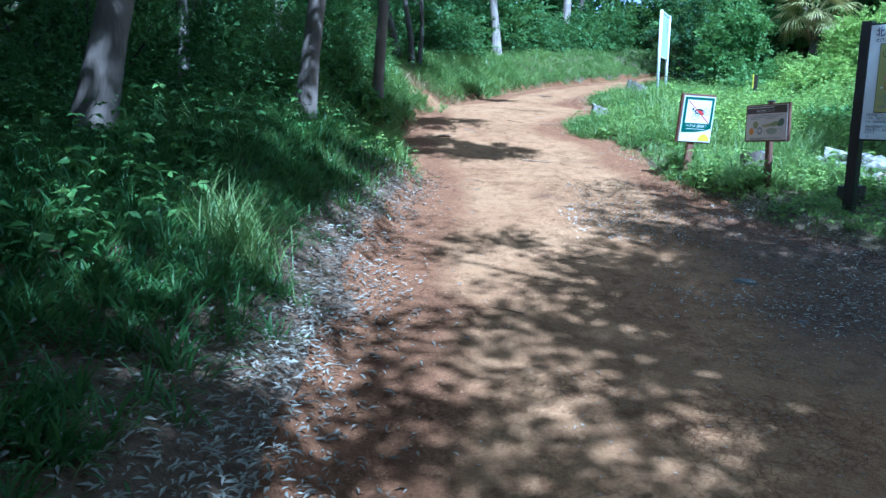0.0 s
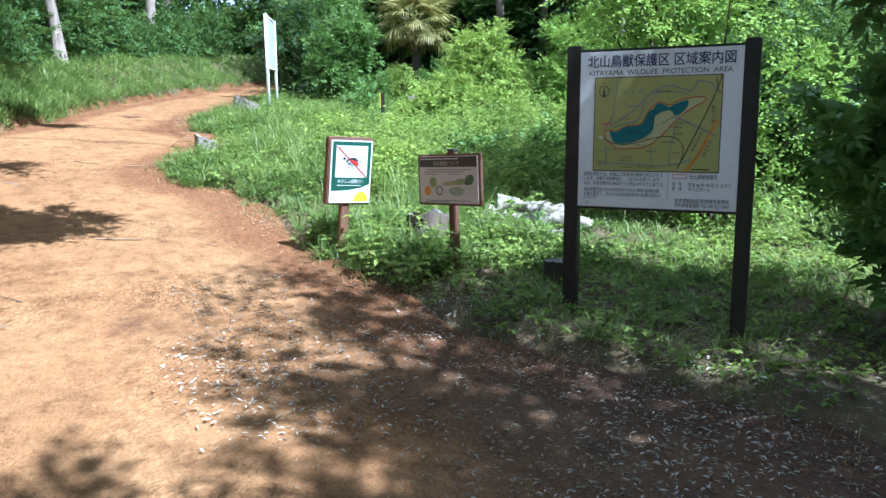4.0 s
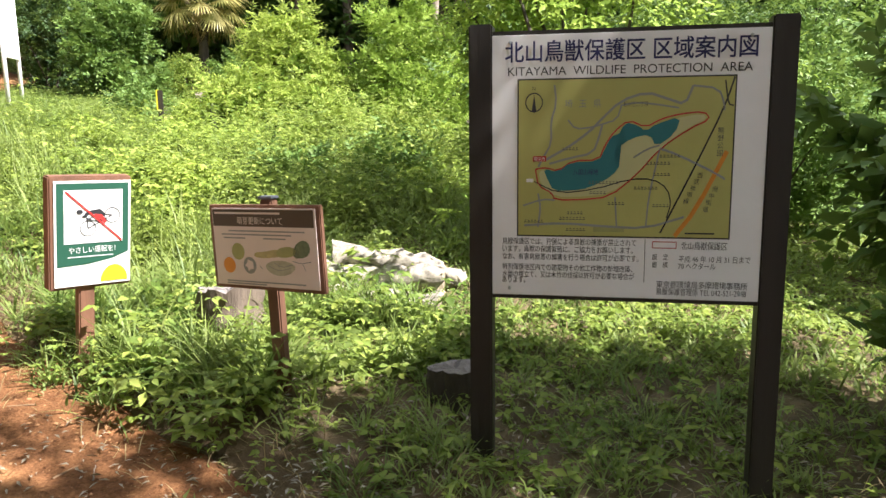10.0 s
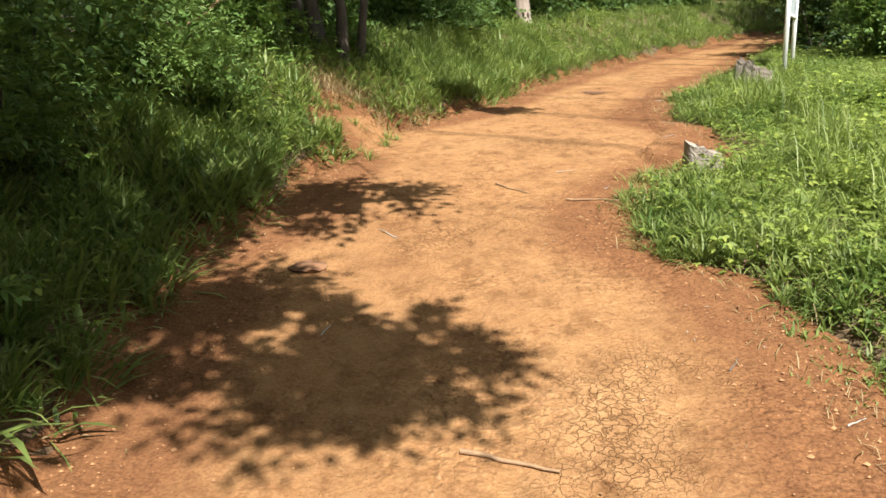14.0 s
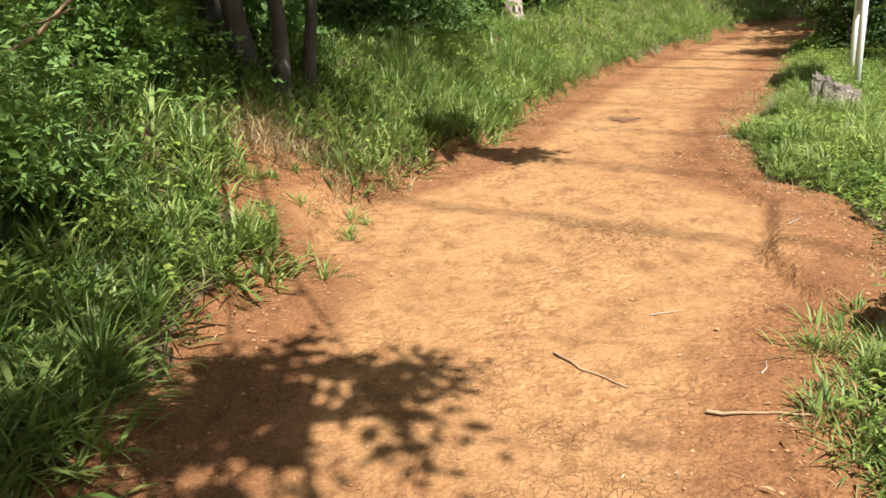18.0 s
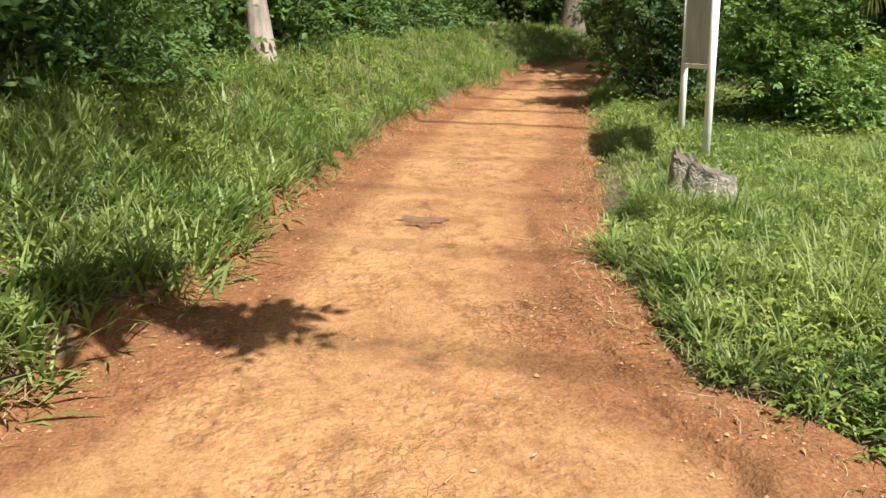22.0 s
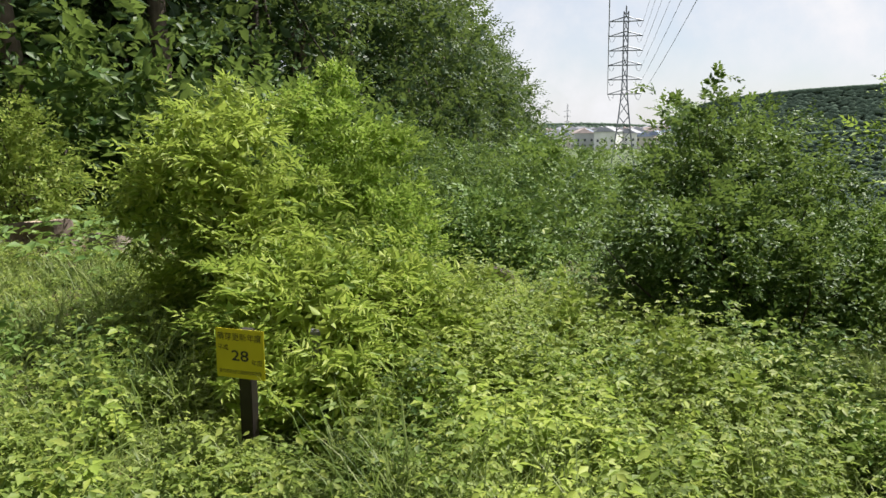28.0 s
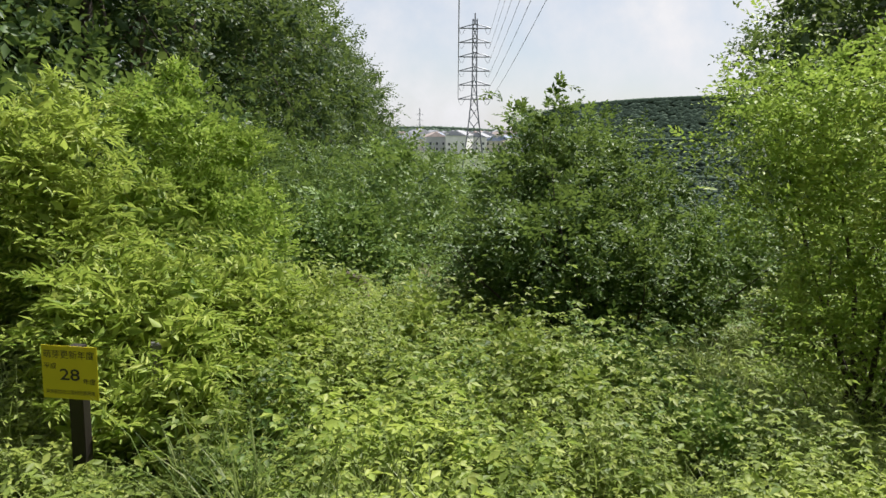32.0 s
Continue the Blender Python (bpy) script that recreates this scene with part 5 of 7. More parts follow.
flat("map_park", [(mu(a), mv(b)) for a, b in rounded(((215, 515), (250, 508), (300, 540), (420, 560), (470, 520), (500, 430), (520, 400), (600, 390), (680, 345), (780, 328), (795, 348), (735, 372), (640, 438), (560, 528), (470, 590), (380, 600), (275, 602), (225, 560)), True)], 0.0386, MAP_PALE, panel, "pale green park on the map")
road([(270, 230), (278, 290), (258, 350), (262, 420), (235, 465), (215, 500)])
road([(215, 590), (225, 640), (215, 705)])
road([(235, 480), (330, 430), (400, 380), (430, 350), (500, 285), (590, 258), (660, 280), (720, 300), (745, 240)], 0.009)
road([(320, 345), (345, 375), (400, 370), (440, 360), (490, 345), (505, 300)], 0.006)
road([(255, 490), (330, 470), (410, 455), (430, 400), (440, 360)], 0.008)
road([(500, 300), (560, 290), (640, 300), (700, 310)], 0.006)
road([(160, 632), (230, 610), (275, 612)], 0.006)
road([(165, 700), (300, 690), (450, 700), (600, 705), (730, 665)], 0.008)
road([(490, 600), (498, 705)], 0.006)
road([(600, 700), (605, 620), (615, 560), (640, 440)], 0.006)
road([(640, 440), (700, 460), (830, 520), (862, 540)], 0.008)
road([(745, 240), (830, 250), (850, 300), (850, 320)], 0.007)
road([(550, 470), (600, 440), (640, 430)], 0.006)
road([(850, 225), (862, 300), (880, 305)], 0.005, INK)
road([(650, 720), (690, 640), (760, 500), (850, 310), (880, 215)], 0.006, INK)
road([(200, 550), (290, 590), (420, 575), (540, 540), (620, 540), (670, 570), (685, 620), (670, 670)], 0.004, INK)
road([(700, 730), (770, 640), (865, 450)], 0.016, ORANGE)
flat("map_lake", [(mu(a), mv(b)) for a, b in rounded(((232, 505), (285, 518), (330, 484), (430, 482), (452, 440), (472, 398), (492, 402), (520, 354), (560, 364), (590, 384), (622, 362), (708, 336), (690, 392), (627, 436), (605, 394), (545, 405),
     (497, 436), (478, 462), (508, 490), (480, 530), (400, 570), (340, 580), (270, 580), (250, 545)), True)], 0.040, TEAL, panel, "teal lake on the map")
road([(205, 508), (245, 502), (285, 515), (340, 478), (430, 478), (450, 430), (480, 385), (530, 346), (590, 372), (640, 345), (700, 330), (785, 322), (805, 348), (740, 375), (640, 440), (560, 530), (470, 600), (380, 610), (275, 612), (265, 588), (215, 565), (205, 508)], 0.005, RED)
rect("map_label", mu(195), mu(243), mv(482), mv(464), 0.040, RED, panel)
rect("map_label", mu(172), mu(197), mv(552), mv(540), 0.040, WHITE_INK, panel)
ring("compass_ring", mu(198), mv(286), 0.032, 0.004, 0.040, INK, panel)
flat("compass_needle", [(mu(198), mv(258)), (mu(206), mv(312)), (mu(198), mv(322)), (mu(190), mv(312))], 0.041, INK, panel)
CAPTION = plain("print_caption", (0.12, 0.12, 0.09), 0.5, 0, 0.1, 5, 0)
writing("N", mu(192), mv(246), 0.018, 0.040, INK, panel)
for a, b, w in ((330, 440, 60), (430, 586, 60), (640, 488, 90), (600, 570, 90), (650, 628, 60), (500, 622, 70), (355, 655, 70), (345, 674, 105), (355, 712, 75), (205, 685, 80), (450, 552, 110), (655, 525, 70), (680, 465, 80)):
    for q in range(int(w / 12)):
        x = a - w / 2 + 12 * q
        rect("map_caption", mu(x), mu(x + 9), mv(b + 4.5), mv(b + 1.5), 0.0405, CAPTION, panel)
        rect("map_caption", mu(x + 1.5), mu(x + 7), mv(b - 1.5), mv(b - 4.5), 0.0405, CAPTION, panel)
for k, ch in enumerate("埼玉県"):
    writing(ch, mu(308 + 50 * k), mv(302), 0.030, 0.0405, GREY_INK, panel)
writing("松が丘二丁目", mu(512), mv(303), 0.020, 0.0405, CAPTION, panel, width=0.088)
writing("現在地", mu(199), mv(480), 0.017, 0.0408, WHITE_INK, panel, width=0.042)
writing("八国山緑地", mu(340), mv(525), 0.022, 0.0408, NAVY, panel, width=0.095)
for k, ch in enumerate("熊野公園"):
    writing(ch, mu(832), mv(392 + 24 * k), 0.024, 0.0405, CAPTION, panel)
for k, ch in enumerate("府中街道"):
    writing(ch, mu(822 - 10 * k), mv(580 + 22 * k), 0.022, 0.0405, CAPTION, panel)
for k, ch in enumerate("西武新宿線"):
    writing(ch, mu(770 - 11 * k), mv(535 + 21 * k), 0.021, 0.0405, CAPTION, panel)
for a, b, w in ((470, 710, 110),):
    rect("map_caption", mu(a - w / 2), mu(a + w / 2), mv(b + 9), mv(b - 9), 0.0385, OLIVE_INK, panel)
rect("map_scale", mu(735), mu(835), mv(722), mv(717), 0.0405, INK, panel)
tv = lambda q: bv((420 + q / 3 - 96) / 449)
tu = lambda q: bu((q - 85) / 1370)
for body, a, b, w in (("鳥獣保護区では、狩猟による鳥獣の捕獲が禁止されて", 135, 98, 705), ("います。鳥獣の保護繁殖に、ご協力をお願いします。", 135, 138, 690), ("なお、有害鳥獣等の捕獲を行う場合は許可が必要です。", 135, 180, 720),
                      ("特別保護地区内での建築物その他工作物の新増改築、", 135, 236, 690), ("水面の埋立て、又は木竹の伐採は許可が必要な場合が", 135, 275, 700), ("あります。", 135, 306, 125)):
    writing(body, tu(a), tv(b), 0.026, 0.037, INK, panel, width=w / 1370 * 1.01)
rect("rule", tu(884), tu(888), tv(290), tv(65), 0.037, GREY_INK, panel)
for x0, x1, z0, z1 in ((922, 1045, 74, 78), (922, 1045, 106, 110), (922, 926, 74, 110), (1041, 1045, 74, 110)):
    rect("key_box", tu(x0), tu(x1), tv(z1), tv(z0), 0.037, RED, panel)
for body, a, b, w, sz in (("北山鳥獣保護区", 1068, 110, 228, 0.03), ("設　定", 925, 168, 80, 0.024), ("平成 46 年 10 月 31 日まで", 1058, 176, 355, 0.026), ("面　積", 925, 208, 80, 0.024), ("70 ヘクタール", 1058, 213, 185, 0.026),
                          ("東京都環境局多摩環境事務所", 950, 312, 455, 0.028), ("鳥獣保護管理係 TEL 042-521-2948", 950, 350, 450, 0.028)):
    writing(body, tu(a), tv(b), sz, 0.037, INK, panel, width=w / 1370 * 1.01)
for sx in (-0.44, 0.44):
    for sz in (0.93, 1.81):
        bm = bmesh.new()
        bmesh.ops.create_uvsphere(bm, u_segments=10, v_segments=6, radius=0.007, matrix=Matrix.Translation((sx, -0.036, sz)))
        part("screw", bm, GREY_SHEET, board)
tagged(board, "white map board between two dark-stained wooden posts", "sign")

# the small sign against cycling, on a thick wooden block that leans back
s1 = new("cycling_sign")
s1.matrix_world = face_frame((2.628, 8.283, 1.418), (0.998, 0.044, -0.041), (0.047, -0.10, 0.989))
part("backing", box(bmesh.new(), -0.185, 0.175, 0.003, 0.07, -0.015, 0.495, 0.006), BROWN_WOOD, s1, "thick brown wooden backing board")
sheet1 = part("poster", box(bmesh.new(), -0.165, 0.170, -0.003, 0.001, 0.0, 0.475), WHITE_PAINT, s1, "white and green laminated poster")
flat("green_field", [(-0.155, 0.092), (-0.02, 0.098), (0.09, 0.118), (0.16, 0.145), (0.16, 0.465), (-0.155, 0.465)], 0.0045, DARK_GREEN, sheet1, "dark green printed ground")
rect("picture_field", -0.125, 0.132, 0.195, 0.435, 0.006, WHITE_INK, sheet1)
a = np.linspace(0, np.pi, 15)
flat("yellow_mark", [(0.095 + 0.062 * math.cos(t), 0.012 + 0.075 * math.sin(t)) for t in a], 0.0055, YELLOW, sheet1, "yellow printed patch")
for cx, cz in ((-0.022, 0.262), (0.085, 0.318)):
    ring("wheel", cx, cz, 0.034, 0.0035, 0.0075, INK, sheet1)
for pts in (((-0.022, 0.262), (-0.028, 0.315), (-0.044, 0.322)), ((-0.022, 0.262), (0.03, 0.29), (0.085, 0.318)), ((-0.026, 0.305), (0.03, 0.29), (0.05, 0.33)), ((-0.026, 0.305), (0.045, 0.325), (0.085, 0.318))):
    ribbon("bicycle_frame", list(pts), 0.0045, 0.0078, INK, sheet1)
flat("printed_shape", [(-0.05, 0.318), (-0.042, 0.322), (-0.028, 0.338), (-0.005, 0.345), (0.03, 0.348), (0.047, 0.335), (0.05, 0.318), (0.032, 0.318), (0.012, 0.328), (-0.018, 0.325), (-0.038, 0.308)], 0.008, INK, sheet1)
flat("printed_shape", [(0.005, 0.328), (0.04, 0.322), (0.06, 0.29), (0.052, 0.282), (0.03, 0.302), (0.01, 0.308)], 0.0082, RED, sheet1)
a = np.linspace(0, 2 * np.pi, 13)[:-1]
flat("printed_shape", [(-0.058 + 0.014 * math.cos(t), 0.338 + 0.011 * math.sin(t)) for t in a], 0.008, INK, sheet1)
ribbon("bar", [(-0.118, 0.43), (0.128, 0.20)], 0.008, 0.009, RED, sheet1, "red diagonal bar")
writing("やさしい運転を！", -0.105, 0.153, 0.033, 0.006, WHITE_INK, sheet1, width=0.205)
rect("writing", -0.11, 0.09, 0.132, 0.136, 0.006, WHITE_INK, sheet1)
part("post", box(bmesh.new(), -0.055, 0.015, 0.012, 0.065, -0.62, 0.0, 0.006), BROWN_WOOD, s1)
tagged(s1, "small poster against cycling on a leaning brown wooden post", "sign")

# the landscape notice on one post
s2 = new("forest_notice")
s2.matrix_world = face_frame((3.065, 7.475, 1.448), (0.305, -0.951, 0.035), (-0.02, 0.03, 0.998))
part("frame", box(bmesh.new(), -0.30, 0.30, -0.004, 0.02, -0.006, 0.352, 0.004), BROWN_WOOD, s2, "narrow brown wooden frame")
sheet2 = part("notice", box(bmesh.new(), -0.278, 0.278, -0.009, -0.003, 0.01, 0.338), CREAM, s2, "faded cream printed notice")
rect("header", -0.274, 0.27, 0.262, 0.333, 0.0105, BROWN_INK, sheet2)
writing("萌芽更新について", -0.135, 0.274, 0.034, 0.012, CREAM, sheet2, width=0.245)
rect("writing", -0.262, 0.10, 0.314, 0.322, 0.012, CREAM, sheet2)
HILL_INK = plain("print_straw", (0.42, 0.36, 0.16), 0.5, 0, 0.25, 40, 0)
WOOD_INK = plain("print_moss", (0.13, 0.17, 0.10), 0.5, 0, 0.3, 40, 0)
POND_INK = plain("print_faded_green", (0.42, 0.41, 0.30), 0.5, 0, 0.2, 40, 0)
for z0, x0, x1 in ((0.243, -0.19, 0.22), (0.228, -0.23, 0.15), (0.213, -0.22, -0.10), (0.213, 0.0, 0.12), (0.028, -0.22, 0.03), (0.028, -0.08, 0.21), (0.018, -0.22, 0.0)):
    rect("writing", x0, x1, z0 - 0.003, z0 + 0.003, 0.0105, GREY_INK, sheet2)
for cx, cz, r, m in ((-0.145, 0.155, 0.036, OLIVE_INK), (-0.20, 0.095, 0.034, ORANGE), (-0.085, 0.098, 0.036, GREY_INK)):
    a = np.linspace(0, 2 * np.pi, 21)[:-1]
    flat("disc", [(cx + r * math.cos(t), cz + r * math.sin(t)) for t in a], 0.0105, m, sheet2)
a = np.linspace(0, 2 * np.pi, 11)[:-1]
flat("disc", [(-0.085 + (0.026 if k % 2 else 0.016) * math.cos(t), 0.098 + (0.026 if k % 2 else 0.016) * math.sin(t)) for k, t in enumerate(a)], 0.012, CREAM, sheet2)
for pts, m in ((((-0.06, 0.135), (-0.05, 0.155), (0.0, 0.158), (0.06, 0.17), (0.10, 0.165), (0.09, 0.14), (0.0, 0.13)), HILL_INK), (((0.06, 0.142), (0.07, 0.172), (0.13, 0.185), (0.17, 0.175), (0.16, 0.145), (0.10, 0.135)), OLIVE_INK), (((0.15, 0.135), (0.16, 0.185), (0.20, 0.212), (0.235, 0.205), (0.245, 0.17), (0.22, 0.14)), WOOD_INK)):
    flat("picture", rounded(pts, True), 0.0105, m, sheet2, "printed picture of a wooded hill")
flat("picture", rounded(((0.0, 0.105), (0.05, 0.125), (0.13, 0.122), (0.17, 0.098), (0.12, 0.062), (0.05, 0.06), (0.01, 0.08)), True), 0.011, POND_INK, sheet2)
for pts in (((0.02, 0.10), (0.07, 0.08), (0.14, 0.095)), ((0.05, 0.115), (0.09, 0.095), (0.15, 0.11)), ((0.15, 0.125), (0.19, 0.115), (0.245, 0.125)), ((0.20, 0.115), (0.215, 0.085)), ((-0.03, 0.10), (-0.015, 0.085))):
    ribbon("picture_line", rounded(pts), 0.003, 0.012, GREY_INK, sheet2)
part("post", box(bmesh.new(), -0.035, 0.03, 0.021, 0.065, -0.72, 0.372, 0.006), BROWN_WOOD, s2)
part("post_cap", box(bmesh.new(), -0.040, 0.035, 0.016, 0.070, 0.372, 0.385, 0.004), plain("cap_metal", (0.12, 0.13, 0.16), 0.5, 0.4, 0.2, 9, 0.1), s2, "grey metal post cap")
tagged(s2, "faded printed forest notice on a brown wooden post", "sign")

# the yellow plate on a dark post
s3 = new("yellow_sign")
s3.matrix_world = face_frame((5.50, 14.16, 2.0), (-0.506, -0.862, -0.014), (0, 0, 1))
plate = part("plate", box(bmesh.new(), -0.13, 0.13, -0.004, 0.0, 0.335, 0.575, 0.001), SIGN_YELLOW, s3, "yellow plastic plate")
writing("萌芽更新年度", -0.118, 0.522, 0.040, 0.006, INK, plate, width=0.236)
writing("平成", -0.118, 0.472, 0.030, 0.006, INK, plate, width=0.058)
writing("28", -0.045, 0.422, 0.072, 0.006, INK, plate, width=0.092, bold=0.0008)
writing("年度", 0.062, 0.408, 0.030, 0.006, INK, plate, width=0.058)
writing("東京都西部公園緑地事務所", -0.115, 0.358, 0.022, 0.006, INK, plate, width=0.230)
part("post", box(bmesh.new(), -0.016, 0.05, 0.001, 0.06, -0.35, 0.57, 0.004), POST, s3, "dark grey plastic post")
tagged(s3, "yellow plate with black lettering on a short dark post", "sign")

# the white notice board beside the path
s4 = new("notice_board")
s4.matrix_world = face_frame((5.15, 18.98, 2.36), (5.43 - 4.87, 19.65 - 18.31, 0.06), (0, 0, 1))
for sx in (-0.72, 0.72):
    bm = bmesh.new()
    bmesh.ops.create_cone(bm, cap_ends=True, segments=14, radius1=0.034, radius2=0.034, depth=2.25, matrix=Matrix.Translation((sx, 0, 0.825)))
    for f in bm.faces:
        f.smooth = len(f.verts) == 4
    part("post", bm, WHITE_PAINT, s4, "round white painted steel post")
part("panel", box(bmesh.new(), -0.685, 0.685, -0.012, 0.012, 0.95, 1.90, 0.003), GREY_SHEET, s4, "weathered grey back of the sheet")
part("rail", box(bmesh.new(), -0.69, 0.69, -0.022, 0.022, 0.905, 0.945, 0.003), WHITE_PAINT, s4)
part("rail", box(bmesh.new(), -0.69, 0.69, -0.022, 0.022, 1.902, 1.94, 0.003), WHITE_PAINT, s4)
tagged(s4, "white-framed notice board with a weathered grey back", "sign")

# a marker stake in the meadow
s5 = new("stake")
s5.location = (6.03, 13.78, float(ground_z(6.03, 13.78)))
part("shaft", box(bmesh.new(), -0.028, 0.028, -0.028, 0.028, -0.2, 0.52, 0.006), plain("grey_stake", (0.16, 0.16, 0.15), 0.8, 0, 0.3, 12, 0.3), s5)
tagged(s5, "weathered grey square stake in the meadow", "stake")

# ---- stumps, logs, stones and sticks ----
RING_WOOD = plain("cut_wood", (0.34, 0.27, 0.20), 0.85, 0, 0.35, 30, 0.3)
OLD_WOOD = bark_mat("old_split_wood", (0.06, 0.045, 0.035), (0.24, 0.20, 0.165))
OLD_BARK = plain("lichened_bark", (0.235, 0.20, 0.155), 0.95, 0, 0.75, 22, 0.9)
STONE = plain("pale_stone", (0.16, 0.145, 0.13), 0.9, 0, 0.35, 9, 0.6)


def stump(x, y, r, h, seed, label, side=BARK, top=RING_WOOD, slant=0.15, squash=1.0):
    """A sawn stump: fluted sides that flare at the root, and a rough cut face."""
    g = np.random.default_rng(seed)
    root = new("tree_stump")
    root.location = (x, y, float(ground_z(x, y)))
    n, rows = 24, 8
    a = np.arange(n) * 2 * np.pi / n
    lob = 1 + 0.16 * np.sin(3 * a + seed) + 0.07 * np.sin(5 * a + 2 * seed) + g.normal(0, 0.06, n)
    V = []
    for k in range(rows):
        t = k / (rows - 1)
        rr = r * lob * (1 + 0.35 * (1 - t) ** 3) * (1 + g.normal(0, 0.015 + 0.05 * (side is not BARK_DARK), n))
        z = -0.08 + (h + 0.08) * t + (slant * r * np.cos(a + seed) + g.normal(0, 0.004 if side is BARK_DARK else 0.009, n)) * (t == 1)
        V.append(np.stack([rr * np.cos(a), rr * np.sin(a) * squash, z + 0 * a], -1))
    V = np.concatenate(V)
    F = [(k * n + i, k * n + (i + 1) % n, (k + 1) * n + (i + 1) % n, (k + 1) * n + i) for k in range(rows - 1) for i in range(n)]
    mesh_object("bark", V, F, side, root, side is not OLD_BARK)
    o = V[-n:]
    bm = bmesh.new()
    c = bm.verts.new(o.mean(0) + np.array([0, 0, -0.01]))
    rough = 0.008 if side is BARK_DARK else 0.015
    rim = [bm.verts.new(p) for p in o]
    mid = [bm.verts.new(o.mean(0) * 0.5 + p * 0.5 + np.array([0, 0, g.normal(0, rough)])) for p in o]
    for i in range(n):
        bm.faces.new((rim[i], rim[(i + 1) % n], mid[(i + 1) % n], mid[i]))
        bm.faces.new((mid[i], mid[(i + 1) % n], c))
    part("cut_face", bm, top, root)
    return tagged(root, label, "tree stump")


LOG_BARK = plain("peeling_log_bark", (0.32, 0.285, 0.235), 0.95, 0, 0.8, 16, 0.8)


def log(x, y, length, r, yaw, seed, label, z=None, tilt=0.0):
    g = np.random.default_rng(seed)
    root = new("log")
    root.matrix_world = pose(x, y, (float(ground_z(x, y)) if z is None else z) + r * 0.45, 0, tilt, yaw)
    t = np.linspace(-0.5, 0.5, 9)
    pts = np.stack([t * length, g.normal(0, 0.012, 9), g.normal(0, 0.008, 9)], -1)
    V, F = tube(pts, r * (1 + g.normal(0, 0.14, 9)) * np.linspace(1, 0.85, 9), 12)
    V += g.normal(0, r * 0.11, V.shape) * np.array([2.0, 1, 1])
    mesh_object("bark", V, F, LOG_BARK, root, True)
    for e, q in ((0, V[:12]), (1, V[-12:])):
        bm = bmesh.new()
        bm.faces.new([bm.verts.new(p) for p in (q if e else q[::-1])])
        part("cut_end", bm, RING_WOOD, root)
    return tagged(root, label, "log")


GREY_TOP = bark_mat("weathered_cut_wood", (0.10, 0.085, 0.08), (0.30, 0.27, 0.26))
ASH_BARK, nt, p = mat("ashen_bark")
cells = nt.nodes.new("ShaderNodeTexVoronoi")
cells.feature = "DISTANCE_TO_EDGE"
cells.inputs["Scale"].default_value = 15
tc, sway = nt.nodes.new("ShaderNodeTexCoord"), nt.nodes.new("ShaderNodeTexNoise")
sway.inputs["Scale"].default_value, sway.inputs["Detail"].default_value = 9, 4
link(nt, tc.outputs["Object"], sway.inputs["Vector"])
off = nt.nodes.new("ShaderNodeVectorMath")
off.operation = "MULTIPLY_ADD"
off.inputs[1].default_value = (0.16, 0.16, 0.30)
link(nt, sway.outputs["Color"], off.inputs[0])
link(nt, tc.outputs["Object"], off.inputs[2])
link(nt, off.outputs[0], cells.inputs["Vector"])
pale = ramp(nt, noise_tex(nt, 14, 6, 0.7), [(0.30, (0.14, 0.115, 0.09)), (0.52, (0.31, 0.27, 0.225)), (0.72, (0.46, 0.41, 0.355))])
link(nt, mixc(nt, 1.0, pale, ramp(nt, cells.outputs["Distance"], [(0.0, (0.58, 0.54, 0.50)), (0.06, (1, 1, 1))]), "MULTIPLY"), p.inputs["Base Color"])
p.inputs["Roughness"].default_value = 0.95
bump(nt, p, ramp(nt, cells.outputs["Distance"], [(0.0, (0, 0, 0)), (0.2, (1, 1, 1))]), 0.5, 0.015)
stump(3.70, 7.02, 0.10, 0.15, 1, "small dark stump with a weathered grey top", BARK_DARK, GREY_TOP, 0.05)
stump(3.27, 8.25, 0.16, 0.25, 2, "grey weathered stump hidden in the grass", BARK, GREY_TOP, 0.15)
stump(2.43, 12.55, 0.13, 0.19, 3, "pale weathered stump at the path's border", ASH_BARK, ASH_BARK, 0.45)


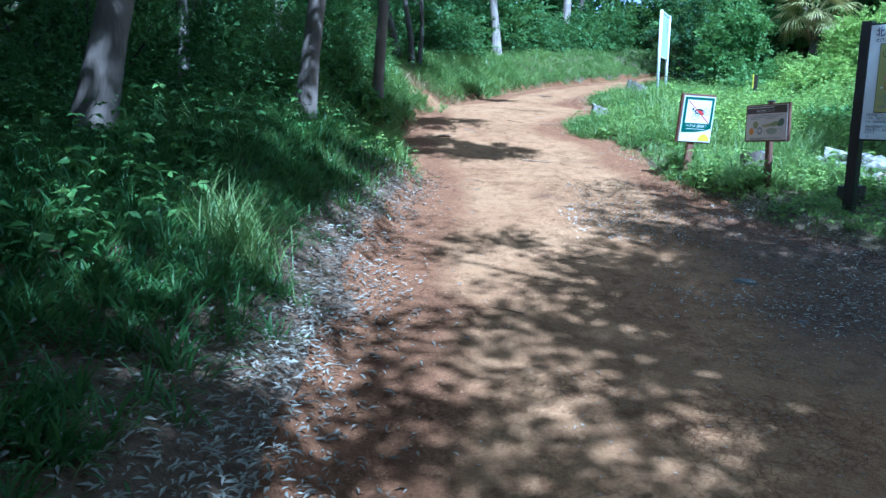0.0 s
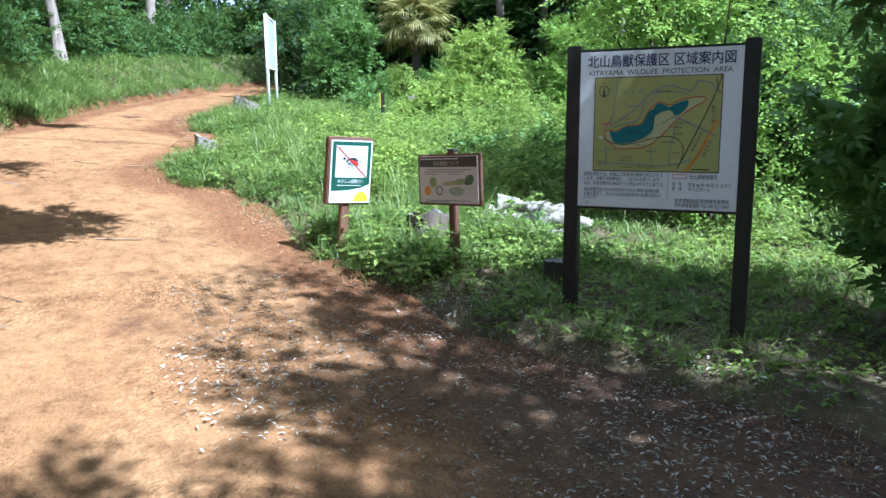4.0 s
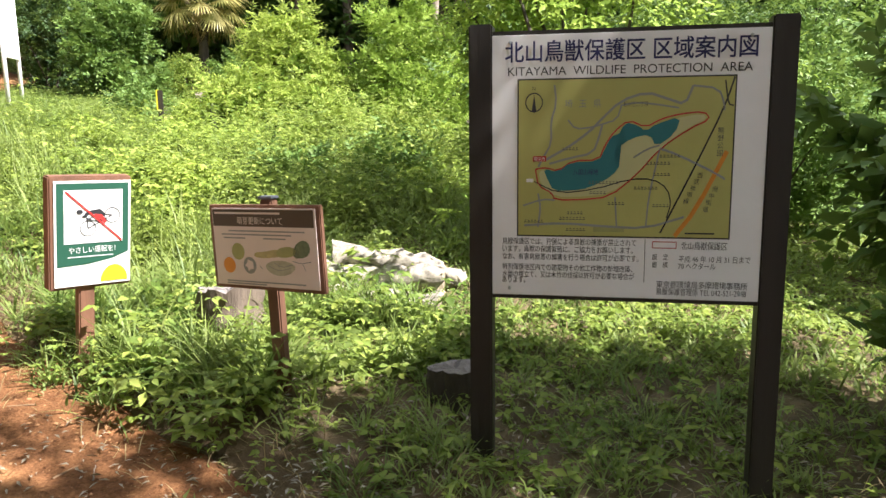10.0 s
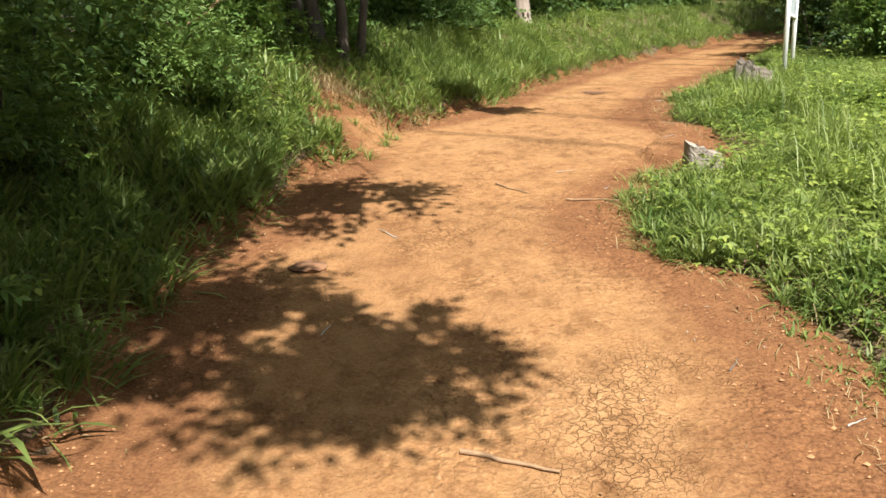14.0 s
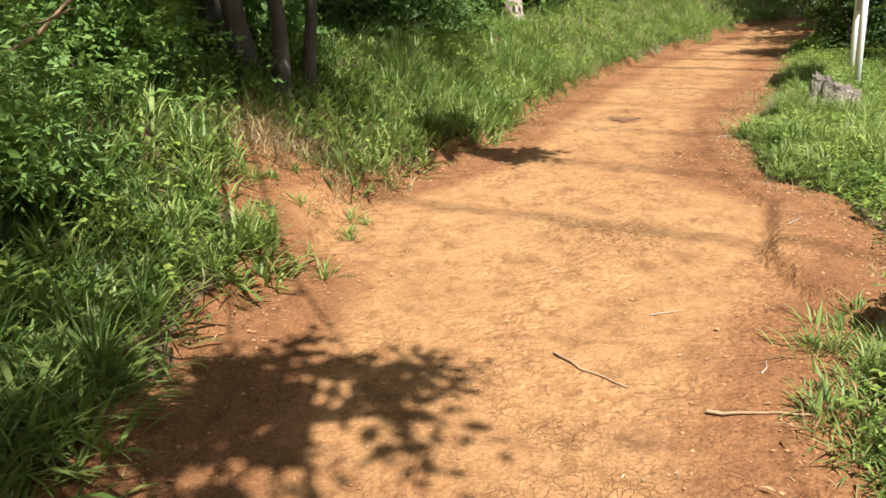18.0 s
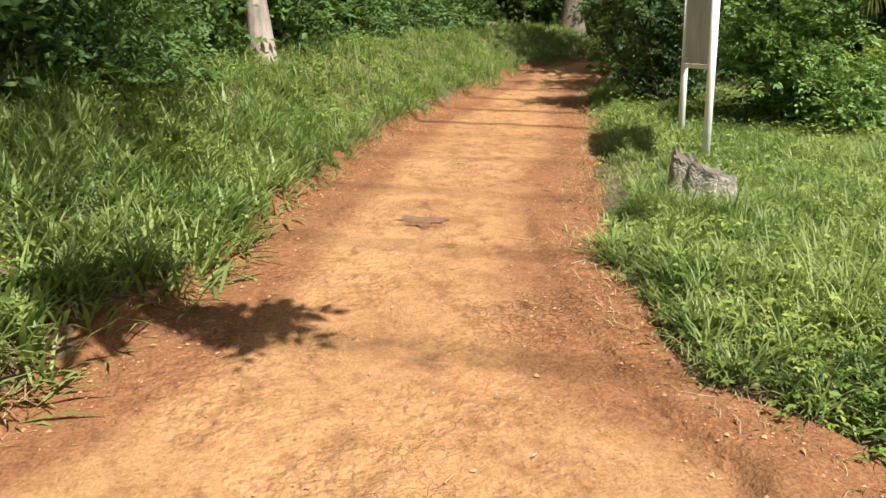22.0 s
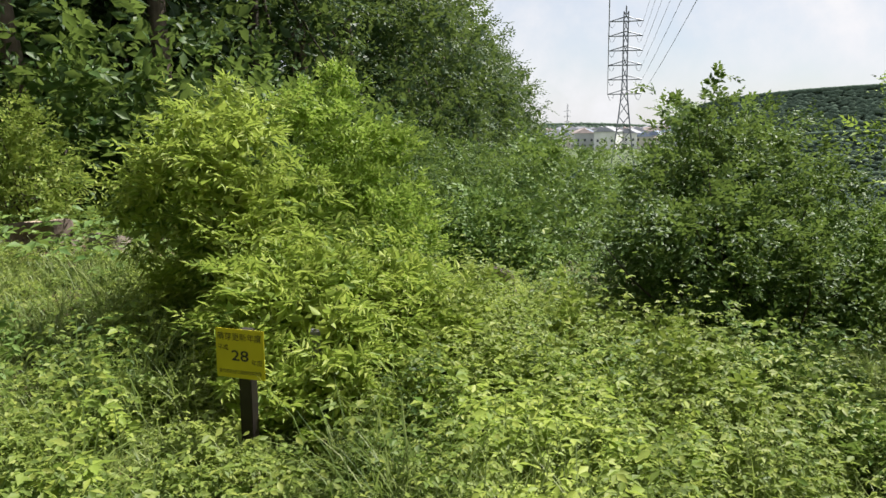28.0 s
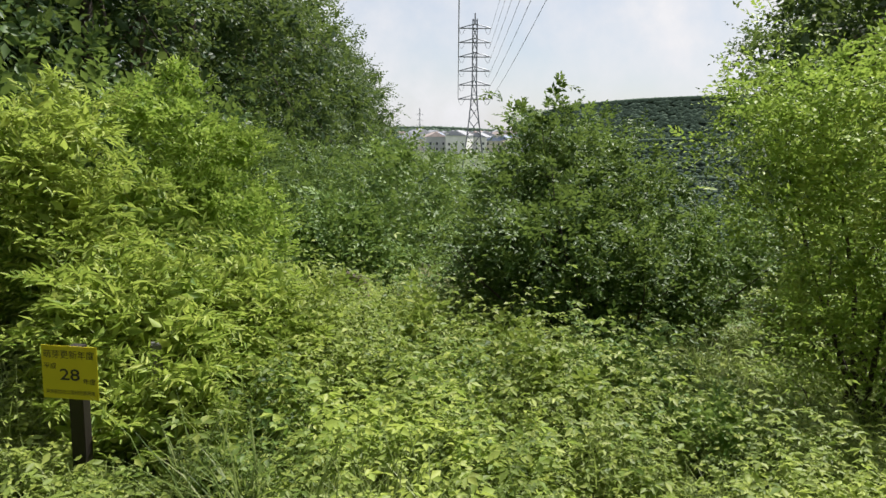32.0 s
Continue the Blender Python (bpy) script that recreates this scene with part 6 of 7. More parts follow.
def split_stump(x, y, turn, half, deep, high, low, seed, label):
    """A long rotten stump, higher at one end, with a ragged top and a cleft in its side."""
    g = np.random.default_rng(seed)
    root = new("tree_stump")
    root.matrix_world = pose(x, y, float(ground_z(x, y)), 0, 0, turn)
    n, rows = 56, 14
    a = np.arange(n) * 2 * np.pi / n
    rim = 1 + 0.05 * np.sin(5 * a + 1) + 0.05 * np.sin(9 * a) + g.normal(0, 0.022, n)
    rim = rim * (1 - 0.24 * np.exp(-((a - 4.35) / 0.13) ** 2) - 0.22 * np.exp(-((a - 5.3) / 0.12) ** 2) - 0.15 * np.exp(-((a - 3.6) / 0.1) ** 2))
    cx, sy = np.sign(np.cos(a)) * np.abs(np.cos(a)) ** 0.75, np.sign(np.sin(a)) * np.abs(np.sin(a)) ** 0.8
    top = high + (low - high) * (cx + 1) / 2 + 0.018 * np.sin(7 * a) + g.normal(0, 0.010, n)
    V = []
    for k in range(rows):
        t = k / (rows - 1)
        flare = 1 + 0.22 * (1 - t) ** 2 + g.normal(0, 0.012, n) + 0.03 * np.sin(11 * a + 3 * t)
        lump = 1 + 0.07 * np.sin(13 * a + 9 * t + 2 * np.sin(7 * t)) * np.sin(11 * t + 3 * np.sin(4 * a)) - 0.10 * t ** 3
        V.append(np.stack([half * cx * rim * flare * lump, deep * sy * rim * flare * lump, -0.1 + (top + 0.1) * t + g.normal(0, 0.006, n)], -1))
    V = np.concatenate(V)
    F = [(k * n + i, k * n + (i + 1) % n, (k + 1) * n + (i + 1) % n, (k + 1) * n + i) for k in range(rows - 1) for i in range(n)]
    mesh_object("bark", V, F, ASH_BARK, root)
    o, bm = V[-n:], bmesh.new()
    rings = [[bm.verts.new(o.mean(0) + (p - o.mean(0)) * q - np.array([0, 0, 0.03 * (1 - q) + abs(g.normal(0, 0.01)) * (q < 1)])) for p in o] for q in (1.0, 0.75, 0.45)]
    mid = bm.verts.new(o.mean(0) - np.array([0, 0, 0.03]))
    for i in range(n):
        j = (i + 1) % n
        for p, q in zip(rings[:-1], rings[1:]):
            bm.faces.new((p[i], p[j], q[j], q[i]))
        bm.faces.new((rings[-1][i], rings[-1][j], mid))
    part("cut_face", bm, OLD_WOOD, root, "grey rotten cut face")
    return tagged(root, label, "tree stump")


split_stump(4.13, 17.20, -42, 0.225, 0.15, 0.37, 0.19, 4, "old split stump with pale ashen bark in the grass")
stump(8.3, 18.6, 0.16, 0.25, 5, "old grey stump among weeds", OLD_BARK, OLD_WOOD, 0.35)
stump(9.1, 18.3, 0.13, 0.28, 6, "bleached stump among weeds", OLD_BARK, OLD_WOOD, 0.35)
stump(10.2, 19.7, 0.18, 0.32, 7, "old grey stump beside shrubs", BARK, RING_WOOD)
stump(11.35, 18.2, 0.24, 0.25, 8, "broad reddish sawn stump", BARK, RING_WOOD)
stump(11.5, 16.6, 0.30, 0.32, 9, "broad pale sawn stump by the wood", BARK, RING_WOOD)
stump(11.1, 15.8, 0.2, 0.22, 10, "bleached stump beside the bright bush", OLD_BARK, OLD_WOOD, 0.35)
stump(8.78, 11.87, 0.13, 0.50, 11, "grey stump in the tall weeds", OLD_BARK, OLD_WOOD, 0.35)
stump(6.25, 15.95, 0.14, 0.2, 13, "bleached stump behind a low shrub", OLD_BARK, OLD_WOOD, 0.35)
log(4.38, 8.45, 0.85, 0.10, -52, 21, "pale barked log lying in the grass")
log(4.16, 8.17, 0.75, 0.07, -46, 22, "thin pale log lying in the grass")
log(4.50, 8.62, 0.75, 0.085, -50, 23, "weathered log lying on others", tilt=3)
log(4.26, 8.60, 0.75, 0.09, -44, 27, "pale barked log lying on others", tilt=-4)
log(4.48, 8.44, 0.7, 0.08, -58, 28, "bleached log on the heap", z=float(ground_z(4.48, 8.44)) + 0.10, tilt=5)
log(4.68, 8.27, 0.4, 0.075, -38, 25, "short broken piece of pale log")
log(4.03, 8.52, 0.35, 0.06, -70, 26, "short broken piece of pale log")
log(10.9, 18.9, 0.7, 0.07, -60, 24, "pale cut log among weeds")


def stick(x, y, length, r, yaw, seed, label, material=WOOD_GREY):
    g = np.random.default_rng(seed)
    pts = np.stack([np.linspace(-0.5, 0.5, 8) * length, np.cumsum(g.normal(0, length * 0.02, 8)), np.zeros(8)], -1)
    c, s = math.cos(radians(yaw)), math.sin(radians(yaw))
    X, Y = x + c * pts[:, 0] - s * pts[:, 1], y + s * pts[:, 0] + c * pts[:, 1]
    V, F = tube(np.stack([X, Y, ground_z(X, Y) + 0.014 + r * 0.8], -1), np.linspace(r, r * 0.5, 8), 6)
    return tagged(mesh_object("stick", V, F, material, None, True), label, "stick")


STRAW = plain("pale_stick", (0.29, 0.185, 0.105), 0.85, 0, 0.3, 20, 0.3)
stick(1.07, 9.2, 0.34, 0.010, -18, 1, "pale bare stick lying on the path", STRAW)
stick(1.08, 12.36, 0.36, 0.006, -48, 2, "thin pale stick lying on the path", STRAW)
stick(1.62, 12.05, 0.35, 0.007, 2, 3, "broken twig at the path's border", STRAW)
for k in range(46):
    g = np.random.default_rng(300 + k)
    y = g.uniform(3, 24)
    x = float(left_edge(y)) + g.uniform(0.05, 1) * float(right_edge(y) - left_edge(y)) if g.random() < 0.4 else float(right_edge(y)) - abs(g.normal(0, 0.3))
    stick(x, y, g.uniform(0.06, 0.22), g.uniform(0.002, 0.005), g.uniform(0, 180), 400 + k, "small dry twig on the path", (STRAW, WOOD_GREY, BARK)[k % 3])


CLAY = plain("red_stone", (0.20, 0.10, 0.05), 0.9, 0, 0.4, 9, 0.5)


def stone(x, y, r, seed, label, material=STONE, flat_by=0.55):
    g = np.random.default_rng(seed)
    bm = bmesh.new()
    bmesh.ops.create_icosphere(bm, subdivisions=2, radius=r)
    k = Vector(g.uniform(0, 9, 3))
    for v in bm.verts:
        v.co *= 1 + 0.35 * noise.noise(v.co / r * 1.1 + k)
        v.co.z *= flat_by
    me = bpy.data.meshes.new("stone")
    bm.to_mesh(me)
    bm.free()
    me.materials.append(material)
    ob = new("stone", me)
    ob.location = (x, y, float(ground_z(x, y)) + r * 0.2 * flat_by / 0.55)
    return tagged(ob, label, "stone")


stone(1.93, 4.86, 0.075, 1, "flat grey stone set in the shaded path", flat_by=0.3)
stone(-0.02, 10.9, 0.11, 2, "flat brown worn stone at the path's edge", CLAY, 0.25)
stone(2.0, 4.15, 0.03, 3, "small pale stone on the path")
for k in range(40):
    g = np.random.default_rng(700 + k)
    y = g.uniform(2.5, 20)
    x = float(left_edge(y)) + g.uniform(0.05, 0.95) * float(right_edge(y) - left_edge(y))
    stone(x, y, g.uniform(0.004, 0.010), 800 + k, "small pebble on the dirt path", CLAY if k % 3 else STONE)

# a damp stain where water stood on the path
a_, q_ = np.arange(36) * 2 * np.pi / 36, np.linspace(0.02, 1, 7)
g = np.random.default_rng(55)
rim = 0.10 + 0.03 * np.sin(3 * a_ + 1) + 0.02 * np.sin(7 * a_) + g.normal(0, 0.008, 36)
X, Y = 2.14 + 1.5 * np.outer(q_, rim * np.cos(a_)), 17.32 + np.outer(q_, rim * np.sin(a_))
V = np.stack([X, Y, ground_z(X.ravel(), Y.ravel()).reshape(X.shape) + 0.021], -1).reshape(-1, 3)
F = np.array([(k * 36 + i, k * 36 + (i + 1) % 36, k * 36 + 36 + (i + 1) % 36, k * 36 + 36 + i) for k in range(6) for i in range(36)])
tagged(mesh_object("damp_patch", V, F, plain("damp_earth", (0.14, 0.070, 0.034), 0.8, 0, 0.3, 30, 0.4)), "small dark damp stain on the dirt path", "stain", kind="structure")

# crumbs of dry earth
CRUMB = plain("dry_crumb", (0.33, 0.17, 0.078), 0.95, 0, 0.4, 3, 0)
g = np.random.default_rng(55)
k = 9000
y = g.uniform(2, 27, k)
w = g.random(k)
w = np.where(g.random(k) < 0.45, np.clip(np.abs(g.normal(0, 0.08, k)), 0, 1), w)
w = np.where(g.random(k) < 0.25, 1 - np.clip(np.abs(g.normal(0, 0.08, k)), 0, 1), w)
x = left_edge(y) - 0.05 + w * (right_edge(y) - left_edge(y) + 0.1)
oct_v = np.array([(1, 0, 0), (0, 1, 0), (-1, 0, 0), (0, -1, 0), (0, 0, 0.8), (0, 0, -0.6)], float)
oct_f = np.array([(0, 1, 4), (1, 2, 4), (2, 3, 4), (3, 0, 4)])
rr = np.minimum(g.exponential(0.003, k) + 0.0025, 0.012)
V = np.stack([x, y, ground_z(x, y) + 0.014], -1)[:, None] + oct_v[None] * rr[:, None, None] * g.uniform(0.6, 1.3, (k, 6, 1))
tagged(mesh_object("earth_crumbs", V.reshape(-1, 3), (oct_f[None] + (np.arange(k) * 6)[:, None, None]).reshape(-1, 3), CRUMB), "crumbs and clods of dry red earth on the path", "earth", kind="stuff")

# damp marks on the path
DAMP, nt, p = mat("damp_dirt")
link(nt, ramp(nt, noise_tex(nt, 30, 5, 0.7), [(0.3, (0.10, 0.045, 0.02)), (0.7, (0.22, 0.10, 0.045))]), p.inputs["Base Color"])
p.inputs["Roughness"].default_value = 0.9
fade = nt.nodes.new("ShaderNodeAttribute")
fade.attribute_name = "fade"
veil = nt.nodes.new("ShaderNodeMath")
veil.operation = "MULTIPLY"
link(nt, fade.outputs["Fac"], veil.inputs[0])
link(nt, ramp(nt, noise_tex(nt, 16, 5, 0.7), [(0.38, (0, 0, 0)), (0.6, (1, 1, 1))]), veil.inputs[1])
link(nt, veil.outputs[0], p.inputs["Alpha"])
for x, y, r, seed in ((2.13, 17.2, 0.24, 1), (0.95, 7.3, 0.22, 2), (2.0, 14.1, 0.10, 3), (1.2, 11.9, 0.12, 4), (1.7, 15.3, 0.14, 5)):
    g = np.random.default_rng(seed)
    a = np.arange(26) * 2 * np.pi / 26
    rr = r * (0.8 + 0.2 * np.sin(3 * a + seed) + g.normal(0, 0.08, 26))
    ring = np.concatenate([[0.0], np.repeat([0.5, 1.0], 26)])
    co, si = np.concatenate([[0], rr * np.cos(a) * 0.5, rr * np.cos(a)]), np.concatenate([[0], rr * np.sin(a) * 0.5, rr * np.sin(a)])
    X, Y = x + 1.2 * co, y + 0.9 * si
    F = [(0, 1 + i, 1 + (i + 1) % 26) for i in range(26)]
    for i in range(26):
        F += [(1 + i, 27 + i, 27 + (i + 1) % 26), (1 + i, 27 + (i + 1) % 26, 1 + (i + 1) % 26)]
    ob = mesh_object("damp_mark", np.stack([X, Y, ground_z(X, Y) + 0.022], -1), F, DAMP)
    ob.data.attributes.new("fade", "FLOAT", "POINT").data.foreach_set("value", (0.9 * (1 - ring)).astype(np.float32))
    tagged(ob, "dark damp mark on the dry dirt path", "stain", kind="structure")

# dead branch on the bank
root = new("dead_branch")
root.location = (-1.75, 13.0, float(ground_z(-1.75, 13.0)))
g = np.random.default_rng(9)
mesh_object("bough", *tube(bent((-0.3, 0, 0.1), (0.55, 0.5, 0.75), 8, 0.04, g), np.linspace(0.022, 0.006, 8), 6), STRAW, root, True)
mesh_object("side_branch", *tube(bent((0.05, 0.2, 0.38), (-0.25, 0.5, 0.7), 6, 0.03, g), np.linspace(0.012, 0.004, 6), 6), STRAW, root, True)
mesh_object("side_branch", *tube(bent((0.25, 0.3, 0.52), (0.6, 0.1, 0.6), 6, 0.03, g), np.linspace(0.010, 0.004, 6), 6), STRAW, root, True)
tagged(root, "bare pale dead branch leaning on the bank", "branch")

# ---- the palm ----
def palm(x, y, trunk, reach, fans, seed):
    g = np.random.default_rng(seed)
    root = new("palm_tree")
    root.location = (x, y, float(ground_z(x, y)))
    pts = bent((0, 0, -0.1), (0.05, 0, trunk), 9, 0.03, g)
    mesh_object("trunk", *tube(pts, 0.13 * (1 + 0.12 * np.sin(np.arange(9) * 2.3)), 10), BARK_DARK, root, True)
    for k in range(fans):
        az, el = 2.4 * k, -0.55 + 1.75 * (k + 0.5) / fans
        d = np.array([math.cos(az) * math.cos(el), math.sin(az) * math.cos(el), math.sin(el)])
        hub = np.array([0, 0, trunk]) + d * reach * 0.5
        hub[2] -= 0.08 * reach
        side = unit(np.cross(d, [0, 0, 1.0]))
        up = np.cross(side, d)
        ang = np.linspace(-1.75, 1.75, 26)
        L = reach * 0.62 * g.uniform(0.8, 1.05, 26)
        along = d * np.cos(ang)[:, None] + side * np.sin(ang)[:, None] - np.array([0, 0, 0.12])
        V, F = scatter(BLADE_V, BLADE_F, np.repeat(hub[None], 26, 0), along, np.repeat(-up[None], 26, 0), L, 0.045)
        stem = tube(bent((0, 0, trunk - 0.1), hub, 5, 0.02, g), np.linspace(0.014, 0.008, 5), 5)
        fan = mesh_object("fan_leaf", V, F, PALM_LEAF, root)
        mesh_object("stalk", *stem, PALM_LEAF, fan, True)
    pos = np.stack([g.normal(0, 0.13, 160), g.normal(0, 0.13, 160), trunk - 0.1 - g.uniform(0, 0.6, 160)], -1)
    V, F = scatter(BLADE_V, BLADE_F, pos, np.stack([g.normal(0, 0.2, 160), g.normal(0, 0.2, 160), -np.ones(160)], -1), g.normal(0, 1, (160, 3)), 0.45, 0.03)
    mesh_object("dead_skirt", V, F, GRASS_DRY, root)
    return tagged(root, "windmill palm with yellowing fan leaves and a shaggy trunk", "palm tree")


palm(11.15, 24.3, 2.35, 1.35, 26, 5)

# ---- power line, town and distance ----
STEEL = plain("galvanised_steel", (0.17, 0.18, 0.20), 0.5, 0.6, 0.2, 2, 0)
CABLE = plain("cable", (0.06, 0.06, 0.06), 0.6, 0.3, 0.1, 4, 0)
U, Rr = np.array([0.912, -0.410, 0]), np.array([-0.410, -0.912, 0])
EYE = np.array([1.89, 13.93, 3.53])


def spar(bm_list, a, b, r):
    bm_list.append(tube(np.array([a, (np.asarray(a) + b) / 2, b]), [r, r, r], 4))


def pylon(centre, base_z, top, arms, name="pylon"):
    root = new(name)
    root.location = (*centre[:2], base_z)
    H = top - base_z
    wid = lambda z: 0.55 + 3.6 * max(0.0, 1 - z / (H * 0.62)) ** 1.3
    lvl = [0, H * 0.14, H * 0.26, H * 0.36, H * 0.44, H * 0.51, H * 0.57, H * 0.63, H * 0.69, H * 0.75, H * 0.81, H * 0.87, H * 0.93, H * 0.97]
    legs, brace = [], []
    for sx, sy in ((1, 1), (1, -1), (-1, -1), (-1, 1)):
        for z0, z1 in zip(lvl[:-1], lvl[1:]):
            c = lambda z, s: (U * s[0] + Rr * s[1]) * wid(z) + np.array([0, 0, z])
            spar(legs, c(z0, (sx, sy)), c(z1, (sx, sy)), 0.16)
            nx = (sx * -sy * 1.0, sy * 1.0) if False else ((-sy, sx))
            spar(brace, c(z0, (sx, sy)), c(z1, nx), 0.09)
            spar(brace, c(z0, nx), c(z1, (sx, sy)), 0.09)
    mesh_object("legs_frame", *merge(legs), STEEL, root)
    mesh_object("lattice", *merge(brace), STEEL, root)
    spar_top = []
    spar(spar_top, np.array([0, 0, H * 0.96]), np.array([0, 0, H]), 0.2)
    mesh_object("peak", *merge(spar_top), STEEL, root)
    for z in arms:
        for s in (-1, 1):
            arm = []
            tip = Rr * 4.1 * s + np.array([0, 0, z])
            for q in (-1, 1):
                spar(arm, U * 0.5 * q + np.array([0, 0, z]), tip, 0.12)
                spar(arm, U * 0.5 * q + np.array([0, 0, z + 1.1]), tip, 0.10)
            mesh_object("cross_arm", *merge(arm), STEEL, root)
            loop = [tip + Rr * s * t * 1.6 - Rr * s * 1.6 + np.array([0, 0, -1.5 * math.sin(math.pi * t)]) for t in np.linspace(0, 1, 7)]
            mesh_object("jumper_loop", *tube(np.array(loop), [0.05] * 7, 4), STEEL, root)
    return tagged(root, "tall grey steel lattice pylon with six cross-arms", "pylon")


PC = EYE + 200 * U + 4.1 * Rr
ARMS = [26.3 + 3.5 * k for k in range(6)]
pylon(PC, -16.0, 31.5, ARMS)
for side in (-1, 1):
    for k, z in enumerate(ARMS):
        tip = EYE + 200 * U + (4.1 + 4.1 * side) * Rr
        zt = z - 16.0
        zc = EYE[2] + 17.0 + 3.3 * k
        t = np.linspace(-1.0, 1.0, 41)
        s = 200 * t
        zz = np.where(t >= 0, zc + (zt - zc) * t - 6.0 * t * (1 - t), zc + 6.0 * t * t + 5.0 * -t)
        line = EYE[None] + s[:, None] * U + (4.1 + 4.1 * side) * Rr
        line[:, 2] = zz
        V, F = tube(line, np.full(41, 0.032 if side > 0 else 0.055), 5)
        tagged(mesh_object("power_cable", V, F, CABLE, None, True), "dark overhead power cable", "cable", "overhead power cables")
# an earlier pylon beyond, far off
pylon(EYE + 900 * np.array([0.931, -0.365, 0]), -16.0, 24.0, [20, 26, 32])

ROOF = [plain("roof_" + n, c, 0.7, 0, 0.2, 0.6, 0) for n, c in (("grey", (0.22, 0.23, 0.25)), ("blue", (0.16, 0.20, 0.27)), ("brown", (0.28, 0.23, 0.21)))]
WALL = [plain("wall_" + n, c, 0.8, 0, 0.1, 0.4, 0) for n, c in (("white", (0.72, 0.72, 0.70)), ("beige", (0.58, 0.54, 0.47)), ("grey", (0.45, 0.46, 0.47)))]
WINDOW = plain("far_window", (0.05, 0.06, 0.07), 0.2, 0, 0.1, 1, 0)
g = np.random.default_rng(77)
for k in range(80):
    d = g.uniform(380, 660)
    az = math.radians(-113.1 + g.uniform(-6.5, 4.0))
    x, y = EYE[0] - math.sin(az) * d, EYE[1] + math.cos(az) * d
    w, dp, h = (g.uniform(7, 13), g.uniform(7, 10), g.uniform(5, 8)) if k % 6 else (g.uniform(13, 20), 10.0, g.uniform(7, 9))
    z = float(ground_z(x, y))
    root = new("house")
    root.matrix_world = pose(x, y, z, 0, 0, g.uniform(-20, 20) - 20)
    part("wall", box(bmesh.new(), -w / 2, w / 2, -dp / 2, dp / 2, -2, h), WALL[k % 3], root)
    bm = bmesh.new()
    q = [bm.verts.new(p) for p in ((-w / 2 - .5, -dp / 2 - .5, h + .02), (w / 2 + .5, -dp / 2 - .5, h + .02), (w / 2 + .5, dp / 2 + .5, h + .02), (-w / 2 - .5, dp / 2 + .5, h + .02), (-w / 2 + 1, 0, h + 2.4), (w / 2 - 1, 0, h + 2.4))]
    for f in ((0, 1, 5, 4), (2, 3, 4, 5), (1, 2, 5), (3, 0, 4), (3, 2, 1, 0)):
        bm.faces.new([q[i] for i in f])
    part("roof", bm, ROOF[(k * 7) % 3], root)
    for r in range(2):
        for c in range(3):
            cx, cz = -w / 2 + w * (c + 0.5) / 3, 1.2 + r * 2.7
            if cz + 1.2 < h:
                part("window", box(bmesh.new(), cx - 0.7, cx + 0.7, dp / 2, dp / 2 + 0.05, cz, cz + 1.2), WINDOW, root)
                part("window", box(bmesh.new(), -w / 2 - 0.05, -w / 2, -dp / 2 + dp * (c + .3) / 3, -dp / 2 + dp * (c + .6) / 3, cz, cz + 1.2), WINDOW, root)
    tagged(root, "distant town house with a pitched roof", "house")

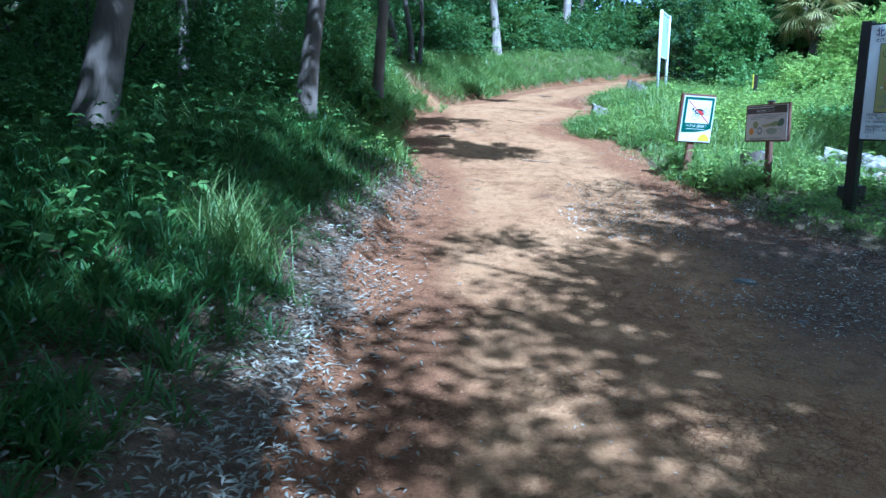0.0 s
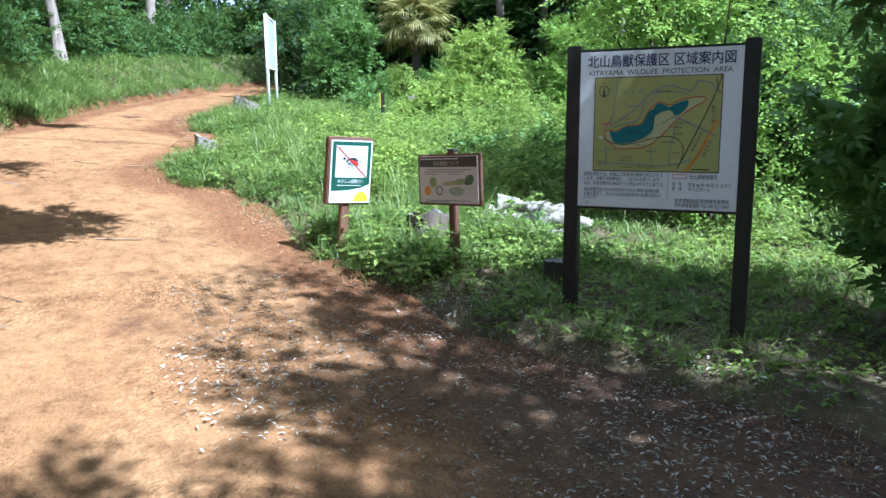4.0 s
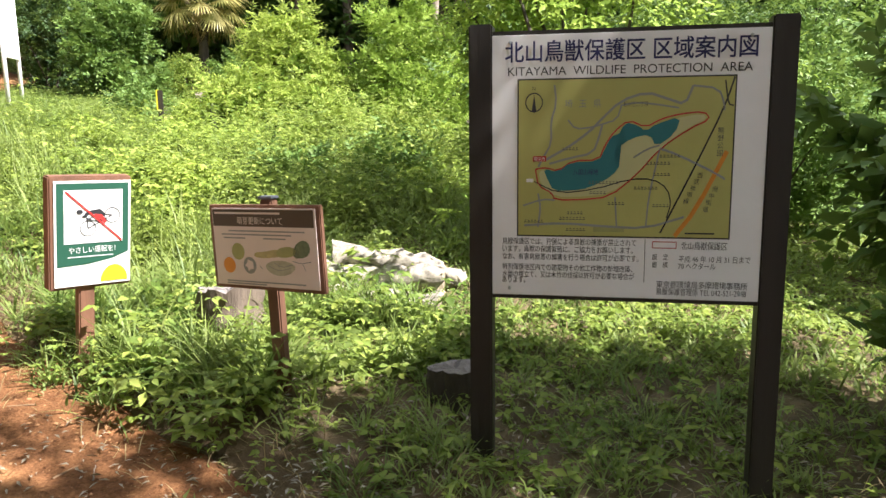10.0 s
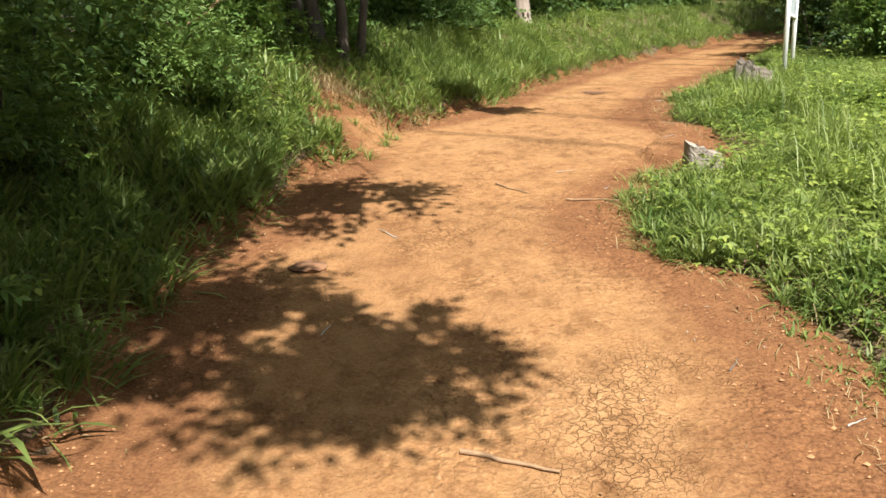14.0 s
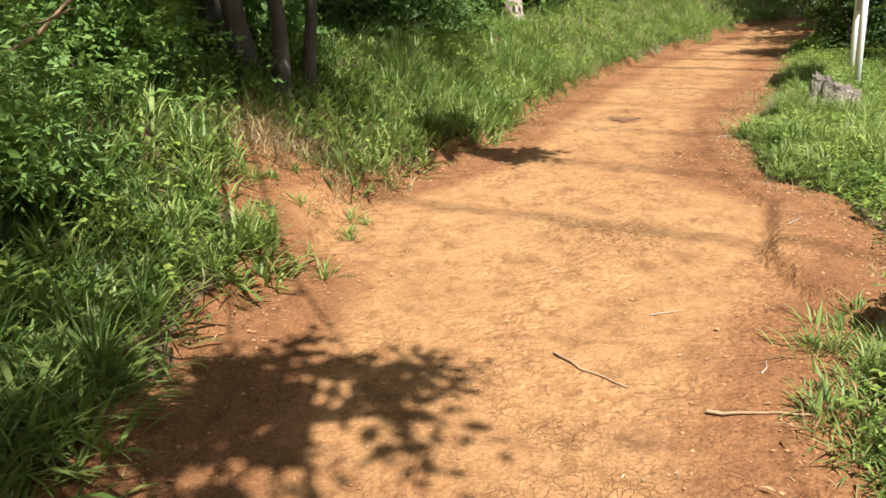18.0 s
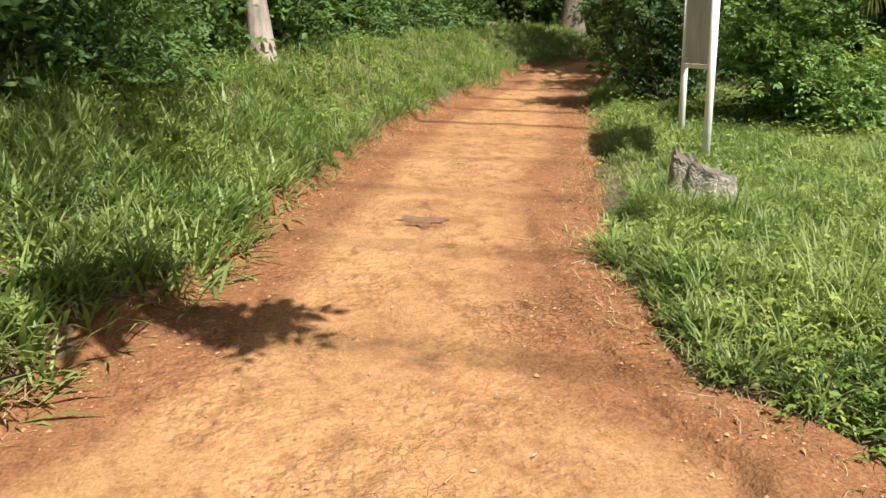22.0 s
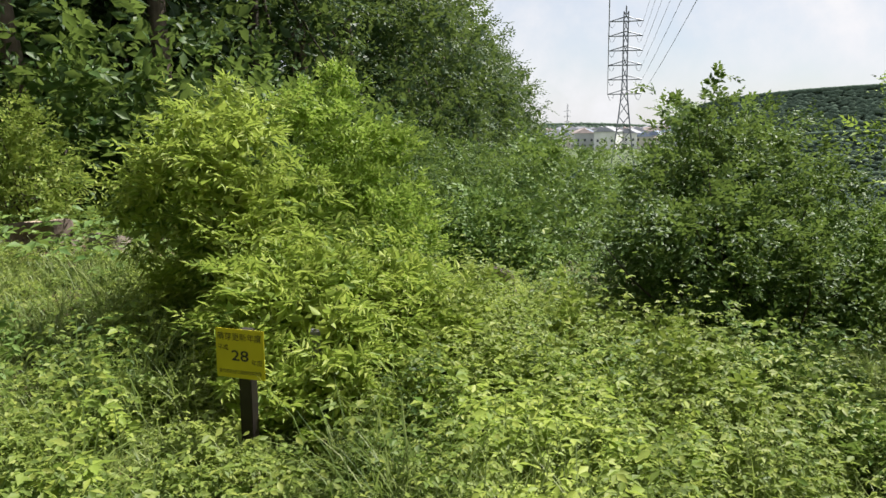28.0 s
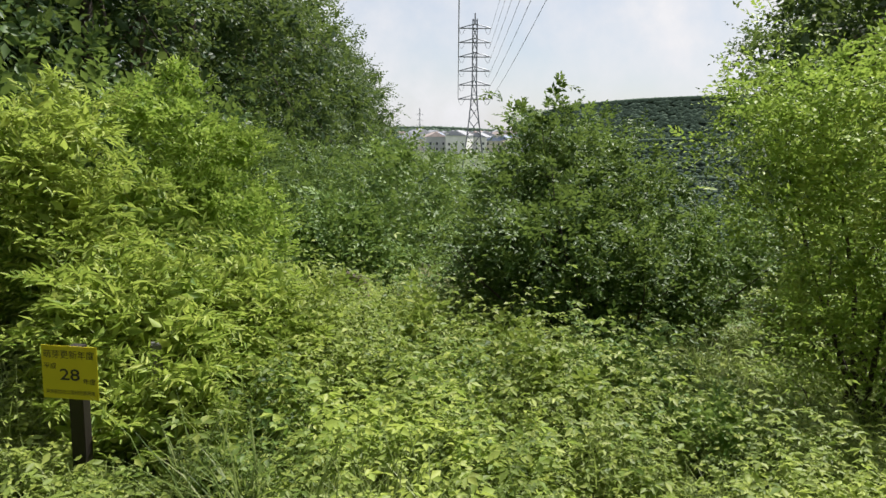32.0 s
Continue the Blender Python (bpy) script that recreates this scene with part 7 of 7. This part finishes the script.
# wooded ridge in the distance
def ridge(name, az0, az1, d, top, foot, seed, label, lump):
    """A wooded rise: tree crowns of uneven size crowded on a slope that leans back."""
    g = np.random.default_rng(seed)
    bm = bmesh.new()
    bmesh.ops.create_icosphere(bm, subdivisions=1, radius=1)
    ball = np.array([v.co[:] for v in bm.verts])
    tri = np.array([[v.index for v in f.verts] for f in bm.faces])
    bm.free()
    k = int((az1 - az0) * 18)
    u, w = np.concatenate([g.uniform(0, 1, 5 * k), np.linspace(0, 1, 2 * k)]), np.concatenate([g.uniform(0, 0.95, 5 * k), np.full(2 * k, 1.0)])
    az = np.radians(-113.1 - (az0 + (az1 - az0) * u))
    crest = foot + (top - foot) * np.sin(np.pi * np.clip(u, 0.012, 0.988)) ** 0.22
    size = lump * g.uniform(0.55, 1.0, len(u)) * d / 260
    r = d + 50 * w
    z = foot + (crest - foot) * w - size * 0.75
    pos = np.stack([EYE[0] - np.sin(az) * r, EYE[1] + np.cos(az) * r, z], -1)
    shape = ball[None] * (1 + g.normal(0, 0.13, (len(u), len(ball), 1))) * size[:, None, None] * np.array([1.4, 1.4, 0.7])
    V = (shape + pos[:, None]).reshape(-1, 3)
    F = (tri[None] + (np.arange(len(u)) * len(ball))[:, None, None]).reshape(-1, 3)
    u = np.linspace(0, 1, 80)
    az = np.radians(-113.1 - (az0 + (az1 - az0) * u))
    crest = foot + (top - foot) * np.sin(np.pi * np.clip(u, 0.012, 0.988)) ** 0.22 - lump * d / 260
    rows = [np.stack([EYE[0] - np.sin(az) * r, EYE[1] + np.cos(az) * r, z + 0 * az], -1) for r, z in ((d, foot - 6), (d + 50, crest))]
    i = np.arange(79)
    V, F = merge([(V, F), (np.concatenate(rows), np.concatenate([np.stack([i, i + 1, i + 81], -1), np.stack([i, i + 81, i + 80], -1)]))])
    return tagged(mesh_object(name, V, F, RIDGE), label, "hill", kind="stuff")


RIDGE = plain("distant_foliage", (0.080, 0.112, 0.082), 1.0, 0, 0.35, 0.35, 0)
RIDGE.node_tree.nodes["Principled BSDF"].inputs["Specular IOR Level"].default_value = 0
ridge("wooded_hill", 5.5, 38, 700, 33, -14, 1, "distant wooded hill beyond the town", 1.3)
ridge("tree_belt", -9, 6, 690, 3.0, -14, 2, "low belt of trees behind the town", 1.4)
ridge("tree_belt", 3.5, 40, 230, 0.5, -24, 4, "treetops on the lower slope before the hill", 1.2)
ridge("tree_belt", -14, 34, 190, -10, -26, 3, "treetops on the lower slope before the town", 1.2)
